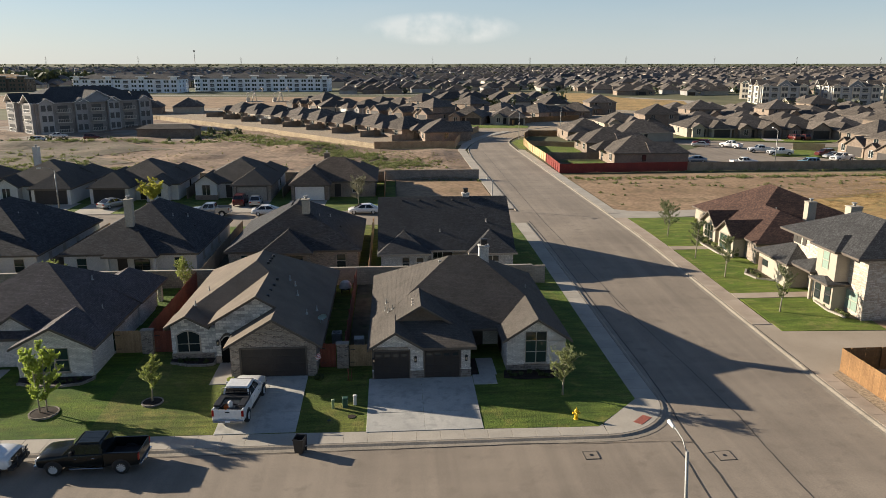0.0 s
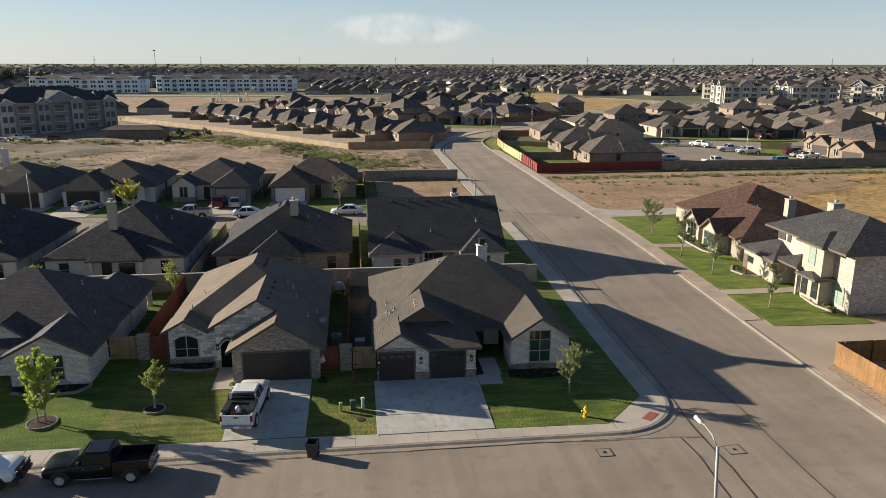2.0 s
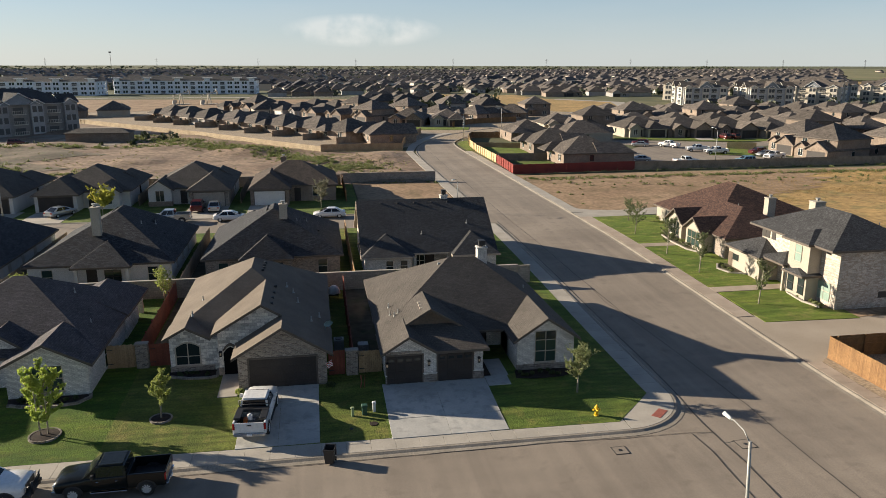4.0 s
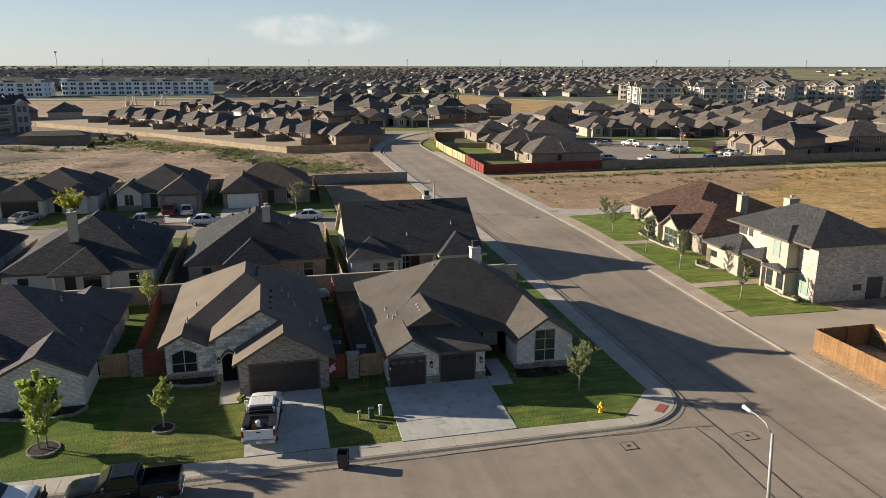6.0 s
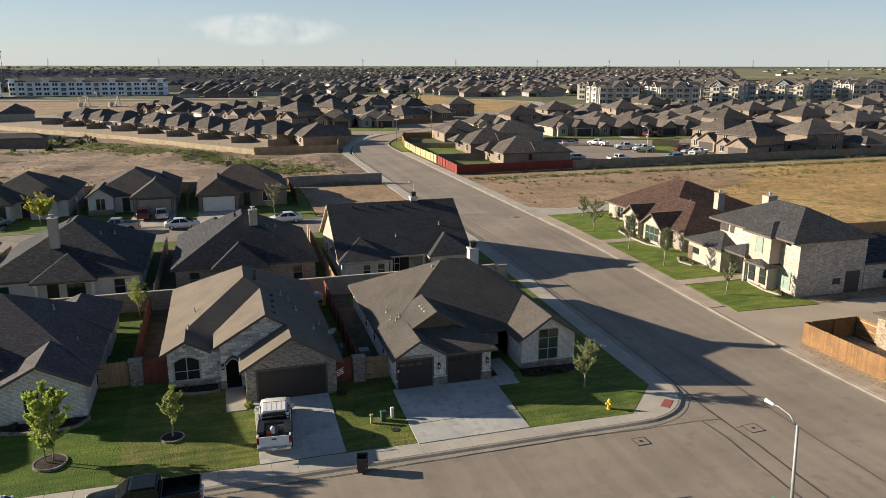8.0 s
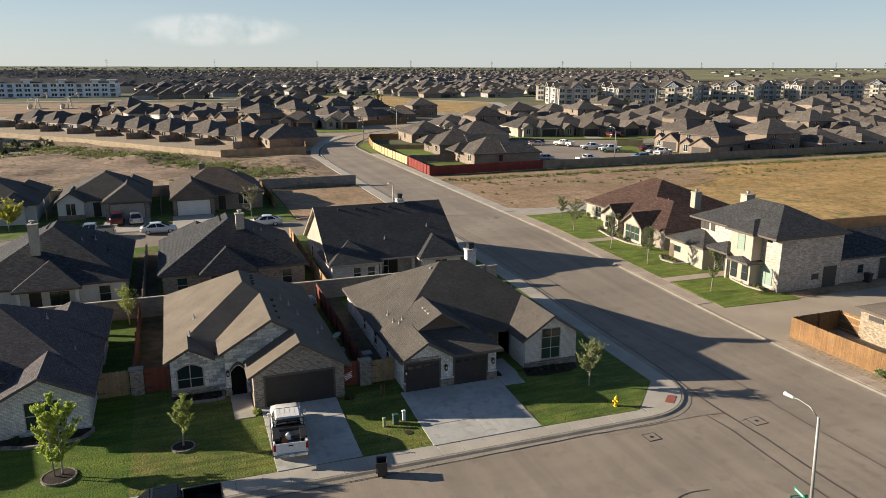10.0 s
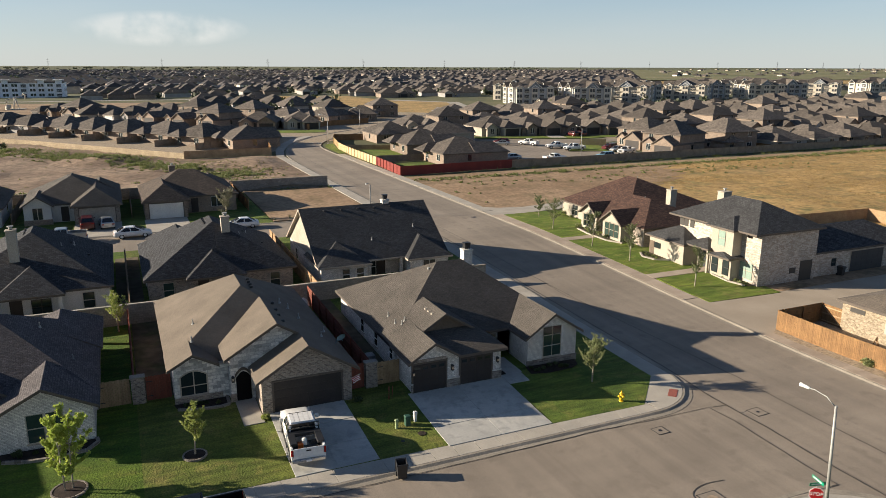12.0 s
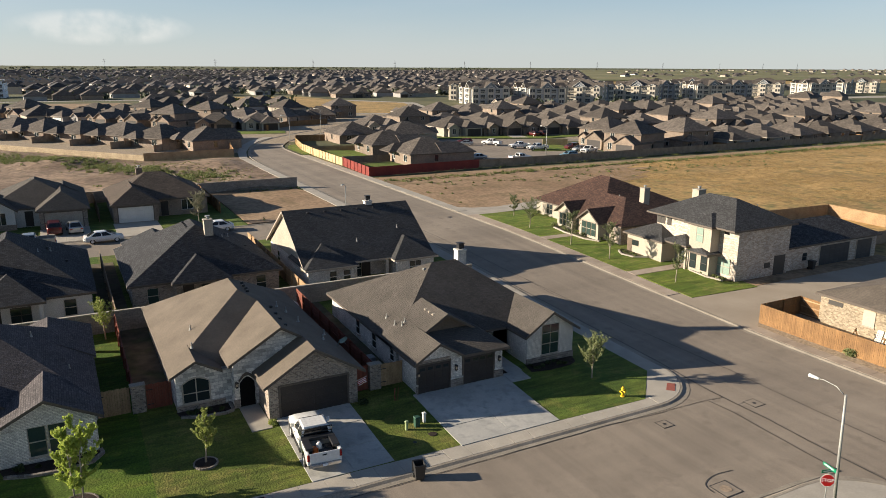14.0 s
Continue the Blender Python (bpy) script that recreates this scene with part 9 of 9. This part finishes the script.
apt_dark = apartment("taupe-grey three-storey apartment building with dark gabled roof", 37, 20, 3, "shingle_dark", "siding_taupe", "stucco_grey", 7)
apt_dark.matrix_basis = pose(-102.5, 253.5, gs(243), 0, 0, 47)
apt_w = apartment("white three-storey apartment building with dark roof and parapet towers", 100, 20, 3, "shingle_dark", "white_cool", "stucco_grey", 19, flat=True, balcony=True, group="white apartments")
apt_w.matrix_basis = pose(-98, 582, gs(243), 0, 0, -3)
apt_w2 = apartment("white three-storey apartment wing with dark roof and parapet towers", 76, 20, 3, "shingle_dark", "white_cool", "stucco_grey", 13, flat=True, balcony=True, group="white apartments")
apt_w2.matrix_basis = pose(-190, 562, gs(243), 0, 0, -5)
apt_t = apartment("cream three-storey apartment building with white gables", 26, 20, 3, "shingle_far", "stucco_pale", "stucco_pale", 5, group="cream apartments")
# shaded front and sunlit ends of one paint, given as two colours
apt_g = apartment("three-storey apartment building, walls blue-grey for shade, end bays cream for sun", 23, 22, 3, "shingle_far", "siding_shade_blue", "stucco_pale", 5, group="cream apartments")
apt_t.matrix_basis = pose(274, 384, gs(243), 0, 0, -48)
apt_g.matrix_basis = pose(205, 389, gs(243), 0, 0, -12)
for x, y, r, src in ((236, 377, -12, apt_g), (296, 404, -12, apt_g), (333, 398, -50, apt_t), (362, 412, -10, apt_g), (395, 396, -20, apt_t), (425, 402, -20, apt_g), (470, 408, -55, apt_t), (520, 402, -10, apt_t), (575, 420, 15, apt_g), (224, 436, -40, apt_t), (318, 446, -48, apt_t), (440, 455, -40, apt_t), (625, 430, -60, apt_t)):
    copy_thing(src, pose(x, y, gs(243), 0, 0, r))

for x, y, r, src in ((-98.5, 225.0, 12, sed_white), (-86.0, 217.6, 10, sed_red), (-99.5, 214.5, 15, sed_white), (-62.5, 236, 95, sed_white)):
    park(copy_thing(src, Matrix()), x, y, r, lambda a, b: gs(b) + 0.1)
low = thing("garage", "low brown garage building by the apartment car park", "garage", (-67, 225, gs(229)))
wing(low, -75.5, 221.7, -58, 228.7, gs(229) + 2.7, gs(229) + 3.8, "x", "hh", (3, 3), mats=("shingle", "trim_brown", "brick_tan"), base=gs(229) - 0.1)

brown_frame = apartment("half-built brown apartment block far off", 70, 18, 3, "wood_raw", "siding_brown", "siding_brown", 11, flat=True, balcony=False)
brown_frame.matrix_basis = pose(-310, 590, gs(243), 0, 0, 4)


def pump_jack(x, y, rot):
    h = thing("pump_jack", "pale oil pump jack standing in the dirt lot", "pump jack")
    bm = bmesh.new()
    box(bm, -4.5, -1.2, 0, 4.5, 1.2, 0.4)
    part("base", bm, M["stucco_pale"], h)
    bm = bmesh.new()
    for sx in (-1.2, 1.2):
        for sy in (-0.9, 0.9):
            tube(bm, [(sx, sy, 0.4), (sx * 0.15, sy * 0.3, 5.6)], 0.16, n=6)
    part("samson_post", bm, M["stucco_pale"], h)
    bm = bmesh.new()
    tube(bm, [(-4.2, 0, 4.6), (4.2, 0, 6.9)], 0.28, n=4)
    part("beam", bm, M["stucco_pale"], h)
    bm = bmesh.new()
    tube(bm, [(4.0, 0, 7.8), (4.9, 0, 6.8), (4.6, 0, 5.2)], 0.4, 0.3, n=6)
    part("horse_head", bm, M["stucco_pale"], h)
    bm = bmesh.new()
    box(bm, -4.6, -0.5, 0.4, -2.8, 0.5, 1.8, bevel=0.1)
    for sy in (-0.7, 0.7):
        tube(bm, [(-3.4, sy, 1.6), (-4.0, sy, 4.6)], 0.1, n=5)
        box(bm, -4.4, sy - 0.15, 0.9, -2.4, sy + 0.15, 2.4)
    part("crank", bm, M["stucco_pale"], h)
    h.matrix_basis = pose(x, y, gs(y), 0, 0, rot)


pump_jack(-77.5, 424, 20)
pump_jack(-63, 424, 25)


# ---- the far carpet of houses and trees ----
def in_gap(x, y):
    if y < 330 and -130 < x < 420:
        return True
    if (88 < x < 175 and 320 < y < 470) or (45 < x < 145 and 445 < y < 560):
        return True
    if 160 < x < 700 and 345 < y < 490:
        return True
    if (-420 < x < 24 and 340 < y < 516) or (-420 < x < -32 and 515 < y < 640):
        return True
    return x > 0.76 * y + 10 if y > 560 else x > 700


def carpet():
    rnd = random.Random(77)
    specs = []
    y = 345.0
    row = 0
    while y < 2300:
        xs = -0.85 * y - 120
        x = xs + rnd.uniform(0, 10)
        block = 0
        while x < 0.95 * y + 160:
            block += 1
            x += (14.5 if y < 900 else 17) + rnd.uniform(-1, 2) + (14 if block % 9 == 0 else 0)
            wob = 9 * math.sin(x * 0.011 + row * 0.3) + 6 * math.sin(x * 0.031 + row * 1.7) + rnd.uniform(-8, 8)
            if not in_gap(x, y + wob) and rnd.random() < (0.93 if y < 1200 else 0.75):
                specs.append((x, y + wob, 0 if row % 2 else 180))
        y += (24 if row % 2 else 33) * (1 if y < 900 else 1.25)
        row += 1
    return specs


specs = carpet()
specs.sort(key=lambda s: abs(s[0] - 100) * 0.4 + s[1])
far_tpl = []
for k, (wm, label) in enumerate((("brick_tan", "distant brown brick house with a dark roof"), ("stucco", "distant cream house with a dark roof"), ("stucco_grey", "distant grey house with a dark roof"))):
    h = thing("house", label, "house", group="distant houses")
    wing(h, -6.5, -7, 6.5, 8, 2.85, 6.4, "y", "hh", (5.5, 5.5), mats=("shingle_far", "trim_brown", wm), base=-0.2)
    wing(h, -6.4, -10, 0.2, 2, 2.8, 4.9, "y", "gg", (0, 0), mats=("shingle_far", "trim_tan", wm), base=-0.2)
    garage_door(h, -3.1, -9.6, 0, 4.6, 2.1, mat="door_brown" if k != 1 else "door_white", cols=2, rows=2)
    window(h, 3.0, -6.6, 0.8, 1.6, 1.3)
    far_tpl.append([h, False])
near_far = specs[:112]
for x, y, r in near_far:
    k = pick.randrange(3)
    m = pose(x, y, gs(y), 0, 0, r + pick.choice((0, 0, 0, 180, 90)) + 26 * noise.noise(Vector((x * 0.004, y * 0.004, 0.5))))
    if far_tpl[k][1]:
        copy_thing(far_tpl[k][0], m)
    else:
        far_tpl[k][0].matrix_basis = m
        far_tpl[k][1] = True


def stuff_houses(todo):
    rnd = random.Random(5)
    wv, wf, rv, rf = [], [], [], []
    for x, y, r in todo:
        z = gs(y) + (8.0 * sstep(2000, 4990, math.hypot(x, y)) if y > 900 else 0)
        w, d = rnd.uniform(5.5, 7.5), rnd.uniform(6.5, 8.5)
        hh = 2.8 if rnd.random() < 0.8 else 5.2
        side = rnd.choice((-0.4, 0.4))
        ang = radians(r + 26 * noise.noise(Vector((x * 0.004, y * 0.004, 0.5))) + rnd.choice((0, 0, 0, 90)))
        ca, sa = math.cos(ang), math.sin(ang)
        for (cx, cy, a, b, e, rise, hip) in ((0, 0, w, d, hh, 3.4, rnd.choice((0.85, 0.85, 0.4))), (side * w, -d * 0.75, w * 0.5, d * 0.5, 2.7, 1.9, 0.0)):
            k = len(wv)
            wv += [(cx + p * (a - 0.4), cy + q * (b - 0.4), z + t) for t in (-0.3, e) for p, q in ((-1, -1), (1, -1), (1, 1), (-1, 1))]
            wv[k:] = [(x + p * ca - q * sa, y + p * sa + q * ca, t) for p, q, t in wv[k:]]
            wf += [(k, k + 1, k + 5, k + 4), (k + 1, k + 2, k + 6, k + 5), (k + 2, k + 3, k + 7, k + 6), (k + 3, k, k + 4, k + 7)]
            k = len(rv)
            rv += [(cx + p * a, cy + q * b, z + e) for p, q in ((-1, -1), (1, -1), (1, 1), (-1, 1))]
            rv += [(cx, cy - b * (1 - hip), z + e + rise), (cx, cy + b * (1 - hip), z + e + rise)]
            rv[k:] = [(x + p * ca - q * sa, y + p * sa + q * ca, t) for p, q, t in rv[k:]]
            rf += [(k, k + 4, k + 5, k + 3), (k + 1, k + 2, k + 5, k + 4), (k, k + 1, k + 4), (k + 2, k + 3, k + 5), (k + 3, k + 2, k + 1, k)]
    for nm, v, f, mat, lab in (("far_house_walls", wv, wf, M["far_wall"], "walls of countless distant houses"), ("far_house_roofs", rv, rf, M["far_roof"], "dark roofs of countless distant houses")):
        me = bpy.data.meshes.new(nm)
        me.from_pydata(v, [], f)
        me.materials.append(mat)
        tagged(new(nm, me), lab, "houses", kind="stuff")


rnd_f = random.Random(8)
sparse = [(rnd_f.uniform(0.8, 1.7) * y, y, 0) for y in [rnd_f.uniform(1100, 2600) for _ in range(170)]]
stuff_houses(specs[112:] + sparse)


def far_trees():
    rnd = random.Random(31)
    verts, faces = [], []

    def clump(x, y, r, hgt, n):
        z = gs(y) + (8.0 * sstep(2000, 4990, math.hypot(x, y)) if y > 900 else 0)
        for _ in range(n):
            v = Vector((rnd.gauss(0, 1), rnd.gauss(0, 1), rnd.gauss(0, 0.6)))
            p = (x + v.x * r * 0.5, y + v.y * r * 0.5, z + hgt * (0.40 + 0.42 * v.z))
            m = Euler((rnd.uniform(0, 6.3), rnd.uniform(0, 6.3), rnd.uniform(0, 6.3))).to_matrix()
            s = r * rnd.uniform(0.25, 0.5)
            k = len(verts)
            for q in ((-s, -s * 0.6, 0), (s, -s * 0.5, 0.2 * s), (s * 0.8, s * 0.6, 0), (-s * 0.7, s * 0.5, -0.2 * s)):
                w = m @ Vector(q)
                verts.append((p[0] + w.x, p[1] + w.y, max(z, p[2] + w.z)))
            faces.append((k, k + 1, k + 2, k + 3))
    for _ in range(4200):
        y = 340 + 1900 * rnd.random() ** 1.3
        x = rnd.uniform(-0.85 * y - 100, 0.9 * y)
        if not in_gap(x, y):
            clump(x, y, rnd.uniform(1.5, 3.2), rnd.uniform(3, 6), 26)
    for _ in range(1500):
        y = rnd.uniform(900, 3800)
        x = rnd.uniform(-0.9 * y - 100, (0.25 if y < 2600 else 0.6) * y)
        clump(x, y, rnd.uniform(3, 8), rnd.uniform(2.5, 5.5), 22)
    for _ in range(800):
        x = rnd.uniform(-900, -330)
        clump(x, 720 + rnd.uniform(-40, 120) - x * 0.05, rnd.uniform(5, 10), rnd.uniform(7, 13), 34)
    for _ in range(12):
        clump(-92 + rnd.uniform(-42, 40), 213 + rnd.uniform(-2, 2), rnd.uniform(0.5, 1.0), rnd.uniform(0.9, 1.8), 60)
    for x, y in ((-50, 226), (-47.5, 229), (-56, 232), (-133, 240), (-127, 232), (-137, 250)):
        clump(x, y, 1.0, 1.9, 70)
    me = bpy.data.meshes.new("far_trees")
    me.from_pydata(verts, [], faces)
    me.materials.append(M["leaf_far"])
    tagged(new("far_trees", me), "scattered distant trees and shrubs out to the horizon", "trees", kind="stuff")


far_trees()


def pylon(x, y, hgt):
    h = thing("power_pylon", "thin lattice power pylon on the horizon", "pylon", group="horizon pylons")
    bm = bmesh.new()
    for sx, sy in ((-1, -1), (1, -1), (1, 1), (-1, 1)):
        tube(bm, [(sx * 2.0, sy * 2.0, 0), (sx * 0.5, sy * 0.5, hgt)], 0.22, 0.16, n=4)
    part("legs", bm, M["metal_dark"], h)
    bm = bmesh.new()
    for z in (0.7, 0.85):
        tube(bm, [(-5, 0, hgt * z), (5, 0, hgt * z)], 0.25, n=4)
    part("crossarm", bm, M["metal_dark"], h)
    h.matrix_basis = pose(x, y, 4)
    return h


py0 = pylon(-1150, 2600, 36)
for k in range(14):
    copy_thing(py0, pose(-850 + 330 * k, 2600 + 60 * math.sin(k), 4))
mast = thing("floodlight_mast", "tall floodlight mast among the distant houses", "mast", (-212, 830, 1.25))
bm = bmesh.new()
tube(bm, [(-212, 830, 1.2), (-212, 830, 34)], 0.3, 0.22, n=6)
part("pole", bm, M["metal_dark"], mast)
bm = bmesh.new()
box(bm, -213.2, 829.7, 33.4, -210.8, 830.3, 34.6)
part("lamp_bank", bm, M["metal_dark"], mast)
